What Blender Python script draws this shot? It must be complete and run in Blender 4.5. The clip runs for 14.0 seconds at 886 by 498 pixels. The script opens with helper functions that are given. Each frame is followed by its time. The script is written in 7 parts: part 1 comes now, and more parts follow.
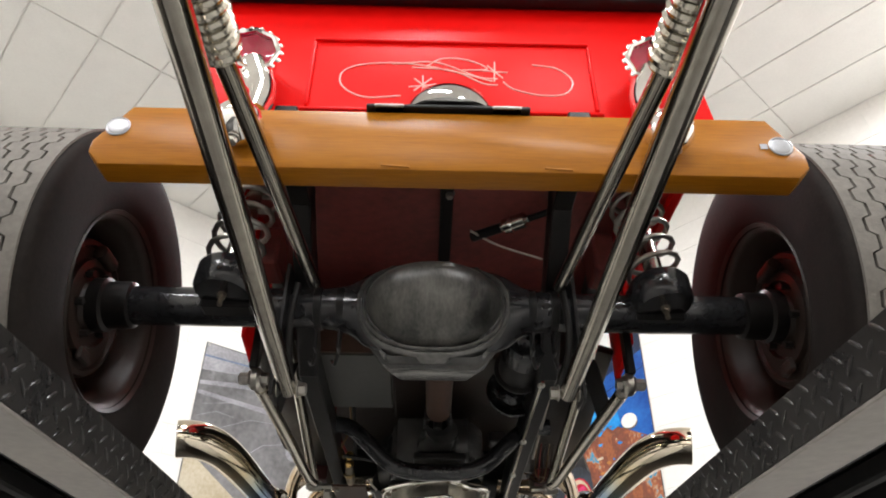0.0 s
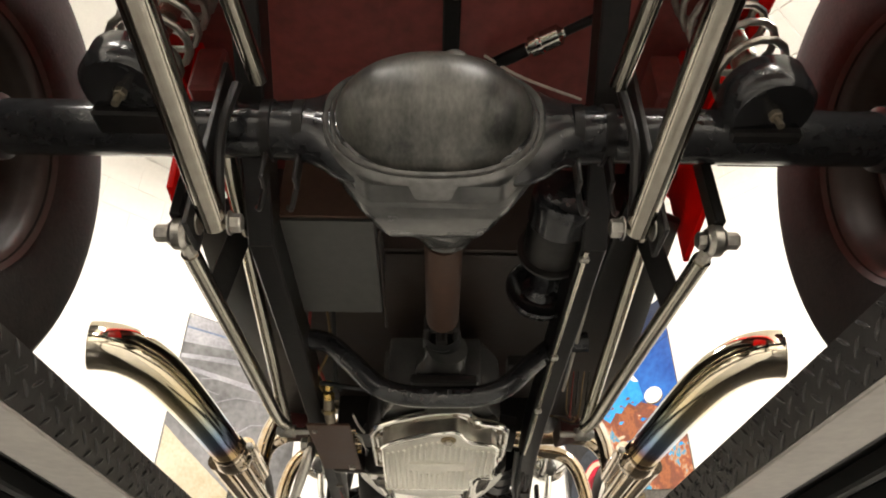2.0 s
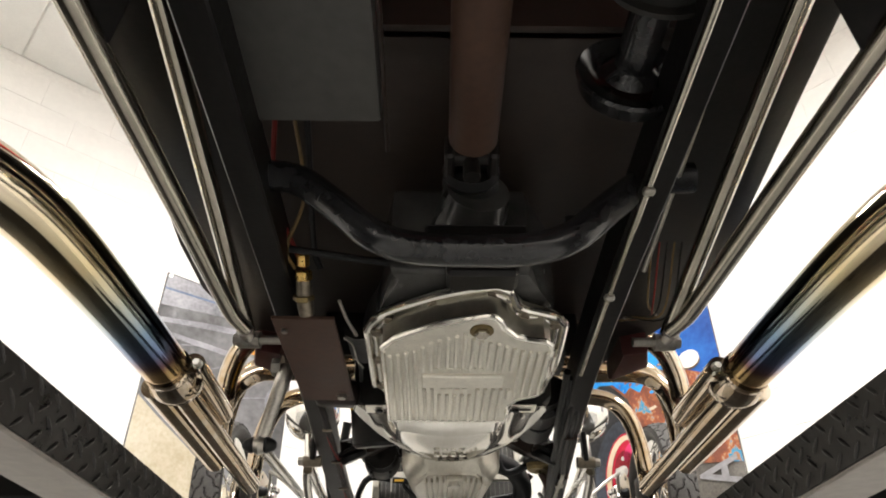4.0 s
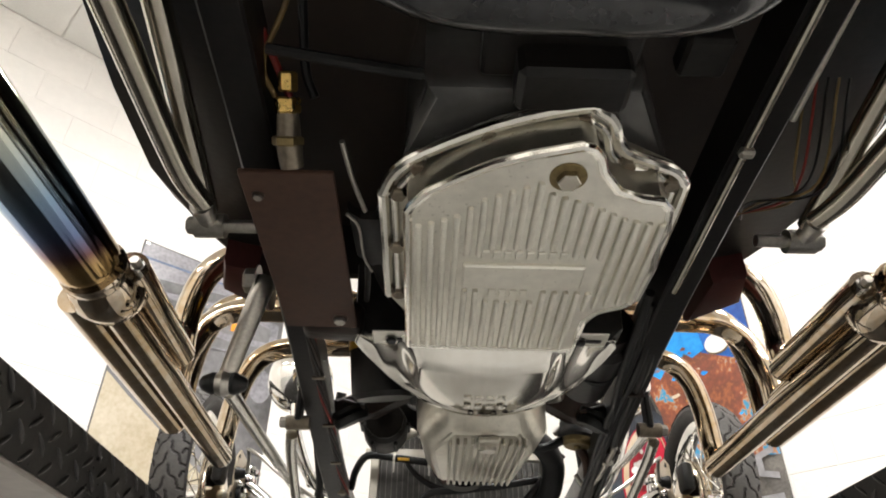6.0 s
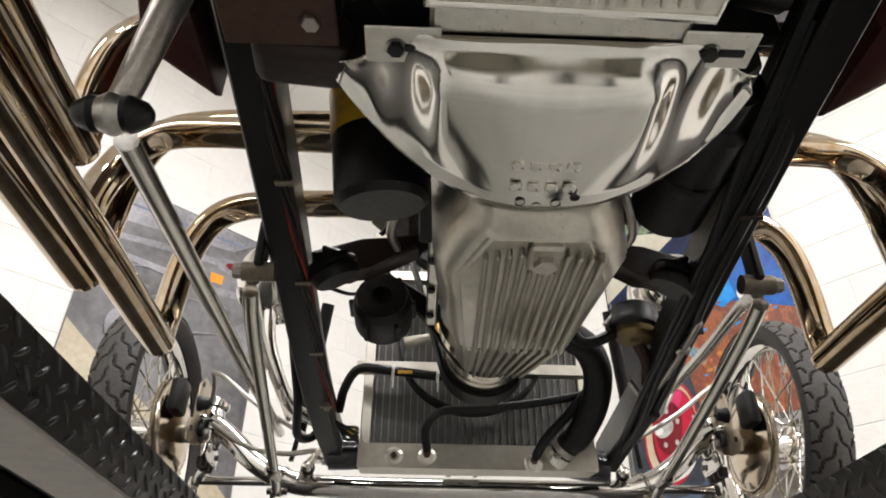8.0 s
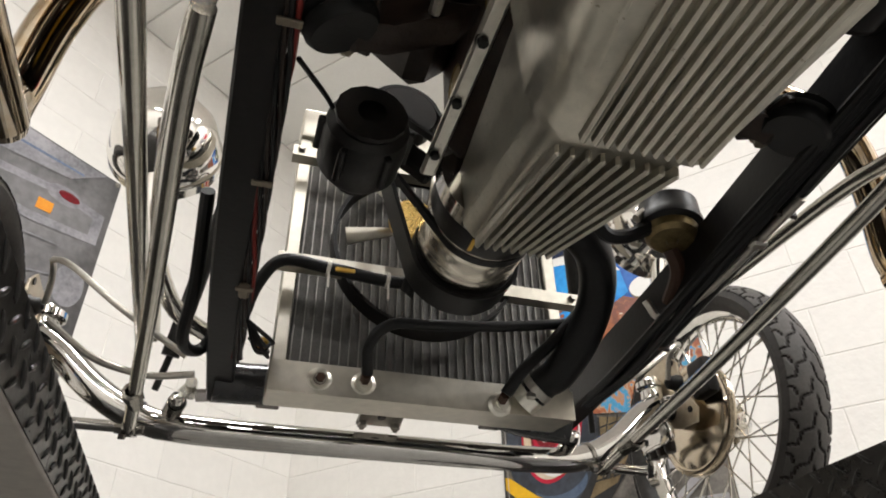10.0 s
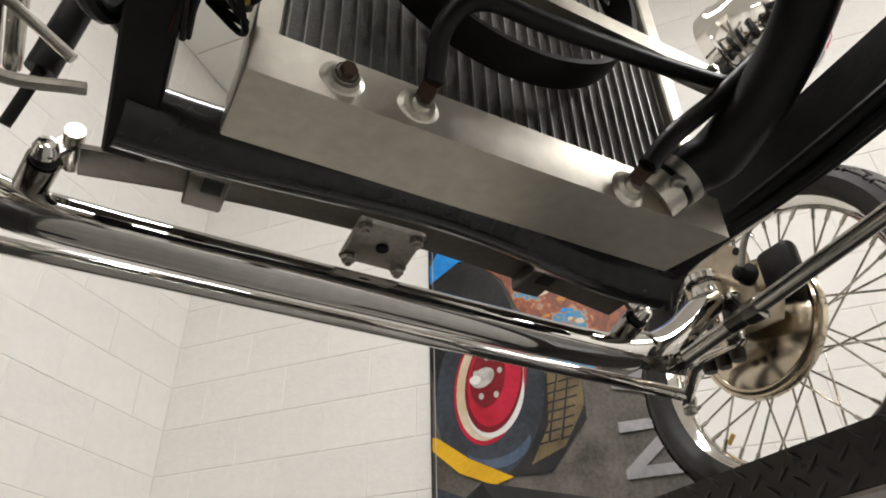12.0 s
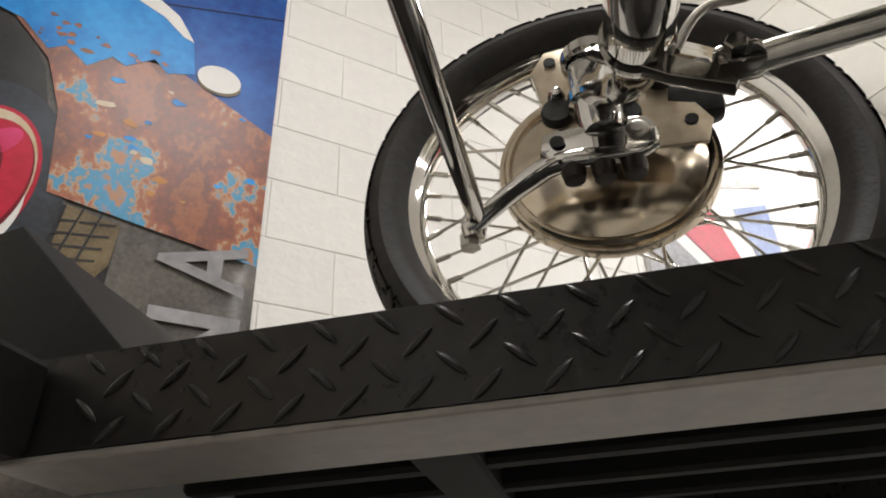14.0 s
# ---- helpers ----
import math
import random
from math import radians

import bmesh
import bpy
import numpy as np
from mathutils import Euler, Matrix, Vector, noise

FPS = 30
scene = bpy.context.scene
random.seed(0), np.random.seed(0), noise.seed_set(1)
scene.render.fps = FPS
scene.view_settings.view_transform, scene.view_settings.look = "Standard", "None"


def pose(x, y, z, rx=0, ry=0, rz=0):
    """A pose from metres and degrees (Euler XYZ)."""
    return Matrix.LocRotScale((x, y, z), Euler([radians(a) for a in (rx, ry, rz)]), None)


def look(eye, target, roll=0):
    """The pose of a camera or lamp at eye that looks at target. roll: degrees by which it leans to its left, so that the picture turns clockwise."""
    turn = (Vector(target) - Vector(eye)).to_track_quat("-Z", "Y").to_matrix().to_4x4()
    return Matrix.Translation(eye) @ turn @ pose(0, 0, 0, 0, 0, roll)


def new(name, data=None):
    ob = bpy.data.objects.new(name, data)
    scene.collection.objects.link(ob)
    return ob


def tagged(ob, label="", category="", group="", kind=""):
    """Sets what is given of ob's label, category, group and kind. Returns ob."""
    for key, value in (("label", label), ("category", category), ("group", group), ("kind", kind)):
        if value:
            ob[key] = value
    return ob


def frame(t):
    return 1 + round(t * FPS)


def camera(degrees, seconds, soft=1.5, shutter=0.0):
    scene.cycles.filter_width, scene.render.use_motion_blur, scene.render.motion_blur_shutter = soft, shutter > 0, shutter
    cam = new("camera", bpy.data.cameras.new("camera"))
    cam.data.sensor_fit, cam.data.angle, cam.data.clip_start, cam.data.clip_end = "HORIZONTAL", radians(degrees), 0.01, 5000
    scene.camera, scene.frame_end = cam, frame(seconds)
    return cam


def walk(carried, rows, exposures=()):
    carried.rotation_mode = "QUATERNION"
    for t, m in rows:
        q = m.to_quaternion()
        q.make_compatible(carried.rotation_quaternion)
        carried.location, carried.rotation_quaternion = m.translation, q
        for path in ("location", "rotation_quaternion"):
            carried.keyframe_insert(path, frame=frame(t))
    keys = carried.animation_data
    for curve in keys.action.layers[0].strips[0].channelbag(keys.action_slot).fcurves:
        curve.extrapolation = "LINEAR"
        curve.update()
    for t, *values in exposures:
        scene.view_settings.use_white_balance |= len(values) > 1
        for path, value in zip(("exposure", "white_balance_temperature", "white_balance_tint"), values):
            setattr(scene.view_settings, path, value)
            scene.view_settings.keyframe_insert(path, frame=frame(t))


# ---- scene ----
cam = camera(65.0, 14.0, 1.9)
PATH = [
    (0, (0.001, 0.153, 1.149), (0.032, 1.822, 2.25), 0.5),
    (0.5, (0.001, 0.303, 1.092), (0.035, 1.967, 2.202), 0.5),
    (1, (0.004, 0.446, 1.125), (0.04, 2.11, 2.234), 0.4),
    (1.5, (0.007, 0.569, 1.122), (0.041, 2.232, 2.233), 0.3),
    (2, (0.011, 0.685, 1.139), (0.031, 2.346, 2.253), 0.4),
    (2.5, (-0.026, 0.796, 1.173), (-0.013, 2.457, 2.286), 0.3),
    (3, (-0.023, 0.934, 1.199), (-0.009, 2.596, 2.312), 0.2),
    (3.5, (-0.018, 1.107, 1.169), (-0.002, 2.772, 2.277), 0.0),
    (5.8, (-0.074, 1.63, 1.229), (-0.04, 3.285, 2.351), 0.9),
    (6, (-0.079, 1.666, 1.223), (-0.041, 3.323, 2.343), 0.8),
    (6.5, (-0.065, 1.784, 1.211), (-0.022, 3.444, 2.324), 0.7),
    (7, (-0.05, 1.944, 1.207), (-0.004, 3.604, 2.321), 0.5),
    (7.5, (-0.057, 2.06, 1.199), (-0.005, 3.717, 2.318), 0.4),
    (8, (-0.1, 2.14, 1.199), (-0.047, 3.801, 2.312), 0.6),
    (8.2, (-0.126, 2.179, 1.203), (-0.082, 3.839, 2.319), 0.8),
    (10.3, (-0.256, 2.642, 1.2), (0.312, 4.181, 2.344), -1.4),
    (10.5, (-0.253, 2.691, 1.202), (0.353, 4.216, 2.345), -1.5),
    (11, (-0.273, 2.825, 1.187), (0.398, 4.324, 2.328), -1.5),
    (11.5, (-0.264, 2.985, 1.201), (0.461, 4.46, 2.341), -1.6),
    (12, (-0.259, 3.157, 1.21), (0.53, 4.6, 2.349), -1.7),
    (12.5, (-0.197, 3.352, 1.252), (0.662, 4.759, 2.385), -2.1),
    (13, (-0.119, 3.544, 1.246), (0.909, 4.831, 2.38), -2.3),
    (13.5, (-0.048, 3.741, 1.254), (1.302, 4.716, 2.361), -2.7),
    (14, (0.066, 3.911, 1.267), (1.73, 4.252, 2.323), -2.9),
]
walk(cam, [(t, look(eye, target, roll)) for t, eye, target, roll in PATH],
     [(0.0, 0.15, 6250, 10), (0.5, 0.4, 5950, 10), (1.0, 0.7, 5900, 9), (1.5, 0.8, 6600, 8), (2.5, 0.65, 6950, 10), (3.5, 0.5, 6500, 10), (6.0, 0.35, 6450, 10), (7.5, 0.1, 6350, 11),
      (8.2, 0.05, 6350, 11), (10.5, -0.2, 6450, 10), (12.0, -0.33, 6450, 10), (12.5, -0.22, 6450, 10), (13.0, -0.55, 6450, 10), (14.0, -0.52, 6500, 10)])

# ---- world and lights ----
world = bpy.data.worlds.new("room_world")
scene.world = world
world.use_nodes = True
world.node_tree.nodes["Background"].inputs[0].default_value = (0.9, 0.95, 1.0, 1)
world.node_tree.nodes["Background"].inputs[1].default_value = 0.05
scene.view_settings.exposure = 0.0
CEIL_Z = 4.45
CORNER = Vector((0.06, 6.39, 0))
DR = Vector((math.cos(radians(-48.5)), math.sin(radians(-48.5)), 0))
DL = Vector((math.cos(radians(221.5)), math.sin(radians(221.5)), 0))


def room(a, b, z):
    """A place in the room: a metres along the one wall, b along the other."""
    return CORNER + DR * a + DL * b + Vector((0, 0, z))


LAMP_SPOTS = [(2.0, 2.0), (5.25, 0.85), (6.6, 1.8), (4.4, 4.4), (6.6, 4.4), (1.8, 6.6), (4.4, 6.6), (6.6, 6.6)]
LAMP_POWER = 52.0
for a, b in LAMP_SPOTS:
    lamp_data = bpy.data.lights.new("ceiling_tube_light", "AREA")
    lamp_data.shape, lamp_data.size, lamp_data.size_y = "RECTANGLE", 1.16, 0.26
    lamp_data.energy, lamp_data.color = LAMP_POWER * (1.7 if b < 1 else 1.0), (1.0, 0.98, 0.97)
    lamp = new("ceiling_tube_light", lamp_data)
    lamp.matrix_world = Matrix.Translation(room(a, b, CEIL_Z - 0.062)) @ pose(0, 0, 0, 0, 0, -48.5)

# ---- materials ----
def paint(name, color, color2=None, rough=0.22, scale=7.0):
    return mat(name, color, max(rough, 0.34), 0.0, 0.18, scale, color2=color2, fine=0.35, rough_var=0.04, spec=0.25)


def mat(name, color, rough=0.5, metal=0.0, var=0.12, scale=6.0, bump=0.0, bump_scale=60.0, color2=None, fine=0.5,
        rough_var=0.08, coat=0.0, stretch=(1, 1, 1), island=0.0, random_tint=0.0, spec=0.5, speck=0.0):
    m = bpy.data.materials.new(name)
    m.use_nodes = True
    nt = m.node_tree
    N, L = nt.nodes, nt.links
    b = N["Principled BSDF"]
    b.inputs["Metallic"].default_value = metal
    b.inputs["Specular IOR Level"].default_value = spec
    b.inputs["Coat Weight"].default_value = coat
    b.inputs["Coat Roughness"].default_value = 0.05
    tc = N.new("ShaderNodeTexCoord")
    mp = N.new("ShaderNodeMapping")
    mp.inputs["Scale"].default_value = stretch
    L.new(tc.outputs["Object"], mp.inputs[0])
    n1 = N.new("ShaderNodeTexNoise")
    n1.inputs["Scale"].default_value = scale
    n1.inputs["Detail"].default_value = 5
    n2 = N.new("ShaderNodeTexNoise")
    n2.inputs["Scale"].default_value = scale * 9
    n2.inputs["Detail"].default_value = 6
    for n in (n1, n2):
        L.new(mp.outputs[0], n.inputs["Vector"])
    mx = N.new("ShaderNodeMix")
    mx.inputs[0].default_value = fine
    L.new(n1.outputs[0], mx.inputs[2])
    L.new(n2.outputs[0], mx.inputs[3])
    fac = mx.outputs[0]
    ramp = N.new("ShaderNodeValToRGB")
    c = color
    c2 = color2 or tuple(min(1, v * (1 + var)) for v in c)
    c1 = c if color2 else tuple(v * (1 - var) for v in c)
    ramp.color_ramp.elements[0].position, ramp.color_ramp.elements[1].position = 0.35, 0.65
    ramp.color_ramp.elements[0].color = (*c1, 1)
    ramp.color_ramp.elements[1].color = (*c2, 1)
    L.new(fac, ramp.inputs[0])
    out = ramp.outputs[0]
    if speck:
        # small dirty spots, denser in some places than in others
        n4 = N.new("ShaderNodeTexNoise")
        n4.inputs["Scale"].default_value = 240
        n4.inputs["Detail"].default_value = 2
        L.new(mp.outputs[0], n4.inputs["Vector"])
        ad = N.new("ShaderNodeMath")
        ad.operation = "MULTIPLY_ADD"
        L.new(n1.outputs[0], ad.inputs[0])
        ad.inputs[1].default_value = 0.35
        L.new(n4.outputs[0], ad.inputs[2])
        sr = N.new("ShaderNodeMapRange")
        sr.inputs[1].default_value, sr.inputs[2].default_value = 0.87, 0.93
        sr.inputs[3].default_value, sr.inputs[4].default_value = 0.0, speck
        L.new(ad.outputs[0], sr.inputs[0])
        sm = N.new("ShaderNodeMix")
        sm.data_type = "RGBA"
        L.new(sr.outputs[0], sm.inputs[0])
        L.new(out, sm.inputs[6])
        sm.inputs[7].default_value = (0.10, 0.075, 0.045, 1)
        out = sm.outputs[2]
    if random_tint or island:
        if island:
            src = N.new("ShaderNodeNewGeometry").outputs["Random Per Island"]
        else:
            src = N.new("ShaderNodeObjectInfo").outputs["Random"]
        mr = N.new("ShaderNodeMapRange")
        a = random_tint or island
        mr.inputs[3].default_value, mr.inputs[4].default_value = 1 - a, 1 + a
        L.new(src, mr.inputs[0])
        hs = N.new("ShaderNodeHueSaturation")
        L.new(mr.outputs[0], hs.inputs["Value"])
        L.new(out, hs.inputs["Color"])
        out = hs.outputs[0]
    L.new(out, b.inputs["Base Color"])
    rr = N.new("ShaderNodeMapRange")
    rr.inputs[3].default_value, rr.inputs[4].default_value = max(0.0, rough - rough_var), min(1, rough + rough_var)
    L.new(fac, rr.inputs[0])
    L.new(rr.outputs[0], b.inputs["Roughness"])
    if bump:
        n3 = N.new("ShaderNodeTexNoise")
        n3.inputs["Scale"].default_value = bump_scale
        n3.inputs["Detail"].default_value = 4
        L.new(mp.outputs[0], n3.inputs["Vector"])
        bp = N.new("ShaderNodeBump")
        bp.inputs["Strength"].default_value = bump
        bp.inputs["Distance"].default_value = 0.004
        L.new(n3.outputs[0], bp.inputs["Height"])
        L.new(bp.outputs[0], b.inputs["Normal"])
    return m


CHROME = mat("chrome", (0.80, 0.78, 0.74), 0.07, 1.0, 0.06, 14, rough_var=0.05)
CHROME_DULL = mat("dull_chrome", (0.55, 0.53, 0.48), 0.2, 1.0, 0.15, 10, rough_var=0.1)
DARK_CHROME = mat("dark_polished_steel", (0.26, 0.245, 0.22), 0.14, 1.0, 0.2, 9, 0.03, 60, rough_var=0.1)
BOLT_CAP = mat("brushed_pale_cap", (0.30, 0.30, 0.31), 0.38, 0.7, 0.08, 20, 0.03, 200)
STEEL = mat("bare_steel", (0.42, 0.40, 0.36), 0.35, 1.0, 0.2, 20, 0.1, 200)
AXLE_CHROME = mat("axle_chrome", (0.56, 0.545, 0.52), 0.06, 1.0, 0.08, 10, rough_var=0.04)
BLUED = mat("heat_tinted_chrome", (0.40, 0.28, 0.15), 0.06, 1.0, 0.1, 7, color2=(0.55, 0.49, 0.41), rough_var=0.04)
BLUED_TIP = mat("blued_exhaust_chrome", (0.20, 0.27, 0.40), 0.09, 1.0, 0.1, 3.6, color2=(0.80, 0.64, 0.36), fine=0.10, rough_var=0.05)
# heat colours that run along the exhaust tip: straw, then blue, then brown at the weld
tip_nt = BLUED_TIP.node_tree
tip_sep = tip_nt.nodes.new("ShaderNodeSeparateXYZ")
tip_tc = [n for n in tip_nt.nodes if n.type == "TEX_COORD"][0]
tip_nt.links.new(tip_tc.outputs["Object"], tip_sep.inputs[0])
tip_map = tip_nt.nodes.new("ShaderNodeMapRange")
tip_map.inputs[1].default_value, tip_map.inputs[2].default_value = 1.84, 2.43
tip_nt.links.new(tip_sep.outputs[1], tip_map.inputs[0])
tip_noise = [n for n in tip_nt.nodes if n.type == "TEX_NOISE"][0]
tip_add = tip_nt.nodes.new("ShaderNodeMath")
tip_add.operation = "MULTIPLY_ADD"
tip_add.inputs[1].default_value = 0.16
tip_nt.links.new(tip_noise.outputs[0], tip_add.inputs[0])
tip_nt.links.new(tip_map.outputs[0], tip_add.inputs[2])
tip_ramp = tip_nt.nodes.new("ShaderNodeValToRGB")
tip_ramp.color_ramp.elements[0].position, tip_ramp.color_ramp.elements[0].color = 0.1, (0.76, 0.68, 0.54, 1)
tip_ramp.color_ramp.elements[1].position, tip_ramp.color_ramp.elements[1].color = 1.0, (0.50, 0.34, 0.15, 1)
for pos, col in ((0.45, (0.74, 0.62, 0.38)), (0.62, (0.50, 0.54, 0.48)), (0.78, (0.22, 0.33, 0.46)), (0.90, (0.15, 0.20, 0.36)), (0.96, (0.18, 0.09, 0.10))):
    el = tip_ramp.color_ramp.elements.new(pos)
    el.color = (*col, 1)
tip_nt.links.new(tip_add.outputs[0], tip_ramp.inputs[0])
tip_nt.links.new(tip_ramp.outputs[0], tip_nt.nodes["Principled BSDF"].inputs["Base Color"])
BLACK = mat("black_frame_paint", (0.0055, 0.005, 0.005), 0.36, 0.0, 0.4, 12, 0.08, 120, color2=(0.011, 0.0095, 0.0085), rough_var=0.14, spec=0.22)
BLACK_SATIN = mat("dusty_black_paint", (0.007, 0.007, 0.007), 0.42, 0.0, 0.5, 9, 0.12, 90, color2=(0.020, 0.018, 0.016), rough_var=0.15, spec=0.25)
HOUSING = mat("dark_cast_iron", (0.028, 0.028, 0.027), 0.22, 0.1, 0.3, 9, 0.10, 60, color2=(0.082, 0.080, 0.076), fine=0.12, rough_var=0.12, spec=0.5)
COVER = mat("dusty_iron_cover", (0.014, 0.014, 0.013), 0.36, 0.1, 0.3, 13, 0.05, 60, color2=(0.115, 0.111, 0.098), fine=0.3, stretch=(1.6, 1, 0.7), rough_var=0.12, spec=0.5)
# The flange ring's highlights are put into this paler iron grey.
HOUSING_EDGE = mat("highlit_iron_edge", (0.095, 0.093, 0.089), 0.20, 0.4, 0.2, 8, 0.06, 90, color2=(0.20, 0.195, 0.186), rough_var=0.14)
# Rear tread far paler than RUBBER: ceiling light is put into its grey.
REAR_TREAD = mat("ceiling_lit_tread_rubber", (0.115, 0.106, 0.094), 0.75, 0.0, 0.25, 10, 0.2, 200, color2=(0.165, 0.152, 0.135), spec=0.15)
RUBBER = mat("tyre_rubber", (0.011, 0.009, 0.008), 0.75, 0.0, 0.25, 9, 0.15, 160, color2=(0.020, 0.016, 0.014), spec=0.10)
MATT_BLACK = mat("matt_black_steel", (0.007, 0.007, 0.007), 0.7, 0.0, 0.3, 9, 0.08, 90, color2=(0.013, 0.012, 0.011), spec=0.12)
STOP_BLACK = mat("worn_black_steel", (0.011, 0.011, 0.011), 0.6, 0.0, 0.35, 9, 0.1, 90, color2=(0.020, 0.019, 0.018), spec=0.2)
FRONT_RUBBER = mat("grey_black_tyre_rubber", (0.018, 0.0165, 0.015), 0.5, 0.0, 0.25, 9, 0.15, 160, color2=(0.036, 0.032, 0.029), spec=0.25)
TREAD = mat("worn_tread_rubber", (0.040, 0.037, 0.033), 0.65, 0.0, 0.25, 12, 0.15, 200, color2=(0.066, 0.061, 0.055))
HOSE = mat("black_rubber_hose", (0.006, 0.006, 0.006), 0.40, 0.0, 0.3, 20, 0.05, 200, spec=0.25)
RED = mat("red_car_paint", (0.66, 0.003, 0.002), 0.34, 0.0, 0.04, 3, rough_var=0.04, spec=0.10)
# Body red made darker: the shade underneath is put into the colour.
RED_UNDER = mat("shaded_red_underside", (0.22, 0.046, 0.040), 0.5, 0.0, 0.3, 5, 0.15, 60, rough_var=0.15)
COWL = mat("dark_maroon_cowl", (0.045, 0.010, 0.009), 0.4, 0.0, 0.3, 6, 0.08, 60, rough_var=0.12, spec=0.3)
FLOORPAN = mat("brown_black_floor_pan", (0.020, 0.013, 0.010), 0.5, 0.0, 0.4, 5, 0.15, 60, color2=(0.036, 0.024, 0.018), rough_var=0.15)
WOOD = mat("varnished_wood", (0.21, 0.072, 0.003), 0.32, 0.0, 0.2, 3, color2=(0.32, 0.122, 0.005), stretch=(0.7, 11, 11), rough_var=0.10, spec=0.16)
GLOSS_BLACK = mat("gloss_black_enamel", (0.016, 0.016, 0.017), 0.17, 0.0, 0.3, 10, rough_var=0.08, spec=0.5)
ALU = mat("cast_aluminium", (0.70, 0.68, 0.61), 0.32, 1.0, 0.10, 9, 0.05, 160, rough_var=0.08, speck=0.35)
TUBE_STEEL = mat("plated_steel_tube", (0.46, 0.43, 0.365), 0.17, 1.0, 0.12, 8, 0.03, 120, rough_var=0.08)
TUBE_DARK = mat("polished_dark_tube", (0.34, 0.315, 0.27), 0.11, 1.0, 0.15, 7, 0.02, 90, rough_var=0.07)
PAN_ALU = mat("dull_cast_aluminium", (0.44, 0.42, 0.36), 0.33, 1.0, 0.15, 10, 0.08, 160, rough_var=0.1, speck=0.5)
PULLEY = mat("machined_bright_steel", (0.66, 0.62, 0.54), 0.24, 1.0, 0.12, 9, 0.03, 120, rough_var=0.08)
ALU_POL = mat("polished_aluminium", (0.78, 0.76, 0.70), 0.13, 1.0, 0.08, 10, 0.02, 40, rough_var=0.08)
COVER_POL = mat("hazy_polished_aluminium", (0.72, 0.70, 0.645), 0.105, 1.0, 0.06, 10, 0.012, 25, rough_var=0.09, stretch=(1, 0.25, 0.25))
ALU_SHEET = mat("aluminium_sheet", (0.56, 0.53, 0.46), 0.42, 1.0, 0.14, 7, 0.05, 80, rough_var=0.12)
FINS = mat("radiator_fins", (0.095, 0.092, 0.086), 0.5, 0.7, 0.3, 40, 0.4, 500, rough_var=0.1)
FIN_STRIP = mat("radiator_tube_edges", (0.27, 0.26, 0.24), 0.4, 0.8, 0.2, 40)
BRASS = mat("brass", (0.62, 0.42, 0.14), 0.28, 1.0, 0.2, 20)
LEAF = mat("grey_brown_spring_steel", (0.10, 0.088, 0.076), 0.4, 0.8, 0.2, 12, 0.08, 80)
TAN_STEEL = mat("tan_plated_steel", (0.37, 0.305, 0.22), 0.34, 0.9, 0.15, 9, 0.05, 90, color2=(0.48, 0.42, 0.33))
BACKING = mat("polished_tan_steel", (0.50, 0.42, 0.31), 0.17, 1.0, 0.12, 8, 0.02, 60, color2=(0.60, 0.53, 0.43), rough_var=0.08)
RUSTY_STEEL = mat("weathered_steel", (0.20, 0.17, 0.13), 0.42, 0.8, 0.3, 16, 0.1, 90)
BRASS_DARK = mat("tarnished_brass", (0.20, 0.15, 0.07), 0.4, 0.8, 0.3, 20)
RUSTY_DARK = mat("oily_brown_iron", (0.010, 0.0065, 0.005), 0.42, 0.0, 0.4, 12, 0.3, 70, color2=(0.026, 0.015, 0.010), spec=0.3)
RUSTY = mat("brown_primer_plate", (0.042, 0.021, 0.013), 0.5, 0.0, 0.25, 10, 0.1, 60, color2=(0.066, 0.034, 0.022), rough_var=0.12, spec=0.25)
GREY_BOX = mat("grey_painted_box", (0.045, 0.044, 0.040), 0.5, 0.0, 0.2, 6, 0.05, 80)
WHEEL_BROWN = mat("dull_brown_steel_wheel", (0.018, 0.011, 0.008), 0.45, 0.0, 0.3, 8, 0.1, 60, color2=(0.028, 0.020, 0.016), spec=0.3)
LENS_RED = mat("dark_red_glass", (0.34, 0.010, 0.035), 0.12, 0.0, 0.1, 20, coat=0.2, rough_var=0.04, spec=0.5)
WIRE_RED = mat("red_wire_sleeve", (0.16, 0.016, 0.012), 0.5, 0.0, 0.25, 20, spec=0.25)
WIRE_YELLOW = mat("yellow_wire", (0.12, 0.075, 0.018), 0.5, 0.0, 0.3, 30)
WIRE_WHITE = mat("white_cable", (0.6, 0.57, 0.5), 0.5, 0.0, 0.2, 30)
PINSTRIPE = mat("pale_pinstripe_paint", (0.80, 0.42, 0.38), 0.3, 0.0, 0.1, 20)
DIAMOND = mat("black_diamond_plate", (0.012, 0.011, 0.011), 0.30, 0.0, 0.4, 14, 0.06, 120, color2=(0.024, 0.022, 0.020), rough_var=0.12, spec=0.35)
LIFT_GREY = mat("dusty_grey_steel", (0.23, 0.21, 0.19), 0.5, 0.2, 0.2, 7, 0.1, 80, rough_var=0.12)
BLOCK = mat("white_painted_block", (0.80, 0.78, 0.74), 0.55, 0.0, 0.03, 3, 0.35, 55, random_tint=0.015)
MORTAR = mat("white_painted_mortar", (0.79, 0.77, 0.73), 0.7, 0.0, 0.06, 5, 0.4, 40)
CEILING = mat("white_ceiling_tile", (0.80, 0.79, 0.75), 0.8, 0.0, 0.03, 8, 0.3, 90, island=0.02)
CONCRETE = mat("pale_grey_concrete_floor", (0.35, 0.345, 0.33), 0.45, 0.0, 0.2, 1.2, 0.2, 30, rough_var=0.12)
YELLOW_PAINT = mat("yellow_paint", (0.55, 0.32, 0.02), 0.4, 0.0, 0.2, 10)
CEILING_WHITE = mat("white_enamel", (0.8, 0.8, 0.78), 0.4)
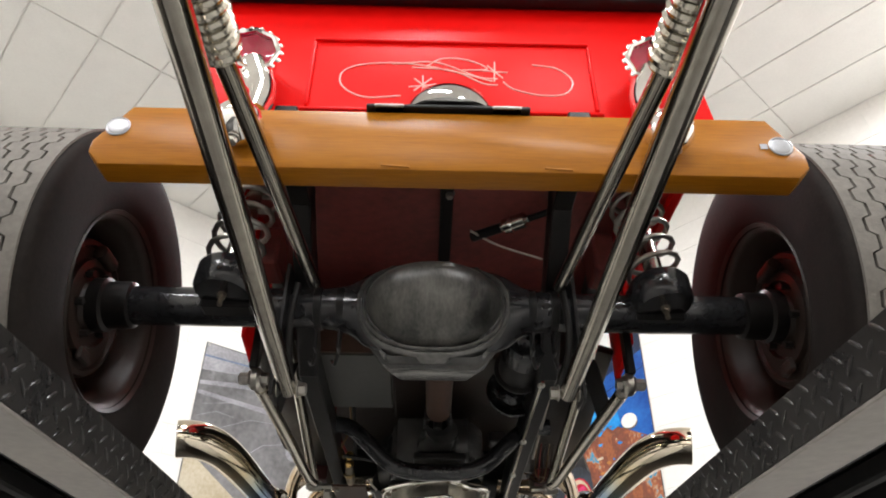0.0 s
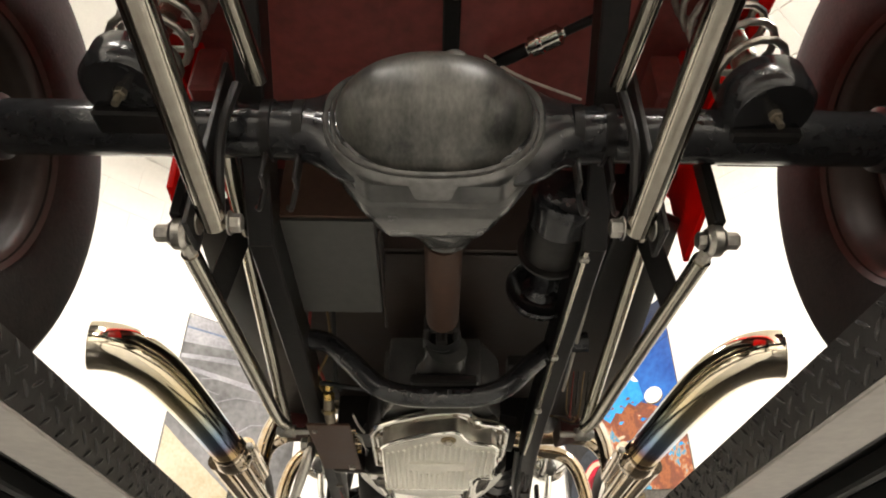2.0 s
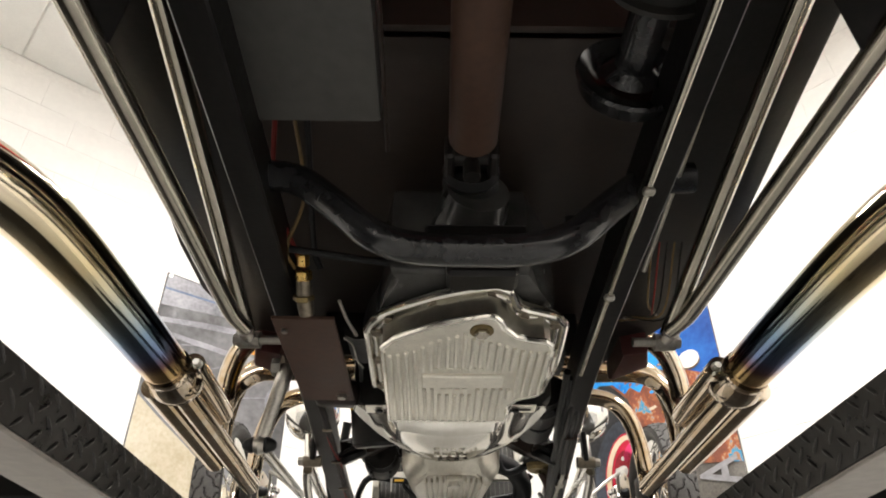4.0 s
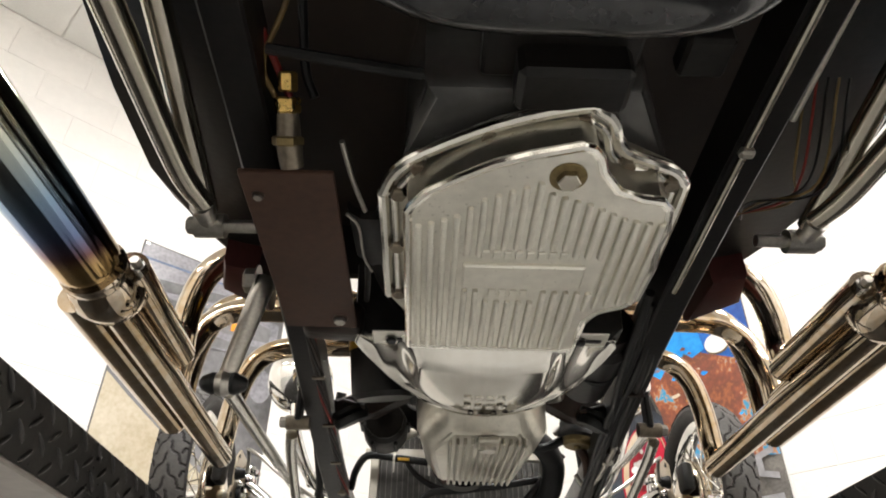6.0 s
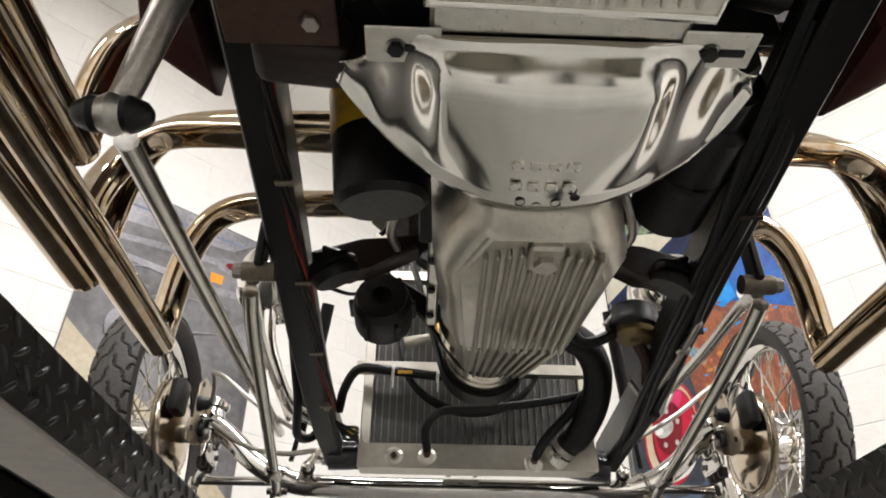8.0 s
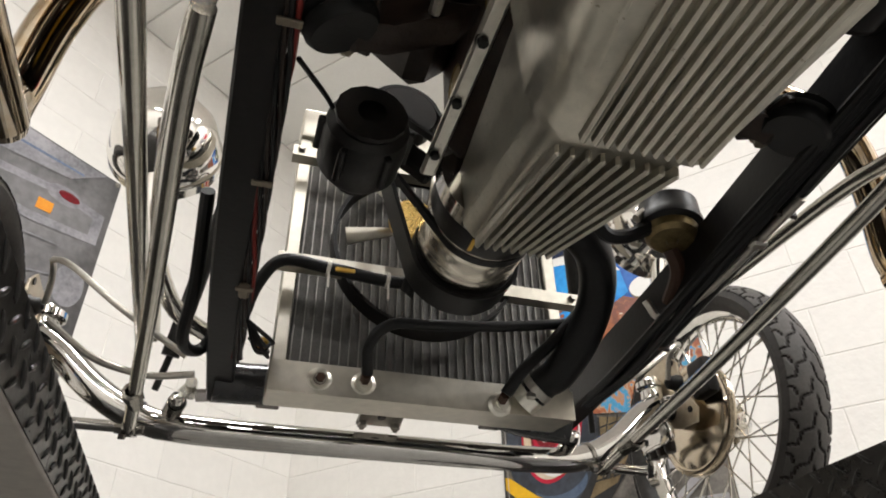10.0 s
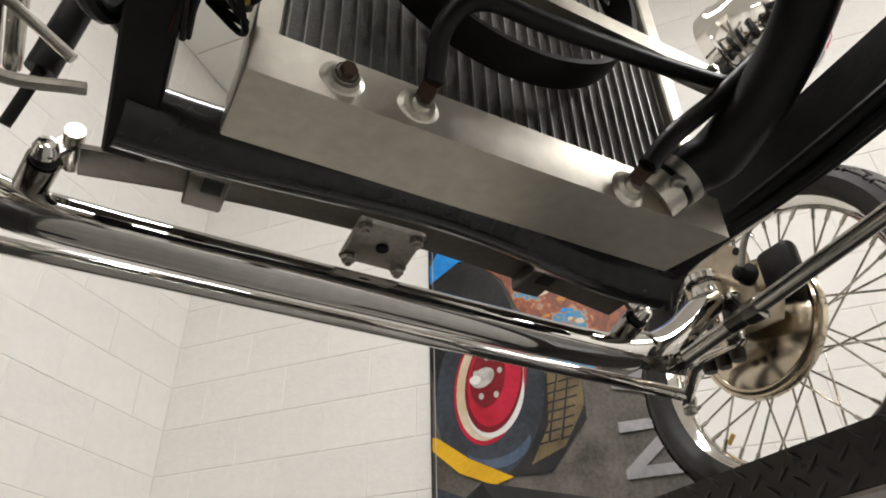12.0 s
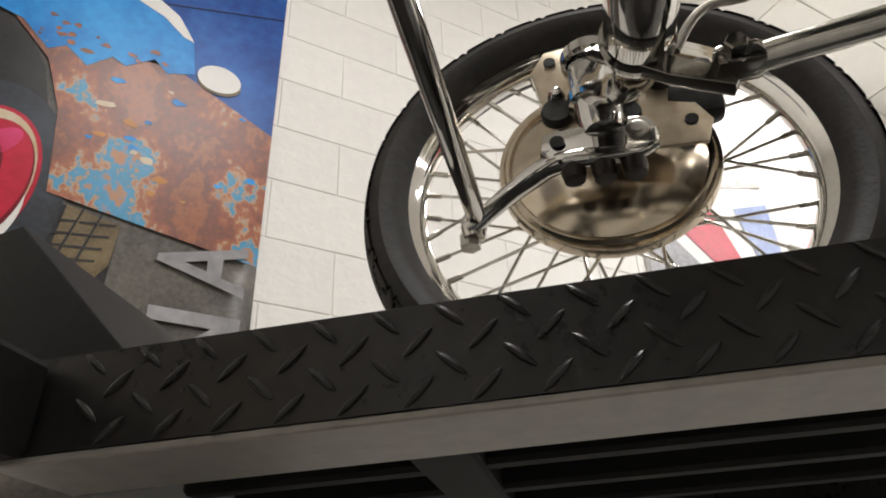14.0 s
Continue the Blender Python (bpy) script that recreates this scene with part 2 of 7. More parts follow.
TUBE_GLOW = bpy.data.materials.new("fluorescent_diffuser")
TUBE_GLOW.use_nodes = True
TUBE_GLOW.node_tree.nodes["Principled BSDF"].inputs["Emission Color"].default_value = (1, 0.96, 0.88, 1)
TUBE_GLOW.node_tree.nodes["Principled BSDF"].inputs["Emission Strength"].default_value = 6.0


# ---- mesh helpers ----
def link(name, bm, material, parent=None, label="", smooth=True, angle=35):
    me = bpy.data.meshes.new(name)
    bmesh.ops.recalc_face_normals(bm, faces=bm.faces)
    if smooth:
        for f in bm.faces:
            f.smooth = True
        for e in bm.edges:
            if len(e.link_faces) == 2 and e.calc_face_angle(0) > radians(angle):
                e.smooth = False
    bm.to_mesh(me)
    bm.free()
    for m in material if isinstance(material, (list, tuple)) else (material,):
        me.materials.append(m)
    ob = new(name, me)
    if parent:
        ob.parent = parent
    if label:
        ob["label"] = label
    return ob


part = link


def empty(name, label, category, parent=None, place=(0, 0, 0), group=""):
    ob = new(name)
    ob.location = place
    ob.empty_display_size = 0.05
    if parent:
        ob.parent = parent
        if label:
            ob["label"] = label
        return ob
    return tagged(ob, label, category, group)


def spline(pts, steps=6):
    """A smooth line through the points."""
    p = [Vector(q) for q in pts]
    if len(p) < 3:
        return p
    p = [2 * p[0] - p[1]] + p + [2 * p[-1] - p[-2]]
    out = []
    for i in range(1, len(p) - 2):
        a, b, c, d = p[i - 1:i + 3]
        for s in range(steps):
            t = s / steps
            out.append(0.5 * (2 * b + (c - a) * t + (2 * a - 5 * b + 4 * c - d) * t * t + (3 * b - a - 3 * c + d) * t ** 3))
    out.append(p[-2])
    return out


def add_tube(bm, pts, r, n=12, steps=6, caps=True, mat_index=0):
    line = spline(pts, steps) if steps else [Vector(q) for q in pts]
    m = len(line)
    rads = r if isinstance(r, (list, tuple)) else (r, r)
    up = Vector((0, 0, 1))
    rings = []
    last = None
    for i, q in enumerate(line):
        d = (line[min(i + 1, m - 1)] - line[max(i - 1, 0)]).normalized()
        if last is None:
            side = d.cross(up)
            if side.length < 0.2:
                side = d.cross(Vector((1, 0, 0)))
        else:
            side = last - d * last.dot(d)
        side.normalize()
        last = side
        other = d.cross(side)
        u = i / (m - 1) * (len(rads) - 1)
        k = min(int(u), len(rads) - 2)
        rad = rads[k] + (rads[k + 1] - rads[k]) * (u - k)
        rings.append([bm.verts.new(q + (side * math.cos(2 * math.pi * j / n) + other * math.sin(2 * math.pi * j / n)) * rad) for j in range(n)])
    for a, b in zip(rings, rings[1:]):
        for j in range(n):
            f = bm.faces.new((a[j], a[(j + 1) % n], b[(j + 1) % n], b[j]))
            f.material_index = mat_index
    if caps:
        bm.faces.new(rings[0][::-1]).material_index = mat_index
        bm.faces.new(rings[-1]).material_index = mat_index


def tube(pts, r, n=12, steps=6, caps=True):
    bm = bmesh.new()
    add_tube(bm, pts, r, n, steps, caps)
    return bm


def axes(way):
    z = Vector(way).normalized()
    x = z.cross(Vector((0, 0, 1)))
    if x.length < 0.01:
        x = Vector((1, 0, 0))
    x.normalize()
    return Matrix((x, z.cross(x), z)).transposed().to_4x4()


def add_lathe(bm, profile, centre, way, n=32, mat_index=0):
    """Turns (radius, height) pairs round the line through centre."""
    m = Matrix.Translation(centre) @ axes(way)
    rings = []
    for r, h in profile:
        if r < 1e-5:
            rings.append([bm.verts.new(m @ Vector((0, 0, h)))])
        else:
            rings.append([bm.verts.new(m @ Vector((r * math.cos(2 * math.pi * j / n), r * math.sin(2 * math.pi * j / n), h))) for j in range(n)])
    for a, b in zip(rings, rings[1:]):
        for j in range(n):
            k = (j + 1) % n
            if len(a) == 1 and len(b) == 1:
                continue
            if len(a) == 1:
                f = bm.faces.new((a[0], b[j], b[k]))
            elif len(b) == 1:
                f = bm.faces.new((a[j], a[k], b[0]))
            else:
                f = bm.faces.new((a[j], a[k], b[k], b[j]))
            f.material_index = mat_index


def lathe(profile, centre, way, n=32):
    bm = bmesh.new()
    add_lathe(bm, profile, centre, way, n)
    return bm


def add_box(bm, size, m, bevel=0.0, segments=1):
    if not isinstance(m, Matrix):
        m = Matrix.Translation(m)
    made = bmesh.ops.create_cube(bm, size=1, matrix=m @ Matrix.Diagonal((*size, 1)))
    if bevel:
        edges = {e for v in made["verts"] for e in v.link_edges}
        bmesh.ops.bevel(bm, geom=list(edges), offset=bevel, segments=segments, affect="EDGES", profile=0.5)


def box(size, m, bevel=0.0, segments=1):
    bm = bmesh.new()
    add_box(bm, size, m, bevel, segments)
    return bm


def add_prism(bm, outline, depth, m, bevel=0.0):
    """A flat outline in x and y, given a thickness along z."""
    bottom = [bm.verts.new(m @ Vector((x, y, 0))) for x, y in outline]
    top = [bm.verts.new(m @ Vector((x, y, depth))) for x, y in outline]
    k = len(outline)
    faces = [bm.faces.new(bottom[::-1]), bm.faces.new(top)]
    for i in range(k):
        faces.append(bm.faces.new((bottom[i], bottom[(i + 1) % k], top[(i + 1) % k], top[i])))
    if bevel:
        edges = list({e for f in faces[:2] for e in f.edges})
        bmesh.ops.bevel(bm, geom=edges, offset=bevel, segments=2, affect="EDGES", profile=0.5)


def prism(outline, depth, m, bevel=0.0):
    bm = bmesh.new()
    add_prism(bm, outline, depth, m, bevel)
    return bm


def beam(a, b, w, h, bevel=0.003):
    """A bar of rectangular section from a to b, h along its upright."""
    a, b = Vector(a), Vector(b)
    y = (b - a).normalized()
    x = y.cross(Vector((0, 0, 1))).normalized()
    m = Matrix((x, y, x.cross(y))).transposed().to_4x4()
    return box((w, (b - a).length, h), Matrix.Translation((a + b) / 2) @ m, bevel)


def bolt(centre, way, r, h, material, parent, shank=0.0, name="bolt"):
    bm = bmesh.new()
    add_lathe(bm, [(0, 0), (r, 0), (r, h * 0.85), (r * 0.9, h), (0, h)], centre, way, 6)
    add_lathe(bm, [(r * 1.3, 0.0), (r * 1.3, -0.002), (0, -0.002)], centre, way, 14)
    if shank:
        add_lathe(bm, [(r * 0.55, h), (r * 0.55, h + shank), (0, h + shank)], centre, way, 10)
    return part(name, bm, material, parent, smooth=False)

# ---- the room ----
SPAN = 8.0
YAW_R, YAW_L = -48.5, 221.5
floor = link("floor", box((1, 1, 1), Matrix.Translation(room(SPAN / 2, SPAN / 2, -0.05)) @ pose(0, 0, 0, 0, 0, YAW_R) @ Matrix.Diagonal((SPAN + 0.4, SPAN + 0.4, 0.1, 1))), CONCRETE)
tagged(floor, "smooth grey concrete workshop floor", "floor", kind="structure")


def wall(name, a0, b0, yaw, label, inward):
    """A wall with its joints' ground face, that runs SPAN metres from the place (a0, b0)."""
    d = Vector((math.cos(radians(yaw)), math.sin(radians(yaw)), 0))
    m = Matrix.Translation(room(a0, b0, 0) + d * SPAN / 2 - inward * 0.1012 + Vector((0, 0, CEIL_Z / 2)))
    m = m @ pose(0, 0, 0, 0, 0, yaw)
    ob = link(name, box((SPAN + 0.4, 0.2, CEIL_Z), m), MORTAR, smooth=False)
    return tagged(ob, label, "wall", kind="structure")


wall_right = wall("wall_north_east", 0, 0, YAW_R, "white painted concrete block wall beside the lift", DL)
wall_left = wall("wall_north_west", 0, 0, YAW_L, "white painted concrete block wall with a hanging banner", DR)
wall("wall_south_west", 0, SPAN, YAW_R, "plain white painted block wall behind", -DL)
wall("wall_south_east", SPAN, 0, YAW_L, "plain white painted block wall opposite", -DR)

ceil_bm = bmesh.new()
cm = Matrix.Translation(room(0, 0, CEIL_Z)) @ Matrix(((DR.x, DL.x, 0, 0), (DR.y, DL.y, 0, 0), (0, 0, 1, 0), (0, 0, 0, 1)))
add_box(ceil_bm, (SPAN + 0.4, SPAN + 0.4, 0.1), cm @ Matrix.Translation((SPAN / 2, SPAN / 2, 0.0515)))
for i in range(7):
    for j in range(21):
        add_box(ceil_bm, (1.208, 0.371, 0.02), cm @ Matrix.Translation((0.61 + i * 1.22, 0.19 + j * 0.382, 0.002)))
ceiling = link("ceiling", ceil_bm, CEILING, smooth=False)
tagged(ceiling, "white panelled workshop ceiling with thin joints", "ceiling", kind="structure")

for a, b in LAMP_SPOTS:
    fixture = empty("ceiling_light", "white fluorescent ceiling light with a bright diffuser", "ceiling light", place=room(a, b, CEIL_Z - 0.03), group="ceiling lights")
    base = pose(0, 0, 0, 0, 0, YAW_R)
    part("housing", box((1.24, 0.32, 0.03), base @ Matrix.Translation((0, 0, 0.007)), 0.004), CEILING_WHITE, fixture)
    part("diffuser", box((1.18, 0.28, 0.02), base @ Matrix.Translation((0, 0, -0.017)), 0.004), TUBE_GLOW, fixture)

# ---- the lift ----
RAMP_X, RAMP_TOP, RAMP_BOTTOM = 0.40, 1.445, 1.386
RAMP_W = 0.52
lift = empty("car_lift", "black four-post drive-on car lift with diamond plate ramps", "car lift", place=(0, 2.0, 0))


def lift_part(name, bm, material, parent=None, label="", smooth=True):
    ob = part(name, bm, material, parent or lift, label, smooth)
    if ob.parent is lift:
        ob.matrix_parent_inverse = Matrix.Translation((0, -2.0, 0))
    return ob


for side in (-1, 1):
    y0, y1 = -1.2, 4.25
    bm = bmesh.new()
    x_in, x_out = RAMP_X, RAMP_X + RAMP_W
    mid = (y0 + y1) / 2
    t, h = 0.006, RAMP_TOP - RAMP_BOTTOM
    add_prism(bm, [(x_in, 0), (x_in + t, 0), (x_in + t, h - t), (x_out - t, h - t), (x_out - t, 0), (x_out, 0), (x_out, h), (x_in, h)], y1 - y0,
              Matrix(((side, 0, 0, 0), (0, 0, 1, y0), (0, 1, 0, RAMP_BOTTOM), (0, 0, 0, 1))))
    ramp = lift_part("ramp", bm, DIAMOND, label="black diamond tread plate ramp", smooth=False)
    # raised tread bars on the inner face, crossing in two directions
    bars = bmesh.new()
    pitch = 0.036
    for k in range(4):
        z = RAMP_BOTTOM + 0.0085 + 0.0140 * k
        lean = -47 if k % 2 else 47
        for i in range(int((y1 - 0.38) / pitch)):
            y = 0.36 + pitch * (i + (0.5 * (k % 2)))
            m = Matrix.Translation((side * (x_in - 0.0004), y, z)) @ pose(0, 0, 0, lean * side, 0, 0)
            add_lathe(bars, [(0, -0.0115), (0.0014, -0.009), (0.0024, -0.004), (0.0024, 0.004), (0.0014, 0.009), (0, 0.0115)], m.translation, m.to_3x3() @ Vector((0, 0, 1)), 8)
    ob = lift_part("tread_pattern", bars, DIAMOND, ramp)
    tagged(ob, kind="stuff")
    lip = box((0.072, y1 - y0, 0.005), (side * (x_in + 0.036), mid, RAMP_BOTTOM - 0.003), 0.001)
    lift_part("flange", lip, LIFT_GREY, ramp, "dusty grey bottom flange")
    lip2 = box((0.06, y1 - y0, 0.005), (side * (x_out - 0.03), mid, RAMP_BOTTOM - 0.003), 0.001)
    lift_part("flange", lip2, LIFT_GREY, ramp, "dusty grey bottom flange")
    for k in range(4):
        rib = box((0.022, y1 - y0, 0.03), (side * (x_in + 0.12 + 0.085 * k), mid, RAMP_TOP - 0.024), 0.004)
        lift_part("stiffener", rib, MATT_BLACK, ramp)
    for yy in (4.02, 2.2, 0.4, -0.9):
        lift_part("cross_stiffener", box((RAMP_W - 0.1, 0.05, 0.03), (side * (x_in + x_out) / 2 + side * 0.02, yy, RAMP_TOP - 0.028), 0.003), MATT_BLACK, ramp)
    # wheel stop at the ramp's front end
    stop = prism([(4.20, 1.447), (4.44, 1.447), (4.44, 1.60), (4.36, 1.615)], 0.40, Matrix(((0, 0, side, side * 0.47), (1, 0, 0, 0), (0, 1, 0, 0), (0, 0, 0, 1))), 0.003)
    lift_part("wheel_stop", stop, STOP_BLACK, label="black folded steel wheel stop")

for y, nm in ((4.34, "crossbeam"), (-1.15, "crossbeam")):
    lift_part(nm, box((0.796, 0.24, 0.058) if y > 0 else (1.9, 0.24, 0.16), (0, y, 1.4115 if y > 0 else 1.29), 0.006), MATT_BLACK, label="black steel crossbeam between the posts")
for x in (-0.66, 0.66):
    for y in (4.3, -1.0):
        lift_part("leg", box((0.16, 0.16, 1.376), (x, y, 0.694), 0.006), BLACK, label="black square lift leg")
        lift_part("foot_plate", box((0.3, 0.3, 0.012), (x, y, 0.006), 0.002), BLACK)

# ---- the hot rod ----
CX = 0.012
car = empty("hot_rod_car", "red open hot rod with chrome running gear, raised on the lift", "car", place=(CX, 2.6, 1.45))


def cp(name, bm, material, parent=None, label="", smooth=True, angle=35):
    ob = part(name, bm, material, parent or car, label, smooth, angle)
    ob.matrix_parent_inverse = Matrix.Translation((-CX, -2.6, -1.45))
    return ob


def holder(name, label=""):
    """An assembly of the car, whose pieces are placed in the room's own metres."""
    ob = new(name)
    ob.parent = car
    ob.empty_display_size = 0.03
    ob.matrix_parent_inverse = Matrix.Translation((-CX, -2.6, -1.45))
    if label:
        ob["label"] = label
    return ob


def hp(name, bm, material, parent, label="", smooth=True, angle=35):
    return part(name, bm, material, parent, label, smooth, angle)


# rear axle
AY, AZ = 1.42, 1.832
axle = holder("rear_axle", "black live rear axle with a round differential")
hp("axle_tube", tube([(-0.66, AY, AZ), (CX - 0.10, AY, AZ)], 0.04, 24, 0), GLOSS_BLACK, axle)
hp("axle_tube", tube([(0.68, AY, AZ), (CX + 0.10, AY, AZ)], 0.04, 24, 0), GLOSS_BLACK, axle)


def oval_ring(half, low, high, n=56, power=2.5):
    """An oval in x and z, flatter below than above."""
    out = []
    for k in range(n):
        a = 2 * math.pi * k / n
        c, d = math.cos(a), math.sin(a)
        x = half * math.copysign(abs(c) ** (2 / power), c)
        z = math.copysign(abs(d) ** (2 / power), d) * (low if d < 0 else high)
        out.append((x, z))
    return out


def loft(sections, power=2.5, ends=(False, False), lean=0.17):
    """Skins ovals (y, half width, depth below, height above) about the axle's middle."""
    bm = bmesh.new()
    rings = [[bm.verts.new((CX - 0.006 + x, y - lean * (z + 0.109), AZ + z)) for x, z in oval_ring(half, low, high, 56, power)] for y, half, low, high in sections]
    for a, b in zip(rings, rings[1:]):
        for k in range(56):
            bm.faces.new((a[k], a[(k + 1) % 56], b[(k + 1) % 56], b[k]))
    if ends[0]:
        bm.faces.new(rings[0][::-1])
    if ends[1]:
        bm.faces.new(rings[-1])
    return bm


dome = [(1.327 + 0.082 * (1 - math.cos(a)), 0.138 * math.sin(a) ** 0.74, 0.092 * math.sin(a) ** 0.74, 0.076 * math.sin(a) ** 0.74) for a in [math.pi / 2 * k / 12 for k in (0.12, 0.5, 1, 2, 3, 4, 5, 6, 7, 8, 9, 10, 11, 12)]]
hp("diff_cover", loft(dome, 2.05, (True, False)), COVER, axle, "domed differential cover, dusty black", angle=60)
hp("filler_plug", lathe([(0, -0.003), (0.014, -0.003), (0.018, -0.0015), (0.020, 0.001), (0.020, 0.012)], (CX + 0.022, 1.3155, AZ + 0.034), (-0.10, 1, 0.12), 28), COVER, axle, "round filler plug")
ring_steps = ((1.410, 0.134, 0.088), (1.400, 0.137, 0.092), (1.395, 0.141, 0.096), (1.398, 0.144, 0.0995), (1.403, 0.1455, 0.101), (1.398, 0.147, 0.1025), (1.394, 0.151, 0.107), (1.399, 0.155, 0.112), (1.430, 0.156, 0.114))
hp("flange_ring", loft([(y, half, low, half * 0.52) for y, half, low in ring_steps], 2.4), HOUSING_EDGE, axle, "grey flange ring with highlights in its colour", angle=70)
SHAPE = [(-1.0, 0.35), (-1.0, -0.22), (-0.93, -0.42), (-0.66, -0.92), (-0.56, -1.0), (0.56, -1.0), (0.66, -0.92), (0.93, -0.42), (1.0, -0.22), (1.0, 0.35), (0.6, 1.0), (-0.6, 1.0)]
carrier = bmesh.new()
rings = []
for y, half, low, high in ((1.404, 0.150, 0.111, 0.075), (1.436, 0.152, 0.114, 0.10), (1.440, 0.156, 0.120, 0.12), (1.458, 0.155, 0.122, 0.12), (1.466, 0.148, 0.121, 0.11), (1.508, 0.122, 0.116, 0.10), (1.524, 0.112, 0.110, 0.09), (1.530, 0.100, 0.098, 0.08)):
    rings.append([carrier.verts.new((CX - 0.004 + half * u, y, AZ + (high if v > 0 else low) * v)) for u, v in SHAPE])
for a, b in zip(rings, rings[1:]):
    for k in range(12):
        carrier.faces.new((a[k], a[(k + 1) % 12], b[(k + 1) % 12], b[k]))
carrier.faces.new(rings[-1])
hp("housing", carrier, HOUSING, axle, "dark cast iron differential housing", angle=32)
nose = bmesh.new()
add_lathe(nose, [(0.090, 0.0), (0.088, 0.018), (0.083, 0.024), (0.076, 0.028), (0.072, 0.05), (0.064, 0.080), (0.054, 0.098), (0.048, 0.102), (0.046, 0.118), (0.034, 0.124), (0, 0.124)], (CX + 0.010, AY + 0.100, AZ - 0.012), (0.06, 1, -0.05), 40)
hp("pinion_nose", nose, HOUSING, axle)
for k in range(7):
    a = math.pi * (1.10 + 0.133 * k)
    hp("nose_rib", beam((CX + 0.014 + 0.052 * math.cos(a), AY + 0.185, AZ - 0.016 + 0.052 * math.sin(a)), (CX + 0.008 + 0.074 * math.cos(a), AY + 0.118, AZ - 0.012 + 0.074 * math.sin(a)), 0.008, 0.012, 0.002), HOUSING, axle)
for k in range(10):
    a = 2 * math.pi * k / 10
    bolt((CX + 0.010 + 0.077 * math.cos(a), AY + 0.122, AZ - 0.012 + 0.077 * math.sin(a)), (0, 1, 0), 0.007, 0.008, BLACK_SATIN, axle)
for k in range(9):
    a = math.pi * (1.05 + 0.112 * k)
    bolt((CX - 0.006 + 0.146 * math.cos(a), 1.462, AZ + 0.108 * math.sin(a)), (0, 1, 0), 0.008, 0.010, BLACK_SATIN, axle)
for s in (-1, 1):
    bell = bmesh.new()
    rings = []
    for x, ry, rz in ((0.085, 0.034, 0.096), (0.120, 0.035, 0.091), (0.145, 0.037, 0.080), (0.160, 0.0385, 0.067), (0.178, 0.040, 0.054), (0.205, 0.041, 0.0455), (0.235, 0.0408, 0.0415), (0.25, 0.0405, 0.0405)):
        rings.append([bell.verts.new((CX + s * x, AY + ry * math.cos(2 * math.pi * k / 32), AZ + rz * math.sin(2 * math.pi * k / 32))) for k in range(32)])
    for a, b in zip(rings, rings[1:]):
        for k in range(32):
            bell.faces.new((a[k], a[(k + 1) % 32], b[(k + 1) % 32], b[k]))
    hp("axle_bell", bell, GLOSS_BLACK, axle)

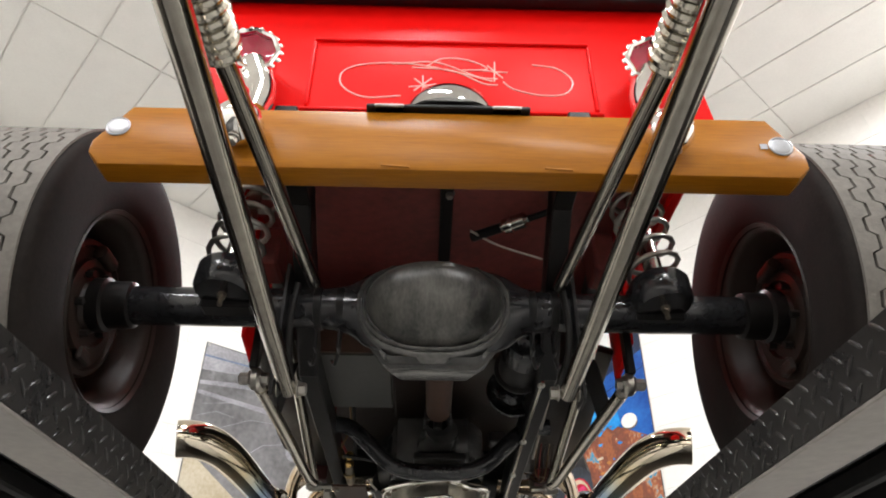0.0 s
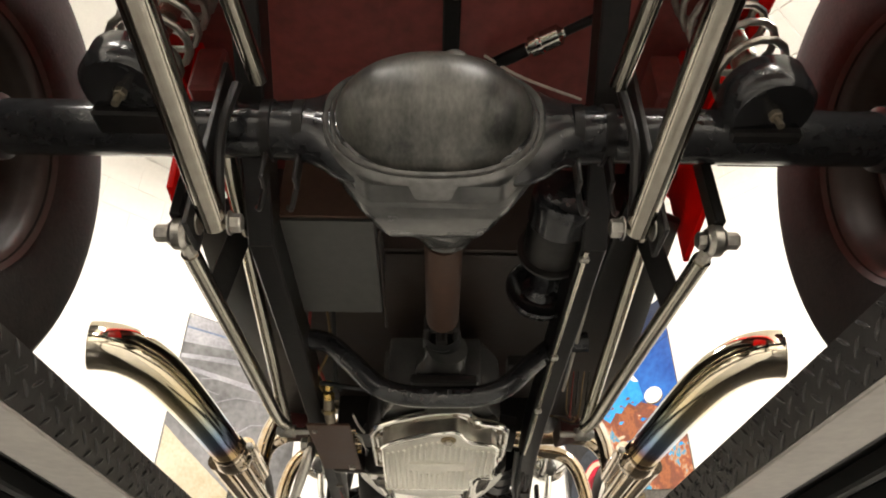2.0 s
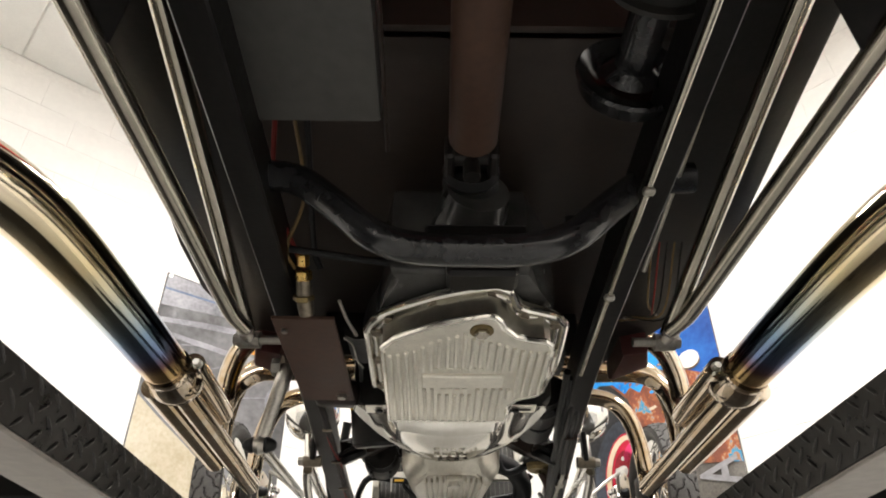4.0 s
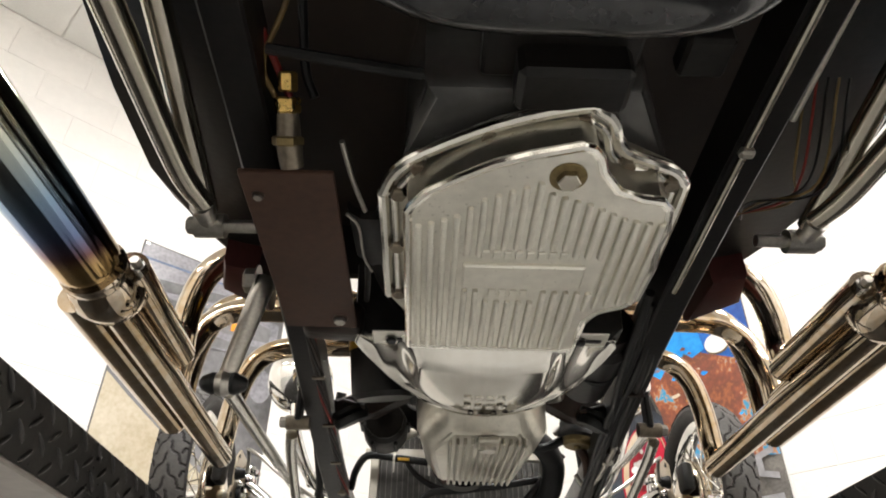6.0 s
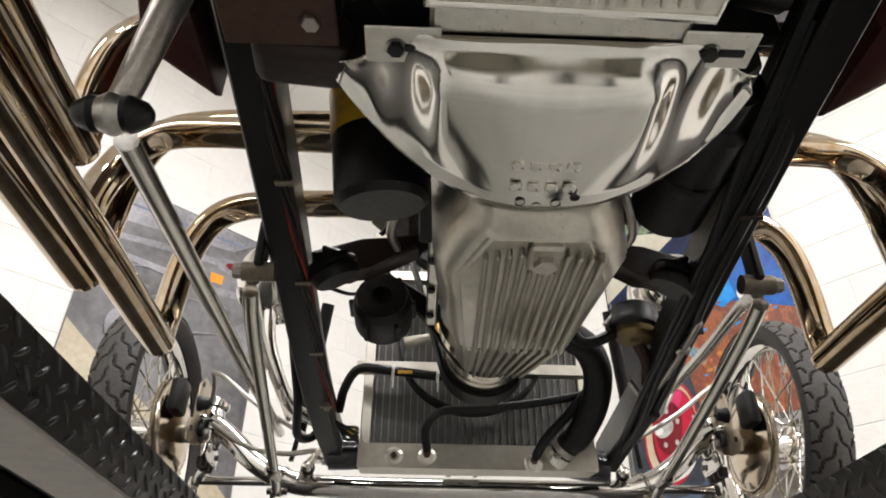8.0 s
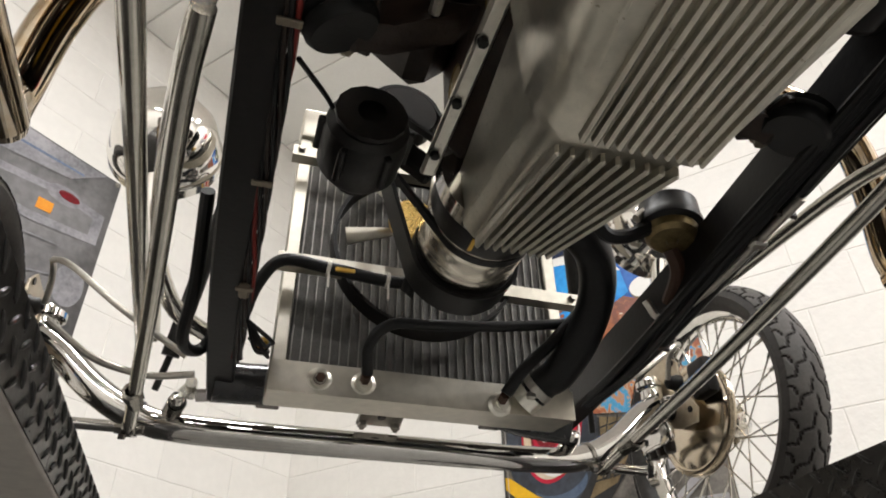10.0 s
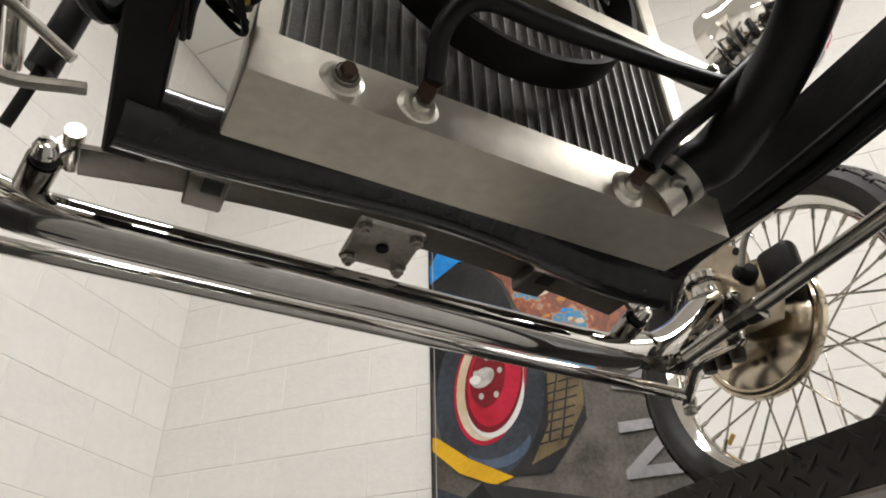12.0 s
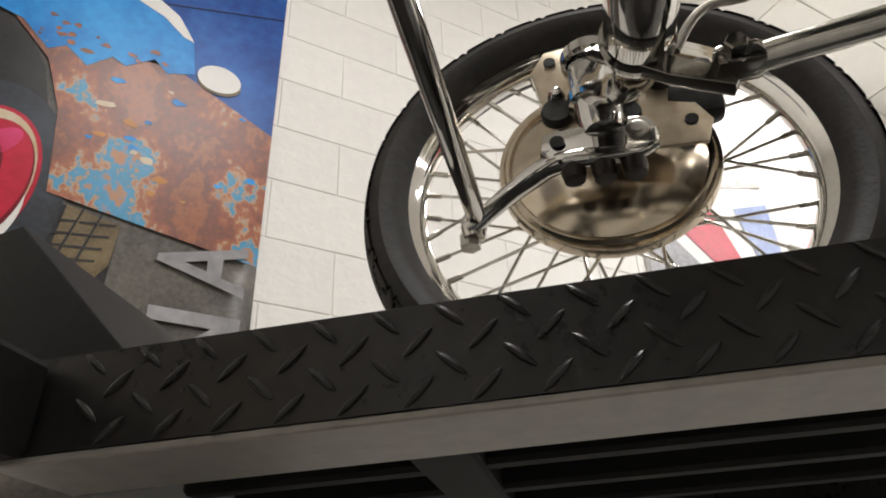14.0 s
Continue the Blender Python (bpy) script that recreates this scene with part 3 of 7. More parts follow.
# rear wheels
def rear_wheel(s):
    x0 = s * 0.651 + CX + 0.006
    w = holder("rear_wheel", "wide treaded rear wheel with a dull brown steel rim")
    R = 0.362
    prof = [(0.195, 0.012), (0.215, 0.002), (0.25, -0.004), (0.29, -0.006), (0.325, -0.006), (0.344, -0.003), (0.354, 0.003), (R - 0.003, 0.012), (R, 0.12), (R - 0.003, 0.228), (0.354, 0.237),
            (0.344, 0.243), (0.325, 0.248), (0.28, 0.250), (0.235, 0.24), (0.195, 0.228)]
    hp("tyre", lathe(prof, (x0, AY, AZ - 0.012), (s, 0, 0), 96), RUBBER, w, "broad black tyre with zigzag tread")
    # zigzag tread blocks round the crown
    bm = bmesh.new()
    n, rows = 36, 7
    for j in range(rows):
        u0 = 0.008 + 0.224 * j / rows
        u1 = 0.008 + 0.224 * (j + 1) / rows
        for i in range(n):
            ring = []
            for k in range(5):
                f = (0, 0.38, 0.5, 0.88, 1.0)[k]
                ang = 2 * math.pi * (i + f) / n
                zig = (-0.007, -0.007, 0.007, 0.007, -0.007)[k]
                ring.append((ang * 1.0, zig))
            vs = []
            gap = 0.0022
            for rr in (R - 0.002, R + 0.0028):
                for u, sign in ((u0, 1), (u1, -1)):
                    for ang, zig in ring:
                        uu = u + (0 if (j == 0 and sign > 0) or (j == rows - 1 and sign < 0) else zig) + sign * gap
                        shrink = 0.0006 if rr > R else 0
                        vs.append(bm.verts.new((x0 + s * (uu + sign * shrink), AY + rr * math.cos(ang), AZ - 0.012 + rr * math.sin(ang))))
            a, b, c, d = vs[0:5], vs[5:10], vs[10:15], vs[15:20]
            for k in range(4):
                bm.faces.new((c[k], c[k + 1], d[k + 1], d[k]))
                bm.faces.new((a[k], a[k + 1], c[k + 1], c[k]))
                bm.faces.new((b[k], b[k + 1], d[k + 1], d[k]))
    ob = hp("tread", bm, REAR_TREAD, w, "pale grey zigzag tread, ceiling light in its colour", smooth=False)
    rim = lathe([(0.196, 0.008), (0.204, 0.002), (0.206, 0.006), (0.200, 0.012), (0.190, 0.016), (0.184, 0.030), (0.180, 0.045), (0.176, 0.050), (0.174, 0.085), (0.165, 0.11), (0.15, 0.12), (0.13, 0.125), (0.07, 0.13), (0.0, 0.13)], (x0, AY, AZ - 0.012), (s, 0, 0), 64)
    hp("rim", rim, WHEEL_BROWN, w, "dull brown steel rim", angle=50)
    drum = lathe([(0.0, 0.050), (0.05, 0.052), (0.055, 0.060), (0.078, 0.062), (0.082, 0.054), (0.098, 0.056), (0.102, 0.066), (0.124, 0.068), (0.128, 0.060), (0.138, 0.062), (0.142, 0.072), (0.142, 0.115), (0.13, 0.12)], (x0, AY, AZ - 0.006), (s, 0, 0), 56)
    hp("brake_drum", drum, WHEEL_BROWN, w, "brown brake backing plate and drum", angle=50)
    hub = lathe([(0.039, -0.03), (0.047, -0.026), (0.049, -0.01), (0.049, 0.02), (0.056, 0.025), (0.056, 0.05), (0, 0.05)], (x0, AY, AZ), (s, 0, 0), 28)
    hp("axle_flange", hub, BLACK, w)
    for k in range(6):
        a = k * math.pi / 3 + 0.4
        bolt((x0 + s * 0.060, AY + 0.068 * math.cos(a), AZ + 0.068 * math.sin(a)), (-s, 0, 0), 0.008, 0.016, BLACK_SATIN, w)
    hp("wheel_cylinder", lathe([(0, -0.03), (0.014, -0.03), (0.016, -0.025), (0.016, 0.025), (0.014, 0.03), (0, 0.03)], (x0 + s * 0.05, AY - 0.02, AZ + 0.098), (0, 1, 0), 16), RUSTY_DARK, w)
    hp("adjuster_cover", box((0.012, 0.05, 0.03), (x0 + s * 0.056, AY + 0.02, AZ - 0.105), 0.005), RUSTY_DARK, w)


rear_wheel(-1)
rear_wheel(1)

# rear bumper of wood
bump = holder("rear_bumper", "varnished wooden plank bumper with chrome bolts")
W2 = 0.578
oct_ = [(-W2, 1.882), (-W2 + 0.022, 1.856), (W2 - 0.022, 1.856), (W2, 1.878), (W2, 1.905), (W2 - 0.048, 1.982), (-W2 + 0.048, 1.982), (-W2, 1.905)]
hp("plank", prism([(x + 0.029, z) for x, z in oct_], 0.05, Matrix(((1, 0, 0, 0), (0, 0, 1, 1.0), (0, 1, 0, 0), (0, 0, 0, 1))), 0.006), WOOD, bump, "honey-coloured varnished wooden plank")
for x, z in ((-0.513, 1.934), (0.569, 1.921)):
    hp("bolt_head", lathe([(0, 0.0005), (0.012, 0.0007), (0.0155, 0.0012), (0.0165, 0.0022), (0.0175, 0.0010), (0.0192, 0.0012), (0.020, 0.003)], (x, 0.996, z), (0, 1, 0), 32), BOLT_CAP, bump, "pale domed bolt head", angle=80)

hp("seam_tag", box((0.012, 0.0012, 0.011), (0.541, 0.9992, 1.920), 0.0002), BOLT_CAP, bump, "small pale tag")
for x in (-0.06, 0.20):
    hp("dowel_chip", box((0.045, 0.003, 0.004), Matrix.Translation((x, 0.9995, 1.863)) @ pose(0, 0, 0, 0, 4, 0), 0.001), WOOD, bump)

# pickup bed and tailgate
bed = holder("body", "glossy red body with a pinstriped tailgate")
GX, GY = CX + 0.022, 1.115
hp("tailgate", prism([(-0.505, 2.06), (0.505, 2.06), (0.47, 2.42), (-0.47, 2.42)], 0.03, Matrix(((1, 0, 0, GX), (0, 0, 1, GY - 0.003), (0, 1, 0, 0), (0, 0, 0, 1))), 0.006), RED, bed, "glossy red tailgate with pale pinstriping")
for x0, x1, z0, z1 in ((-0.28, 0.28, 2.283, 2.291), (-0.29, 0.29, 2.088, 2.096), (-0.282, -0.274, 2.10, 2.28), (0.274, 0.282, 2.10, 2.28)):
    hp("pressed_bead", box((x1 - x0, 0.012, z1 - z0), (GX + (x0 + x1) / 2, GY - 0.004, (z0 + z1) / 2), 0.0035, 2), RED, bed)
scroll = [[(-0.10, -0.045), (-0.17, -0.05), (-0.215, -0.02), (-0.215, 0.02), (-0.17, 0.042), (-0.08, 0.045), (0.02, 0.02), (0.08, 0.0)],
          [(-0.12, 0.044), (-0.03, 0.05), (0.05, 0.012), (0.09, 0.008)], [(-0.08, 0.035), (0.0, 0.028), (0.06, -0.006), (0.09, -0.01)],
          [(-0.05, 0.04), (-0.02, 0.062), (0.03, 0.06), (0.07, 0.035), (0.02, 0.03)], [(0.16, 0.05), (0.21, 0.04), (0.238, 0.005), (0.22, -0.03), (0.17, -0.035), (0.12, -0.02), (0.10, 0.0)],
          [(-0.085, -0.02), (-0.03, -0.012)], [(-0.058, 0.012), (-0.056, -0.045)], [(-0.075, -0.03), (-0.04, 0.005)], [(-0.04, -0.032), (-0.075, 0.004)],
          [(0.06, 0.03), (0.11, 0.026)], [(0.085, 0.055), (0.083, 0.0)], [(0.07, 0.045), (0.10, 0.01)]]
for line in scroll:
    hp("pinstripe", tube([(GX + x, GY - 0.0035, 2.178 + z) for x, z in line], 0.0017, 6, 5), PINSTRIPE, bed, "thin pale pinstripe")
hp("roll_trim", tube([(GX - 0.49, 1.088, 2.424), (GX + 0.49, 1.088, 2.424)], 0.032, 18, 0), BLACK, bed, "black padded roll along the gate's top")
for s in (-1, 1):
    hp("bed_side", box((0.03, 0.74, 0.36), (GX + s * 0.485, 1.49, 2.24), 0.006), RED, bed)
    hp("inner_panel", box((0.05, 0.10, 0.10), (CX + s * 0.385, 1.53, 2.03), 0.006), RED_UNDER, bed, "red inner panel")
    hp("body_side", prism([(0.436, 1.67), (0.454, 1.95), (0.472, 2.2), (0.472, 2.30), (0.462, 2.30), (0.462, 2.2), (0.444, 1.95), (0.426, 1.67)], 0.46, Matrix(((s, 0, 0, CX), (0, 1, 0, 0), (0, 0, 1, 2.10), (0, 0, 0, 1))), 0.003), RED, bed, "glossy red body side")
    flank = [(0.425, 1.66), (0.442, 1.90), (0.462, 2.10), (0.477, 2.26), (0.479, 2.41), (0.468, 2.48), (0.445, 2.544), (0.412, 2.623), (0.381, 2.70), (0.352, 2.745)]
    hp("body_liner", prism(flank + [(x - 0.03, y - 0.012) for x, y in flank[::-1]], 0.46, Matrix(((s, 0, 0, CX), (0, 1, 0, 0), (0, 0, 1, 2.072), (0, 0, 0, 1))), 0.004), BLACK, bed, "black inner lining of the curved body side")
    hp("body_corner", prism([(1.55, 1.83), (1.70, 1.80), (1.70, 2.2), (1.50, 2.2)], 0.012, Matrix(((0, 0, 1, CX + s * 0.43), (1, 0, 0, 0), (0, 1, 0, 0), (0, 0, 0, 1))), 0.003), RED, bed)
    hp("sill", prism([(0.315, 1.60)] + flank + [(0.315, 2.745)], 0.022, Matrix(((s, 0, 0, CX), (0, 1, 0, 0), (0, 0, 1, 1.849), (0, 0, 0, 1))), 0.008), BLACK, bed, "black body sill")
    hp("cowl_corner", prism([(0.36, 2.60), (0.41, 2.58), (0.43, 2.66), (0.36, 2.74)], 0.3, Matrix(((s, 0, 0, CX), (0, 1, 0, 0), (0, 0, 1, 1.80), (0, 0, 0, 1))), 0.012), COWL, bed)
hp("bed_floor", box((0.94, 0.74, 0.02), (GX, 1.49, 2.135)), RED_UNDER, bed, "red underside of the bed with its shade coloured in")
hp("bed_front", box((0.83, 0.02, 0.24), (CX, 1.86, 2.04)), FLOORPAN, bed)
hp("toe_board", box((0.56, 0.014, 0.16), (CX, 2.64, 1.90), 0.004), BLACK, bed, "black toe board")
hp("floor_pan", box((0.86, 0.80, 0.02), (CX, 2.26, 1.93)), FLOORPAN, bed, "brown-black floor pan")
hp("firewall", box((0.80, 0.02, 0.42), (CX, 2.66, 2.13)), BLACK, bed)
hp("fuel_tank_strap", box((0.03, 0.6, 0.012), (CX + 0.02, 1.48, 2.118), 0.003), BLACK, bed)
for y in (1.387, 1.30):
    bolt((CX + 0.026, y, 2.112), (0, 0, -1), 0.009, 0.012, STEEL, bed)
flt = holder("fuel_line_filter", "small bright fuel filter on the bed's underside")
p0, p1 = Vector((0.163, 1.483, 2.09)), Vector((0.221, 1.446, 2.09))
dd = (p1 - p0).normalized()
hp("filter_body", lathe([(0, 0), (0.010, 0), (0.010, 0.004), (0.018, 0.008), (0.018, 0.06), (0.009, 0.066), (0.009, 0.07), (0, 0.07)], p0, dd, 24), CHROME_DULL, flt)
hp("fuel_hose", tube([p0 - dd * 0.08, p0], 0.012, 12, 0), HOSE, flt)
hp("fuel_hose", tube([p1 + dd * 0.002, p1 + dd * 0.10], 0.008, 12, 0), HOSE, flt)
hp("hose_nut", lathe([(0, 0), (0.012, 0), (0.012, 0.014), (0, 0.014)], p1 + dd * 0.075, dd, 6), STEEL, flt, smooth=False)
hp("cable", tube([(0.09, 1.499, 2.09), (0.16, 1.53, 2.07), (0.268, 1.57, 2.06)], 0.0028, 6), WIRE_WHITE, flt)
hp("filter_band", lathe([(0.0182, 0.0), (0.0205, 0.002), (0.0205, 0.008), (0.0182, 0.010)], p0 + dd * 0.02, dd, 24), CHROME, flt)

# tail lamps and plate lamp
for s in (-1, 1):
    tl = holder("tail_lamp", "chrome tail lamp with a round red lens")
    c = Vector((GX + s * 0.375, 1.05, 2.17))
    w = Vector((-s * 0.15, -1, -0.12)).normalized()
    hp("housing", lathe([(0, 0.08), (0.02, 0.075), (0.038, 0.045), (0.046, 0.0), (0.052, -0.010), (0.052, -0.018), (0.048, -0.021), (0.043, -0.018), (0.041, -0.006)], c, -w, 8), CHROME, tl, angle=25)
    hp("lens", lathe([(0, -0.006), (0.010, -0.004), (0.022, 0.001), (0.034, 0.006), (0.0425, 0.010)], c + w * 0.0, w, 36), LENS_RED, tl, "recessed dark red glass lens")
    hp("lens_boss", lathe([(0, 0.004), (0.004, 0.003), (0.006, 0.0), (0.006, -0.008)], c, w, 12), LENS_RED, tl)
    for k in range(18):
        a = 2 * math.pi * k / 18
        m = axes(w).to_3x3()
        hp("bezel_bead", lathe([(0, -0.006), (0.0055, 0), (0, 0.006)], c + w * 0.014 + m @ Vector((0.0505 * math.cos(a), 0.0505 * math.sin(a), 0)), w, 8), CHROME, tl)
    hp("stalk", tube([c + Vector((s * 0.0, 0.02, -0.02)), c + Vector((-s * 0.03, 0.0, -0.10)), c + Vector((-s * 0.035, -0.03, -0.18))], [0.034, 0.026, 0.020], 20), CHROME, tl)
    hp("ball", lathe([(0, -0.04), (0.02, -0.035), (0.034, -0.02), (0.04, 0), (0.034, 0.02), (0.02, 0.035), (0, 0.04)], (GX + s * 0.345, 0.975, 1.925), (0, 0.3, 1), 28), CHROME, tl, "chrome ball mount")
    bolt((GX + s * 0.345, 0.965, 1.882), (0, -0.2, -1), 0.008, 0.01, STEEL, tl)
pl = holder("plate_lamp", "chrome number plate lamp on a black bracket")
hp("bracket", box((0.275, 0.02, 0.008), (0.024, 1.0, 1.9875), 0.002), BLACK, pl)
for x in (-0.075, 0.122):
    hp("slot_plate", box((0.05, 0.022, 0.006), (x, 0.999, 1.9865), 0.002), STEEL, pl)
dome = bmesh.new()
add_lathe(dome, [(0, 0.062), (0.03, 0.057), (0.057, 0.040), (0.072, 0.016), (0.076, 0.002), (0.076, -0.006), (0.066, -0.010), (0, -0.010)], (0, 0, 0), (0, 0, 1), 36)
bmesh.ops.transform(dome, matrix=Matrix.Translation((0.026, 1.03, 2.008)) @ Matrix.Diagonal((1, 0.6, 1, 1)), verts=dome.verts)
hp("dome", dome, AXLE_CHROME, pl)

# frame rails
chassis = holder("chassis", "black box-section frame")
RAILS = {-1: [(-0.272, 1.62, 1.80), (-0.27, 2.5, 1.742), (-0.292, 3.3, 1.706), (-0.288, 3.725, 1.694)], 1: [(0.268, 1.62, 1.80), (0.266, 2.5, 1.742), (0.318, 3.3, 1.706), (0.332, 3.725, 1.694)]}
for s in (-1, 1):
    pts = [Vector(p) for p in RAILS[s]]
    bm = bmesh.new()
    last = None
    for p in spline(pts, 5):
        ring = [bm.verts.new(p + Vector((dx, 0, dz))) for dx, dz in ((-0.021, -0.029), (-0.018, -0.032), (0.018, -0.032), (0.021, -0.029), (0.021, 0.032), (-0.021, 0.032))]
        if last:
            for j in range(6):
                bm.faces.new((last[j], last[(j + 1) % 6], ring[(j + 1) % 6], ring[j]))
        else:
            bm.faces.new(ring[::-1])
        last = ring
    bm.faces.new(last)
    hp("rail", bm, BLACK, chassis, "black box-section rail", angle=30)
    X = pts[0].x
    hp("rail_kick", beam((X, 1.64, 1.79), (X, 1.30, 2.05), 0.042, 0.064), BLACK, chassis)
    hp("rail_end", beam((X, 1.34, 2.04), (X, 1.08, 2.04), 0.042, 0.064), BLACK, chassis)
hp("crossmember", tube([(-0.30, 1.998, 1.790), (-0.22, 2.0, 1.785), (-0.165, 1.995, 1.742), (-0.105, 1.991, 1.686), (-0.05, 1.990, 1.665), (0.025, 1.989, 1.661), (0.10, 1.990, 1.665), (0.155, 1.991, 1.686), (0.215, 1.995, 1.742), (0.27, 2.0, 1.785), (0.33, 1.998, 1.790)], 0.0215, 18), GLOSS_BLACK, chassis, "bowed glossy black tubular crossmember")
hp("front_crossmember", tube([(-0.30, 3.680, 1.676), (-0.22, 3.688, 1.682), (-0.10, 3.694, 1.694), (0.02, 3.696, 1.703), (0.14, 3.694, 1.694), (0.25, 3.685, 1.668), (0.325, 3.668, 1.655)], 0.034, 20), GLOSS_BLACK, chassis, "bowed glossy black front crossmember")

# wheelie bars, coil-overs, ladder bars on both sides
for s in (-1, 1):
    X = -0.001 + s * 0.262
    near = {-1: -0.171, 1: 0.225}[s]
    up, mid_x = CX + s * 0.240, CX + s * 0.247
    wb = holder("wheelie_bar", "pair of chrome tubes running back from the axle")
    hp("lower_tube", tube([(X, 1.385, 1.642), (near, -0.9, 1.69)], 0.0165, 18, 0), TUBE_DARK, wb)
    hp("upper_tube", tube([(up, 1.33, 1.84), (mid_x, 0.68, 1.748)], 0.0125, 16, 0), TUBE_DARK, wb)
    hp("upper_tube", tube([(mid_x, 0.68, 1.748), (mid_x, -0.9, 1.62)], 0.010, 16, 0), TUBE_STEEL, wb)
    coil = []
    for k in range(22 * 16):
        a = 2 * math.pi * k / 16
        y = 0.685 - k * 0.0131 / 16
        r = 0.020 if k > 24 else 0.014 + 0.006 * k / 24
        coil.append((mid_x + r * math.cos(a), y, 1.748 - (0.685 - y) * 0.08 + r * math.sin(a)))
    hp("coil", tube(coil, 0.0066, 8, 0), TUBE_STEEL, wb, "tightly wound bright spring")
    hp("bracket", beam((X, 1.39, 1.60), (X, 1.39, 1.90), 0.006, 0.03, 0.001), BLACK, wb)
    hp("bracket", box((0.007, 0.06, 0.28), (X + s * 0.025, 1.385, 1.76), 0.001), BLACK, wb)
    hp("stay", tube([(X, 1.40, 1.66), (X + s * 0.008, 1.36, 1.76), (X, 1.35, 1.85)], 0.007, 8), BLACK, wb)
    bolt((X - s * 0.02, 1.385, 1.643), (-s, 0, 0), 0.012, 0.014, STEEL, wb)
    bolt((X + s * 0.02, 1.385, 1.643), (s, 0, 0), 0.012, 0.014, STEEL, wb)

    co = holder("coil_over_shock", "black coil-over shock absorber")
    cx, cy = {-1: (-0.403, 1.338), 1: (0.464, 1.360)}[s]
    base_p, top_p = Vector((cx, cy, 1.824)), Vector((cx - s * 0.02, cy + 0.03, 2.18))
    d = (top_p - base_p).normalized()
    hp("spring_cup", lathe([(0, -0.010), (0.052, -0.010), (0.060, 0.0), (0.061, 0.044), (0.056, 0.052), (0.03, 0.054)], base_p, d, 32), GLOSS_BLACK, co, "glossy black spring cup", angle=50)
    hp("shock_body", tube([base_p + d * 0.04, base_p + d * 0.38], 0.019, 16, 0), CHROME_DULL, co)
    m = axes(d)
    pts = [base_p + d * (0.06 + 0.044 * k / 14) + (m.to_3x3() @ Vector((math.cos(2 * math.pi * k / 14), math.sin(2 * math.pi * k / 14), 0))) * 0.053 for k in range(14 * 7)]
    hp("spring", tube(pts, 0.0058, 8, 0), STEEL, co, "bright coil spring")
    hp("mount", box((0.10, 0.07, 0.09), (cx, cy + 0.055, 1.845), 0.004), BLACK, co)
    bolt((cx, cy - 0.006, 1.814), (0, -0.15, -1), 0.009, 0.010, RUSTY_STEEL, co, 0.018)


    for dx in (0.0, 0.045):
        hook = CX + s * (0.195 + dx)
        hp("axle_strap", lathe([(0.0405, -0.008), (0.0445, -0.007), (0.0445, 0.007), (0.0405, 0.008)], (hook, AY, AZ), (1, 0, 0), 28), BLACK, axle)
        hp("axle_tag", box((0.006, 0.03, 0.06), (hook, AY + 0.01, AZ - 0.06), 0.002), BLACK, axle)
        hp("spring_hook", tube([(hook, AY + 0.02, AZ - 0.08), (hook + s * 0.01, AY + 0.05, AZ - 0.10), (hook + s * 0.02, AY + 0.07, AZ - 0.085)], 0.004, 8), BLACK, axle)
    lb = holder("ladder_bar", "steel tube ladder bar from axle to frame")
    A, B, C_ = Vector((0.0285 + s * 0.388, 1.513, 1.715)), Vector((0.016 + s * 0.362, 2.36, 1.717)), Vector((0.0285 + s * 0.345, 1.45, 1.875))
    hp("lower_tube", tube([A + (B - A) * 0.06, A + (B - A) * 0.5 + Vector((s * 0.002, 0, 0)), B - (B - A) * 0.20 + Vector((s * 0.006, 0, 0)), B - (B - A) * 0.11 + Vector((s * 0.005, 0, 0)), B - (B - A) * 0.055 - Vector((s * 0.004, 0, 0))], [0.0145, 0.0145, 0.0145, 0.0145, 0.013], 16, 5), TUBE_STEEL, lb)
    hp("upper_tube", tube([C_, B - (B - C_) * 0.03], 0.0135, 16, 0), TUBE_STEEL, lb)
    P, Q = A + (B - A) * 0.22, C_ + (B - C_) * 0.24
    hp("strut_plate", beam(P, Q, 0.042, 0.006, 0.001), BLACK, lb)
    hp("rod_end", lathe([(0, -0.012), (0.018, -0.012), (0.024, -0.006), (0.024, 0.006), (0.018, 0.012), (0, 0.012)], A, (1, 0, 0), 20), STEEL, lb)
    hp("lock_nut", tube([A, A + (B - A) * 0.075], [0.009, 0.009, 0.012], 8, 0), STEEL, lb)
    bolt(A + Vector((s * 0.014, 0, 0)), (s, 0, 0), 0.013, 0.02, STEEL, lb)
    bolt(A - Vector((s * 0.014, 0, 0)), (-s, 0, 0), 0.013, 0.012, STEEL, lb)
    hp("bracket", box((0.016, 0.03, 0.13), A + Vector((s * 0.004, -0.012, 0.08)), 0.002), BLACK, lb)
    hp("front_eye", tube([B - Vector((0.018, 0, 0)), B + Vector((0.018, 0, 0))], 0.015, 18, 0), STEEL, lb)
    hp("eye_stem", tube([B - (B - A) * 0.05, B], [0.014, 0.010], 12, 0), STEEL, lb)
    hp("eye_bolt", tube([B - Vector((s * 0.055, 0, 0)), B], 0.008, 12, 0), STEEL, lb)
    bolt(B + Vector((s * 0.018, 0, 0)), (s, 0, 0), 0.011, 0.010, STEEL, lb)

# ---- gearbox ----
drive = holder("gearbox", "gearbox with a ribbed cast aluminium sump")
SLOPE = math.degrees(math.atan(-0.075))
sump_m = Matrix.Translation((0, 2.14, 1.627)) @ pose(0, 0, 0, SLOPE, 0, 0)
SK = 1 / math.cos(math.atan(0.075))


def on_sump(x, y, up=0.0):
    return sump_m @ Vector((x, (y - 2.14) * SK, up))


def sump_outline(points):
    return [(x, (y - 2.14) * SK) for x, y in points]


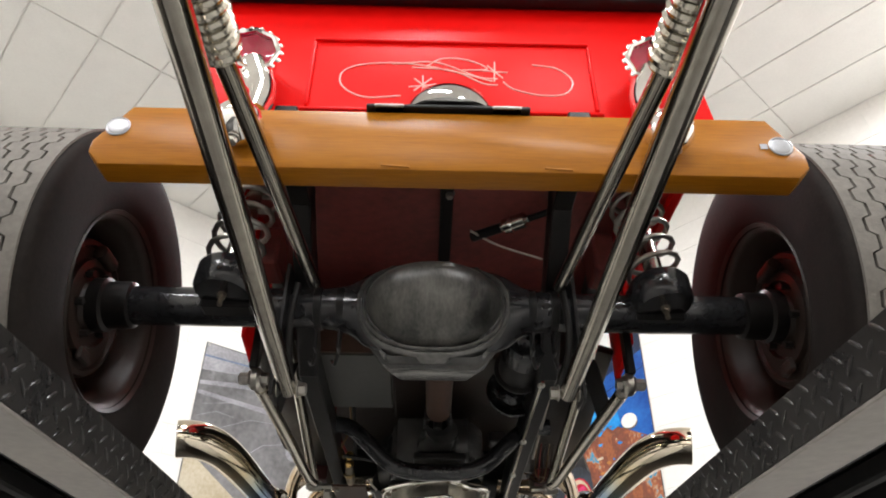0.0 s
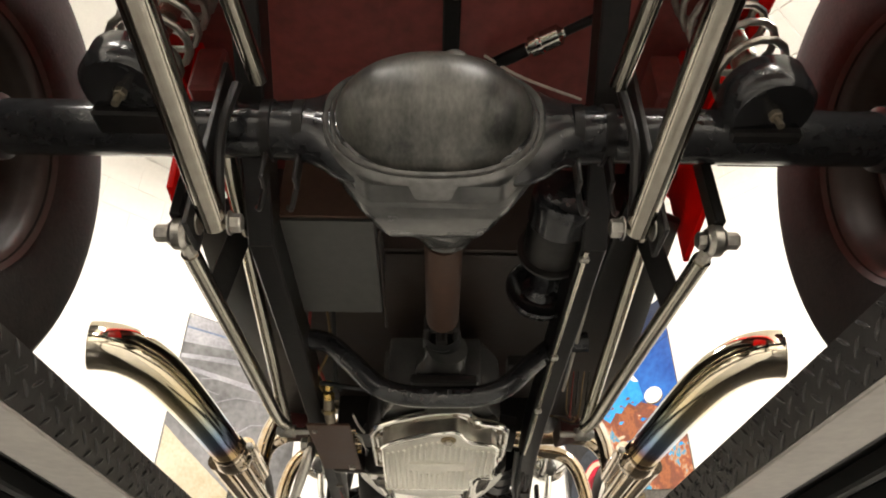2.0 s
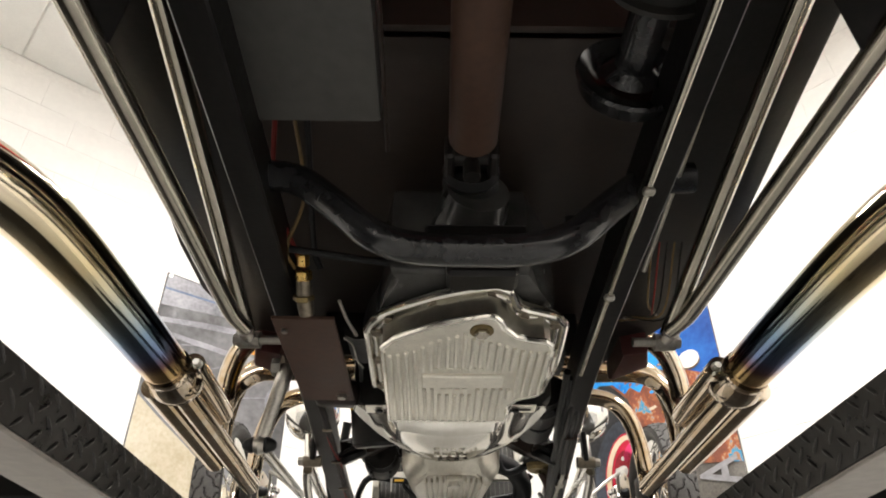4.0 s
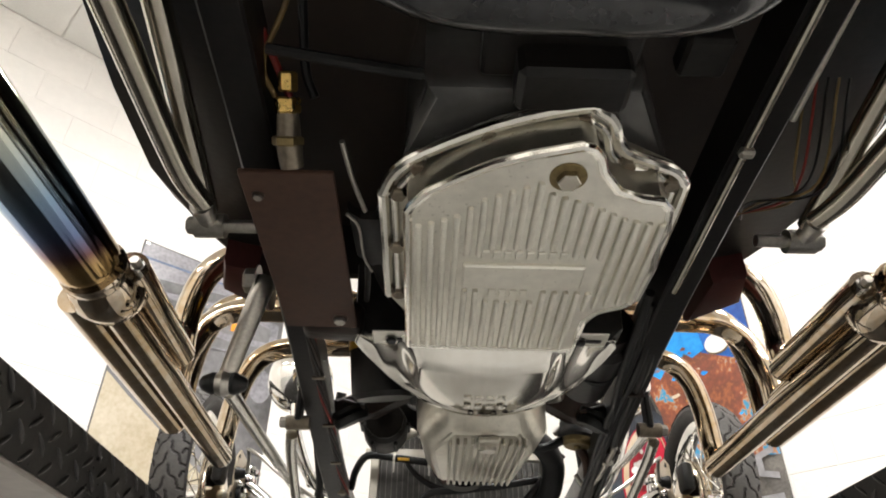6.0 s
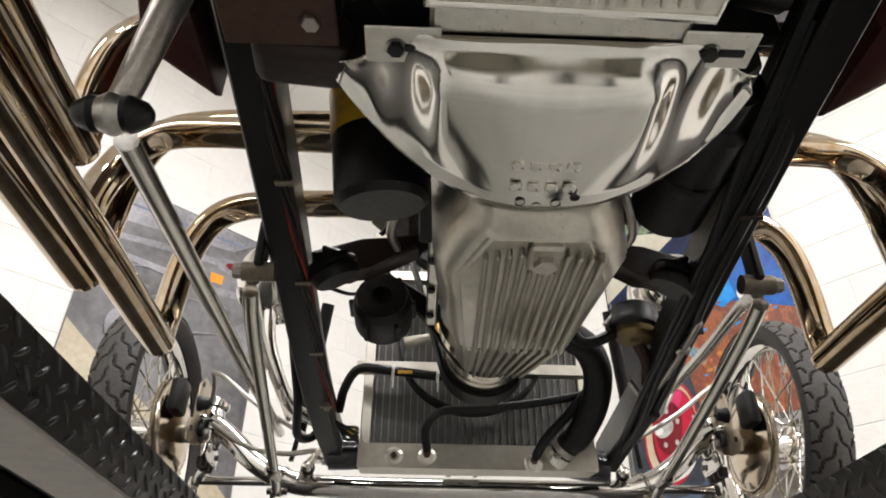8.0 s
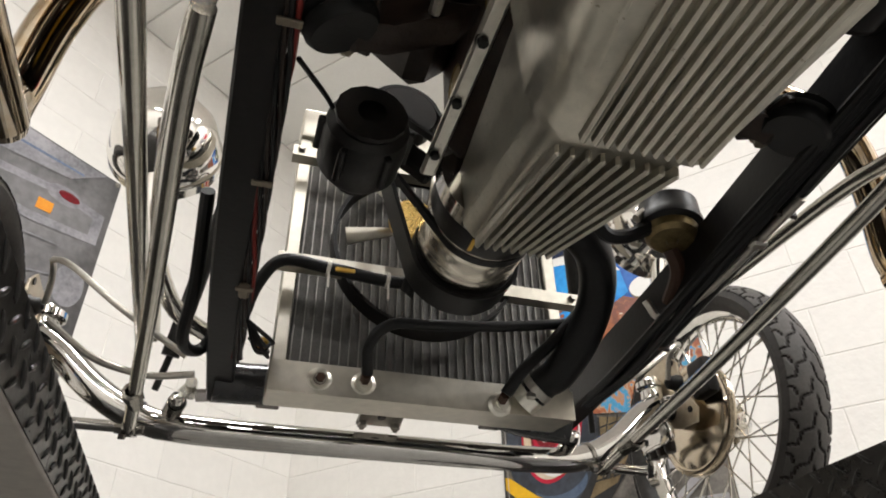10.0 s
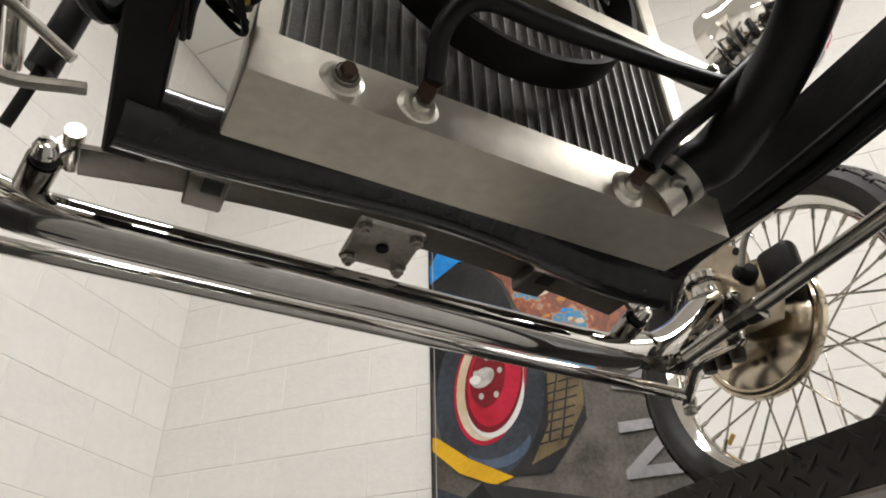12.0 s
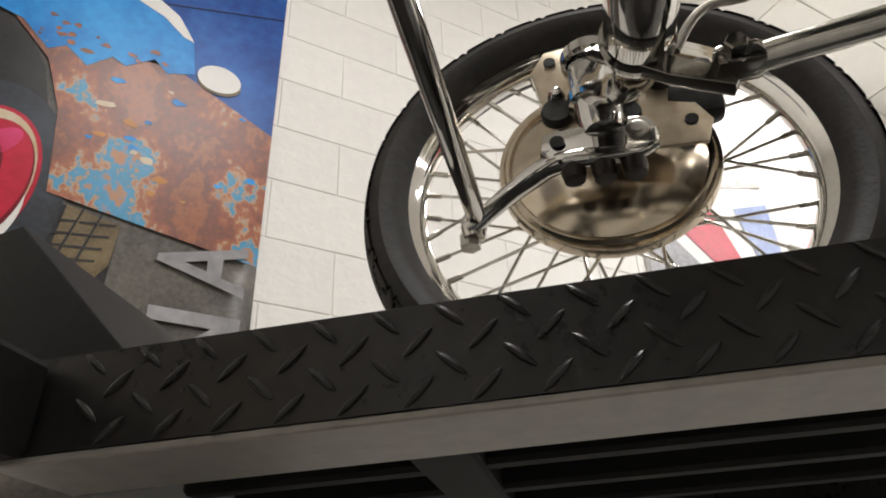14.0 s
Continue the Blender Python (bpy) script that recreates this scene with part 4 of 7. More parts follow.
PAN = [(-0.101, 2.196), (-0.097, 2.187), (-0.082, 2.168), (-0.056, 2.150), (-0.023, 2.130), (0.008, 2.118), (0.05, 2.106), (0.060, 2.109), (0.068, 2.119),
       (0.074, 2.136), (0.092, 2.159), (0.117, 2.170), (0.137, 2.173), (0.147, 2.184), (0.152, 2.214), (0.149, 2.238), (0.155, 2.272), (0.152, 2.330), (0.141, 2.345),
       (0.114, 2.358), (0.102, 2.378), (0.100, 2.412), (0.099, 2.446), (-0.102, 2.442)]
RIM = [(-0.130, 2.40), (-0.131, 2.235), (-0.130, 2.213), (-0.105, 2.170), (-0.02, 2.120), (0.054, 2.096), (0.074, 2.100), (0.088, 2.114), (0.104, 2.148), (0.156, 2.170),
       (0.172, 2.186), (0.178, 2.21), (0.176, 2.36), (0.140, 2.39), (0.106, 2.425), (0.100, 2.45), (-0.104, 2.45), (-0.112, 2.43)]
walls = bmesh.new()
lo = [walls.verts.new(on_sump(x, y, 0.004)) for x, y in PAN]
k = len(PAN)
cxp, cyp = 0.02, 2.28
hi = [walls.verts.new(on_sump(cxp + (x - cxp) * 1.01, cyp + (y - cyp) * 0.995, 0.046)) for x, y in PAN]
for i in range(k):
    walls.faces.new((lo[i], lo[(i + 1) % k], hi[(i + 1) % k], hi[i]))
hp("sump_wall", walls, PAN_ALU, drive, "polished sump wall")
hp("sump_face", prism(sump_outline(PAN), 0.006, sump_m @ Matrix.Translation((0, 0, -0.001)), 0.0025), ALU, drive, "ribbed matt sump face")
edge = [on_sump(x, y, 0.001) for x, y in PAN]
hp("sump_bead", tube(edge + edge[:1], 0.0048, 8, 0, False), ALU_POL, drive, "bright rounded edge")
hp("sump_flange", prism(sump_outline(RIM), 0.008, sump_m @ Matrix.Translation((0, 0, 0.046)), 0.002), PAN_ALU, drive)
# broad rounded band along the flange, with the bolts sunk between it and the wall
for shrink, up, r in ((0.975, 0.045, 0.0065), (0.90, 0.043, 0.0042)):
    band = [on_sump(cxp + (x - cxp) * shrink, cyp + (y - cyp) * shrink, up) for x, y in RIM[:14]]
    hp("flange_bead", tube(band, r, 10, 4, True), ALU_POL, drive, "broad polished bead")
for x, y in ((-0.112, 2.215), (-0.092, 2.178), (-0.026, 2.136), (0.056, 2.113), (0.108, 2.166), (0.158, 2.190), (0.160, 2.27), (-0.115, 2.30), (-0.115, 2.39)):
    bolt(on_sump(x, y, 0.046), sump_m.to_3x3() @ Vector((0, 0, -1)), 0.0085, 0.010, RUSTY_STEEL, drive)
DOWN = sump_m.to_3x3() @ Vector((0, 0, -1))
hp("plug_washer", lathe([(0, 0.0), (0.017, 0.0), (0.017, 0.002), (0.013, 0.0025), (0, 0.0025)], on_sump(0.043, 2.141, -0.001), DOWN, 28), BRASS_DARK, drive, "stained copper washer")
bolt(on_sump(0.043, 2.141, -0.003), DOWN, 0.011, 0.008, TUBE_STEEL, drive, name="drain_plug")


def upper_edge(x):
    """The rear limit of the ribs at x."""
    pts = [(-0.101, 2.212), (-0.084, 2.208), (-0.052, 2.193), (-0.028, 2.169), (0.023, 2.145), (0.034, 2.161), (0.07, 2.173), (0.11, 2.194), (0.15, 2.200)]
    for (x0, y0), (x1, y1) in zip(pts, pts[1:]):
        if x0 <= x <= x1:
            return y0 + (y1 - y0) * (x - x0) / (x1 - x0)
    return 2.19


def rib(a, b, w=0.0068, h=0.0050):
    bm = bmesh.new()
    d = Vector((b[0] - a[0], (b[1] - a[1]) * SK, 0))
    m = sump_m @ Matrix.Translation(((a[0] + b[0]) / 2, ((a[1] + b[1]) / 2 - 2.14) * SK, -0.001))
    add_box(bm, (w, d.length, 2 * h), m, 0.0026, 2)
    hp("rib", bm, ALU, drive)


n_ribs = 20
for i in range(n_ribs):
    x = -0.091 + i * 0.0124
    front = 2.438 if x < 0.094 else 2.352 - (x - 0.10) * 0.35
    y0 = upper_edge(x) + 0.002
    if -0.052 < x < 0.098:
        rib((x, y0), (x, 2.246 if -0.02 < x < 0.06 else 2.258))
        if front > 2.34:
            rib((x, 2.338 if -0.02 < x < 0.04 else 2.318), (x + 0.002, front))
    else:
        rib((x, y0), (x, front))
panel_bm = bmesh.new()
add_box(panel_bm, (0.128, 0.040, 0.008), sump_m @ Matrix.Translation((0.020, (2.291 - 2.14) * SK, -0.002)), 0.002)
hp("name_panel", panel_bm, ALU, drive, "smooth raised panel")
# worn embossed lettering, too faint to read
for y in (2.256, 2.324):
    for i in range(8 if y < 2.3 else 4):
        bm = bmesh.new()
        add_box(bm, (0.0085, 0.0115, 0.004), sump_m @ Matrix.Translation((-0.022 + 0.0115 * i + (0.012 if y > 2.3 else 0), (y - 2.14) * SK, -0.0015)), 0.001)
        hp("embossed_bar", bm, ALU, drive)
hp("gearbox_case", prism([(-0.10, 2.10), (0.10, 2.10), (0.15, 2.2), (0.15, 2.50), (-0.13, 2.50), (-0.12, 2.2)], 0.16, Matrix.Translation((CX, 0, 1.692)), 0.015), HOUSING, drive)
hp("tail_housing", tube([(CX + 0.012, 2.12, 1.77), (CX + 0.025, 2.03, 1.79)], [0.06, 0.045], 20, 0), HOUSING, drive)
hp("mount_plate", box((0.14, 0.08, 0.02), (CX + 0.02, 2.06, 1.715), 0.004), BLACK, drive)
hp("mount_bracket", box((0.10, 0.05, 0.06), (CX + 0.03, 2.085, 1.70), 0.006), BLACK, drive)
hp("driveshaft", tube([(0.024, 1.64, 1.800), (0.026, 1.95, 1.816)], 0.033, 20, 0), RUSTY, drive, "dull brown propeller shaft")
for y in (1.625, 1.985):
    for s in (-1, 1):
        hp("yoke", box((0.014, 0.05, 0.04), (0.025 + s * 0.03, y, 1.812), 0.004), BLACK_SATIN, drive)
    hp("joint_cross", tube([(-0.011, y, 1.812), (0.061, y, 1.812)], 0.012, 12, 0), BLACK_SATIN, drive)
    hp("joint_cross", tube([(0.025, y, 1.776), (0.025, y, 1.848)], 0.012, 12, 0), BLACK_SATIN, drive)
boot = [(0.035 + 0.006 * (i % 2), 0.012 * i) for i in range(6)]
hp("slip_boot", lathe(boot, (0.026, 2.0, 1.81), (0, 1, -0.1), 24), HOSE, drive)
hp("shift_cable", tube([(-0.235, 2.10, 1.735), (-0.10, 2.11, 1.72), (-0.02, 2.11, 1.715)], 0.0055, 8), HOSE, drive)
hp("cable_nut", lathe([(0, 0), (0.010, 0), (0.010, 0.02), (0.007, 0.022), (0.007, 0.045), (0, 0.045)], (0.0, 2.11, 1.715), (-1, 0, 0), 6), STEEL, drive, smooth=False)

# bits fixed to the frame
hp("skid_plate", box((0.098, 0.335, 0.006), Matrix.Translation((-0.228, 2.38, 1.683)), 0.001), RUSTY, chassis, "brown steel plate bolted under the frame")
hp("shift_lever", prism([(-0.172, 2.284), (-0.159, 2.306), (-0.139, 2.302), (-0.134, 2.315), (-0.136, 2.398), (-0.152, 2.402), (-0.168, 2.380)], 0.012, Matrix.Translation((0, 0, 1.692)), 0.002), BLACK_SATIN, drive, "dark bent shift lever")
hp("shift_rod", tube([(-0.168, 2.176, 1.692), (-0.162, 2.23, 1.690), (-0.152, 2.285, 1.690)], 0.003, 8, 4), STEEL, drive)
hp("shift_rod", tube([(-0.156, 2.40, 1.692), (-0.160, 2.46, 1.700), (-0.166, 2.52, 1.71)], 0.004, 8, 4), BLACK_SATIN, drive)
hp("lever_edge", tube([(-0.172, 2.284, 1.684), (-0.160, 2.308, 1.684), (-0.158, 2.37, 1.684), (-0.150, 2.402, 1.684)], 0.0018, 6, 3), STEEL, drive)
bolt((-0.20, 2.52, 1.679), (0, 0, -1), 0.008, 0.007, STEEL, chassis)
bolt((-0.262, 2.25, 1.679), (0, 0, -1), 0.005, 0.004, STEEL, chassis)
hp("steering_box", box((0.088, 0.06, 0.05), Matrix.Translation((-0.216, 2.572, 1.704)) @ pose(0, 0, 0, 12, 0, 6), 0.014, 3), RUSTY_DARK, chassis, "oily brown steering box")
hp("pipe_elbow", tube([(-0.222, 2.215, 1.690), (-0.224, 2.200, 1.702), (-0.226, 2.185, 1.722), (-0.226, 2.165, 1.740)], [0.012, 0.013, 0.012, 0.010], 14), RUSTY_STEEL, chassis, "rusty pipe elbow")
for (y, z), r, h in (((2.198, 1.704), 0.0165, 0.010), ((2.176, 1.728), 0.0135, 0.016), ((2.162, 1.744), 0.010, 0.02)):
    hp("pipe_fitting", lathe([(0, 0), (r - 0.002, 0), (r, 0.002), (r, h - 0.002), (r - 0.002, h), (0, h)], (-0.226, y, z), (0, -0.7, 0.7), 6), BRASS_DARK if r > 0.016 else BRASS, chassis, "tarnished brass fitting", smooth=False)
for k, (c, r) in enumerate((((-0.235, 2.15, 1.76), 0.004), ((-0.21, 2.15, 1.77), 0.005), ((-0.25, 2.14, 1.765), 0.003))):
    hp("line", tube([(c[0] + 0.01, 2.17, 1.745), c, (c[0] - 0.03 + 0.03 * k, 2.08, 1.82), (c[0] - 0.02 + 0.02 * k, 1.98, 1.9)], r, 8), (WIRE_RED, HOSE, WIRE_YELLOW)[k], chassis)
hp("brake_line", tube([(0.255, 1.62, 1.765), (0.25, 2.0, 1.735), (0.245, 2.45, 1.695)], 0.0042, 10), TUBE_STEEL, chassis, "bare steel brake line")
for y in (1.64, 1.96, 2.2):
    hp("line_clip", box((0.016, 0.012, 0.011), (0.255 - (y - 1.62) * 0.012, y, 1.764 - (y - 1.62) * 0.085), 0.003), STEEL, chassis)
hp("brake_line", tube([(0.29, 1.68, 1.80), (0.30, 1.85, 1.79), (0.31, 2.2, 1.765)], 0.004, 8), STEEL, chassis)
for k in range(5):
    o = 0.012 * (k - 2)
    hp("wire", tube([(0.345 + o, 2.17, 1.80), (0.335 + o * 0.6, 2.24, 1.73 - 0.006 * k), (0.33 - o, 2.32, 1.745), (0.31 + o, 2.40, 1.78)], 0.0016, 6), (WIRE_YELLOW, WIRE_RED, HOSE, WIRE_YELLOW, HOSE)[k], chassis)
hp("junction_box", box((0.05, 0.05, 0.03), (0.20, 2.14, 1.80), 0.004), BLACK_SATIN, chassis)

bb = holder("battery_box", "grey sheet metal battery box under the floor")
hp("tray", prism([(1.628, 1.824), (1.91, 1.806), (1.91, 1.93), (1.628, 1.93)], 0.162, Matrix(((0, 0, 1, -0.256), (1, 0, 0, 0), (0, 1, 0, 0), (0, 0, 0, 1))), 0.004), GREY_BOX, bb)
hp("end_plate", box((0.162, 0.006, 0.12), (-0.175, 1.622, 1.888), 0.001), RUSTY, bb)
hp("hold_down", tube([(-0.088, 1.66, 1.83), (-0.088, 1.96, 1.80)], 0.003, 6, 0), RUSTY_DARK, bb)
can = holder("fuel_pump", "black electric fuel pump canister with round flanges")
way = Vector((-0.02, 1, -0.04)).normalized()
base = Vector((0.222, 1.56, 1.843))
hp("cap", lathe([(0, 0), (0.036, 0.0), (0.048, 0.004), (0.054, 0.014), (0.055, 0.025), (0.055, 0.07)], base, way, 36), GLOSS_BLACK, can)
hp("canister", lathe([(0.050, 0.068), (0.052, 0.073), (0.051, 0.16), (0.062, 0.162), (0.062, 0.168), (0.04, 0.17)], base, way, 36), BLACK_SATIN, can)
hp("neck", lathe([(0.024, 0.165), (0.024, 0.275), (0.038, 0.288)], base, way, 28), GLOSS_BLACK, can)
hp("base_dish", lathe([(0, 0.323), (0.034, 0.318), (0.055, 0.300), (0.066, 0.286), (0.069, 0.290), (0.062, 0.312), (0.0, 0.336)], base, way, 40), GLOSS_BLACK, can)

# ---- engine ----
eng = holder("engine", "vee engine with ribbed aluminium oil pan")
# polished flywheel cover: a scooped sheet
cover = bmesh.new()
grid = []
NU, NV = 64, 28


def ease(a, b, x):
    x = min(1, max(0, (x - a) / (b - a)))
    return x * x * (3 - 2 * x)


for i in range(NU + 1):
    u = -1 + 2 * i / NU
    rowv = []
    for j in range(NV + 1):
        v = j / NV
        front_y = 2.665 - 0.085 * abs(u) ** 2.2 + (0.035 * u * u * (1 - u ** 6) if u > 0 else 0)
        front_z = 1.598 + 0.075 * u * u
        rear_z = 1.652 + 0.022 * ease(0.6, 1.0, abs(u))
        y = 2.508 + 0.052 * ease(0.62, 1.0, abs(u)) + v * (front_y - 2.508 - 0.052 * ease(0.62, 1.0, abs(u)))
        x = 0.006 + u * (0.186 + 0.004 * v)
        belly = 1 - ease(0.46, 0.62, abs(u + 0.04))
        scoop = ease(0.0, 0.24 + 0.02 * math.cos(u * 9), v)
        z_mid = rear_z + (1.614 - rear_z) * scoop + (front_z - 1.614) * ease(0.2, 1.25, v) * 1.08 + 0.006 * (u / 0.45) ** 2 * scoop - 0.004 * math.sin(math.pi * v)
        z_side = rear_z + (front_z - rear_z) * v + 0.010 * math.sin(math.pi * v) * ease(0.55, 0.85, abs(u))
        z = z_side + (z_mid - z_side) * belly
        z = front_z + (z - front_z) * (1 - ease(0.93, 1.0, v)) if v > 0.93 else z
        z += 0.0005 * math.sin((abs(u) - 0.60) * 34) * ease(0.62, 0.76, abs(u))
        z += 0.0010 * math.sin(v * 6 + u * 3) * ease(0.1, 0.3, v) * (1 - v)
        rowv.append(cover.verts.new((x, y, z)))
    grid.append(rowv)
for i in range(NU):
    for j in range(NV):
        cover.faces.new((grid[i][j], grid[i + 1][j], grid[i + 1][j + 1], grid[i][j + 1]))
ob = hp("flywheel_cover", cover, COVER_POL, eng, "dented polished aluminium flywheel cover", angle=80)
mod = ob.modifiers.new("thick", "SOLIDIFY")
mod.thickness, mod.offset = 0.002, 1
for x, y in ((-0.122, 2.528), (0.135, 2.522)):
    hp("cover_tab", box((0.062, 0.036, 0.003), (x, y - 0.008, 1.6535), 0.001), ALU, eng)
    bolt((x - 0.006, y - 0.006, 1.651), (0, 0, -1), 0.007, 0.005, BLACK_SATIN, eng)
    hp("cover_slot", box((0.022, 0.007, 0.003), (x + 0.012, y - 0.006, 1.6515), 0.001), BLACK_SATIN, eng)
hp("bell_lip", box((0.21, 0.05, 0.012), (0.004, 2.486, 1.662), 0.004), ALU, eng)
for r in range(2):
    for i in range(4):
        hp("embossed_bar", box((0.012, 0.009, 0.004), Matrix.Translation((-0.019 + i * 0.0165, 2.608 + r * 0.024, 1.6035 - r * 0.0045)) @ pose(0, 0, 0, -6, 0, 8 * (i - 1.5)), 0.0018, 2), COVER_POL, eng)
for x, y in ((-0.012, 2.655), (0.004, 2.660), (0.022, 2.655), (0.038, 2.645)):
    hp("oil_spot", lathe([(0, 0), (0.004, 0.0), (0.005, 0.002)], (x, y, 1.6005), (0, 0, -1), 9), RUSTY_DARK, eng)

hp("bell_housing", lathe([(0, 0), (0.135, 0.0), (0.150, 0.01), (0.178, 0.10), (0.186, 0.118), (0.186, 0.13), (0, 0.13)], (CX, 2.435, 1.846), (0, 1, 0), 44), BLACK, eng, "black bell housing")
for s in (-1, 1):
    hp("housing_ear", prism([(0.11, 1.69), (0.17, 1.675), (0.196, 1.70), (0.20, 1.80), (0.15, 1.88), (0.10, 1.86)], 0.05, Matrix(((s, 0, 0, CX), (0, 0, 1, 2.565), (0, 1, 0, 0), (0, 0, 0, 1))), 0.006), BLACK_SATIN, eng)
hp("starter_nose", tube([(0.165, 2.50, 1.775), (0.225, 2.505, 1.765)], 0.046, 24, 0), BLACK_SATIN, eng)

# ribbed oil pan
SX0, SX1 = -0.070, 0.094
sump = bmesh.new()
sections = [(2.664, 0.066, 1.628), (2.684, 0.074, 1.578), (2.745, 0.104, 1.570), (2.915, 0.088, 1.572), (2.930, 0.074, 1.588), (3.165, 0.057, 1.652), (3.178, 0.052, 1.71)]
rings = []
for y, hw, z in sections:
    top = 1.735
    c = CX
    ch = 0.036 if 2.67 < y < 2.92 else 0.022
    rings.append([sump.verts.new(p) for p in ((c - hw - 0.004, y, top), (c - hw, y, z + ch), (c - hw + ch * 0.7, y, z), (c + hw - ch * 0.7, y, z), (c + hw, y, z + ch), (c + hw + 0.004, y, top))])
for a, b in zip(rings, rings[1:]):
    for i in range(5):
        sump.faces.new((a[i], a[i + 1], b[i + 1], b[i]))
sump.faces.new(rings[0])
sump.faces.new(rings[-1][::-1])
bmesh.ops.bevel(sump, geom=[e for e in sump.edges], offset=0.004, segments=2, affect="EDGES")
hp("oil_pan", sump, PAN_ALU, eng, "cast aluminium oil pan", angle=50)
for i in range(11):
    u = (i - 5) / 5
    x, xb = CX + 0.006 + 0.058 * u, CX + 0.004 + 0.052 * u
    y0 = 2.728 if 3 < i < 7 else 2.690 + 0.014 * abs(u)
    hp("pan_rib", beam((x, y0, 1.5725), (xb, 2.908, 1.5705), 0.0054, 0.016, 0.0024), PAN_ALU, eng)
for i in range(9):
    u = (i - 4) / 4
    hp("pan_rib", beam((CX + 0.004 + 0.055 * u, 2.936, 1.588), (CX + 0.002 + 0.042 * u, 3.162, 1.6495), 0.0054, 0.017, 0.0024), PAN_ALU, eng)
hp("drain_boss", box((0.034, 0.04, 0.010), (0.018, 2.702, 1.570), 0.003), PAN_ALU, eng)
bolt((0.018, 2.706, 1.5655), (0, 0, -1), 0.012, 0.008, STEEL, eng, name="drain_plug")
for s in (-1, 1):
    hp("pan_rail", box((0.018, 0.56, 0.010), (CX + s * 0.098, 2.88, 1.735), 0.003), ALU, eng)
    for k in range(7):
        bolt((CX + s * 0.100, 2.64 + k * 0.08, 1.730), (0, 0, -1), 0.006, 0.006, BLACK_SATIN, eng)
    hp("cylinder_bank", box((0.13, 0.52, 0.17), Matrix.Translation((CX + s * 0.115, 2.89, 1.945)) @ pose(0, 0, 0, 0, -s * 42, 0), 0.02), RUSTY_DARK, eng)
hp("block", box((0.17, 0.52, 0.22), (CX, 2.89, 1.85), 0.02), RUSTY_DARK, eng)
for s in (-1, 1):
    for k in range(4):
        hp("core_plug", lathe([(0, 0.004), (0.018, 0.003), (0.02, 0.0), (0.022, 0.004)], (CX + s * 0.086, 2.70 + 0.125 * k, 1.80), (s, 0, 0), 20), BRASS_DARK, eng)
        hp("plug_lead", tube([(CX + s * 0.10, 2.70 + 0.125 * k, 1.93), (CX + s * (0.15 + 0.01 * k), 2.72 + 0.12 * k, 1.86), (CX + s * 0.17, 2.76 + 0.10 * k, 1.84 + 0.01 * k), (CX + s * 0.12, 2.9, 1.97)], 0.004, 6, 4), HOSE, eng)
    hp("side_bracket", prism([(2.79, 1.70), (2.86, 1.69), (2.90, 1.76), (2.88, 1.84), (2.80, 1.82)], 0.02, Matrix(((0, 0, s, CX + s * 0.10), (1, 0, 0, 0), (0, 1, 0, 0), (0, 0, 0, 1))), 0.004), BLACK_SATIN, eng)
    hp("linkage_rod", tube([(CX + s * 0.12, 2.78, 1.74), (CX + s * 0.155, 2.86, 1.715), (CX + s * 0.15, 2.95, 1.74)], 0.006, 8), STEEL, eng)
hp("timing_cover", lathe([(0, 0), (0.085, 0.0), (0.085, 0.025), (0.07, 0.04), (0, 0.04)], (CX, 3.145, 1.74), (0, 1, 0), 40), ALU_POL, eng)
# crank damper, pulleys, belt, fan
PZ, PX = 1.752, CX + 0.002
PY = 3.185
hp("crank_damper", lathe([(0, 0), (0.070, 0.0), (0.076, 0.004), (0.077, 0.010), (0.077, 0.040), (0.074, 0.046), (0.066, 0.048)], (PX, PY, PZ), (0, 1, 0), 56), BLACK, eng, "black crank damper")
hp("crank_pulley", lathe([(0.060, 0.0), (0.0705, 0.001), (0.0715, 0.004), (0.0715, 0.022), (0.0705, 0.026), (0.0715, 0.030), (0.0715, 0.052), (0.0705, 0.056), (0.0715, 0.060), (0.0715, 0.078), (0.068, 0.082), (0, 0.082)], (PX, PY + 0.047, PZ), (0, 1, 0), 64), PULLEY, eng, "bright machined crank pulley", angle=60)
hp("belt_groove", lathe([(0.05, 0.0), (0.0725, 0.001), (0.074, 0.006), (0.074, 0.046), (0.070, 0.052), (0.064, 0.054), (0, 0.054)], (PX, PY + 0.131, PZ), (0, 1, 0), 56), BLACK, eng, "black toothed belt pulley")
hp("timing_mark", box((0.005, 0.022, 0.002), (PX - 0.030, PY + 0.026, PZ - 0.0712), 0.0), YELLOW_PAINT, eng)
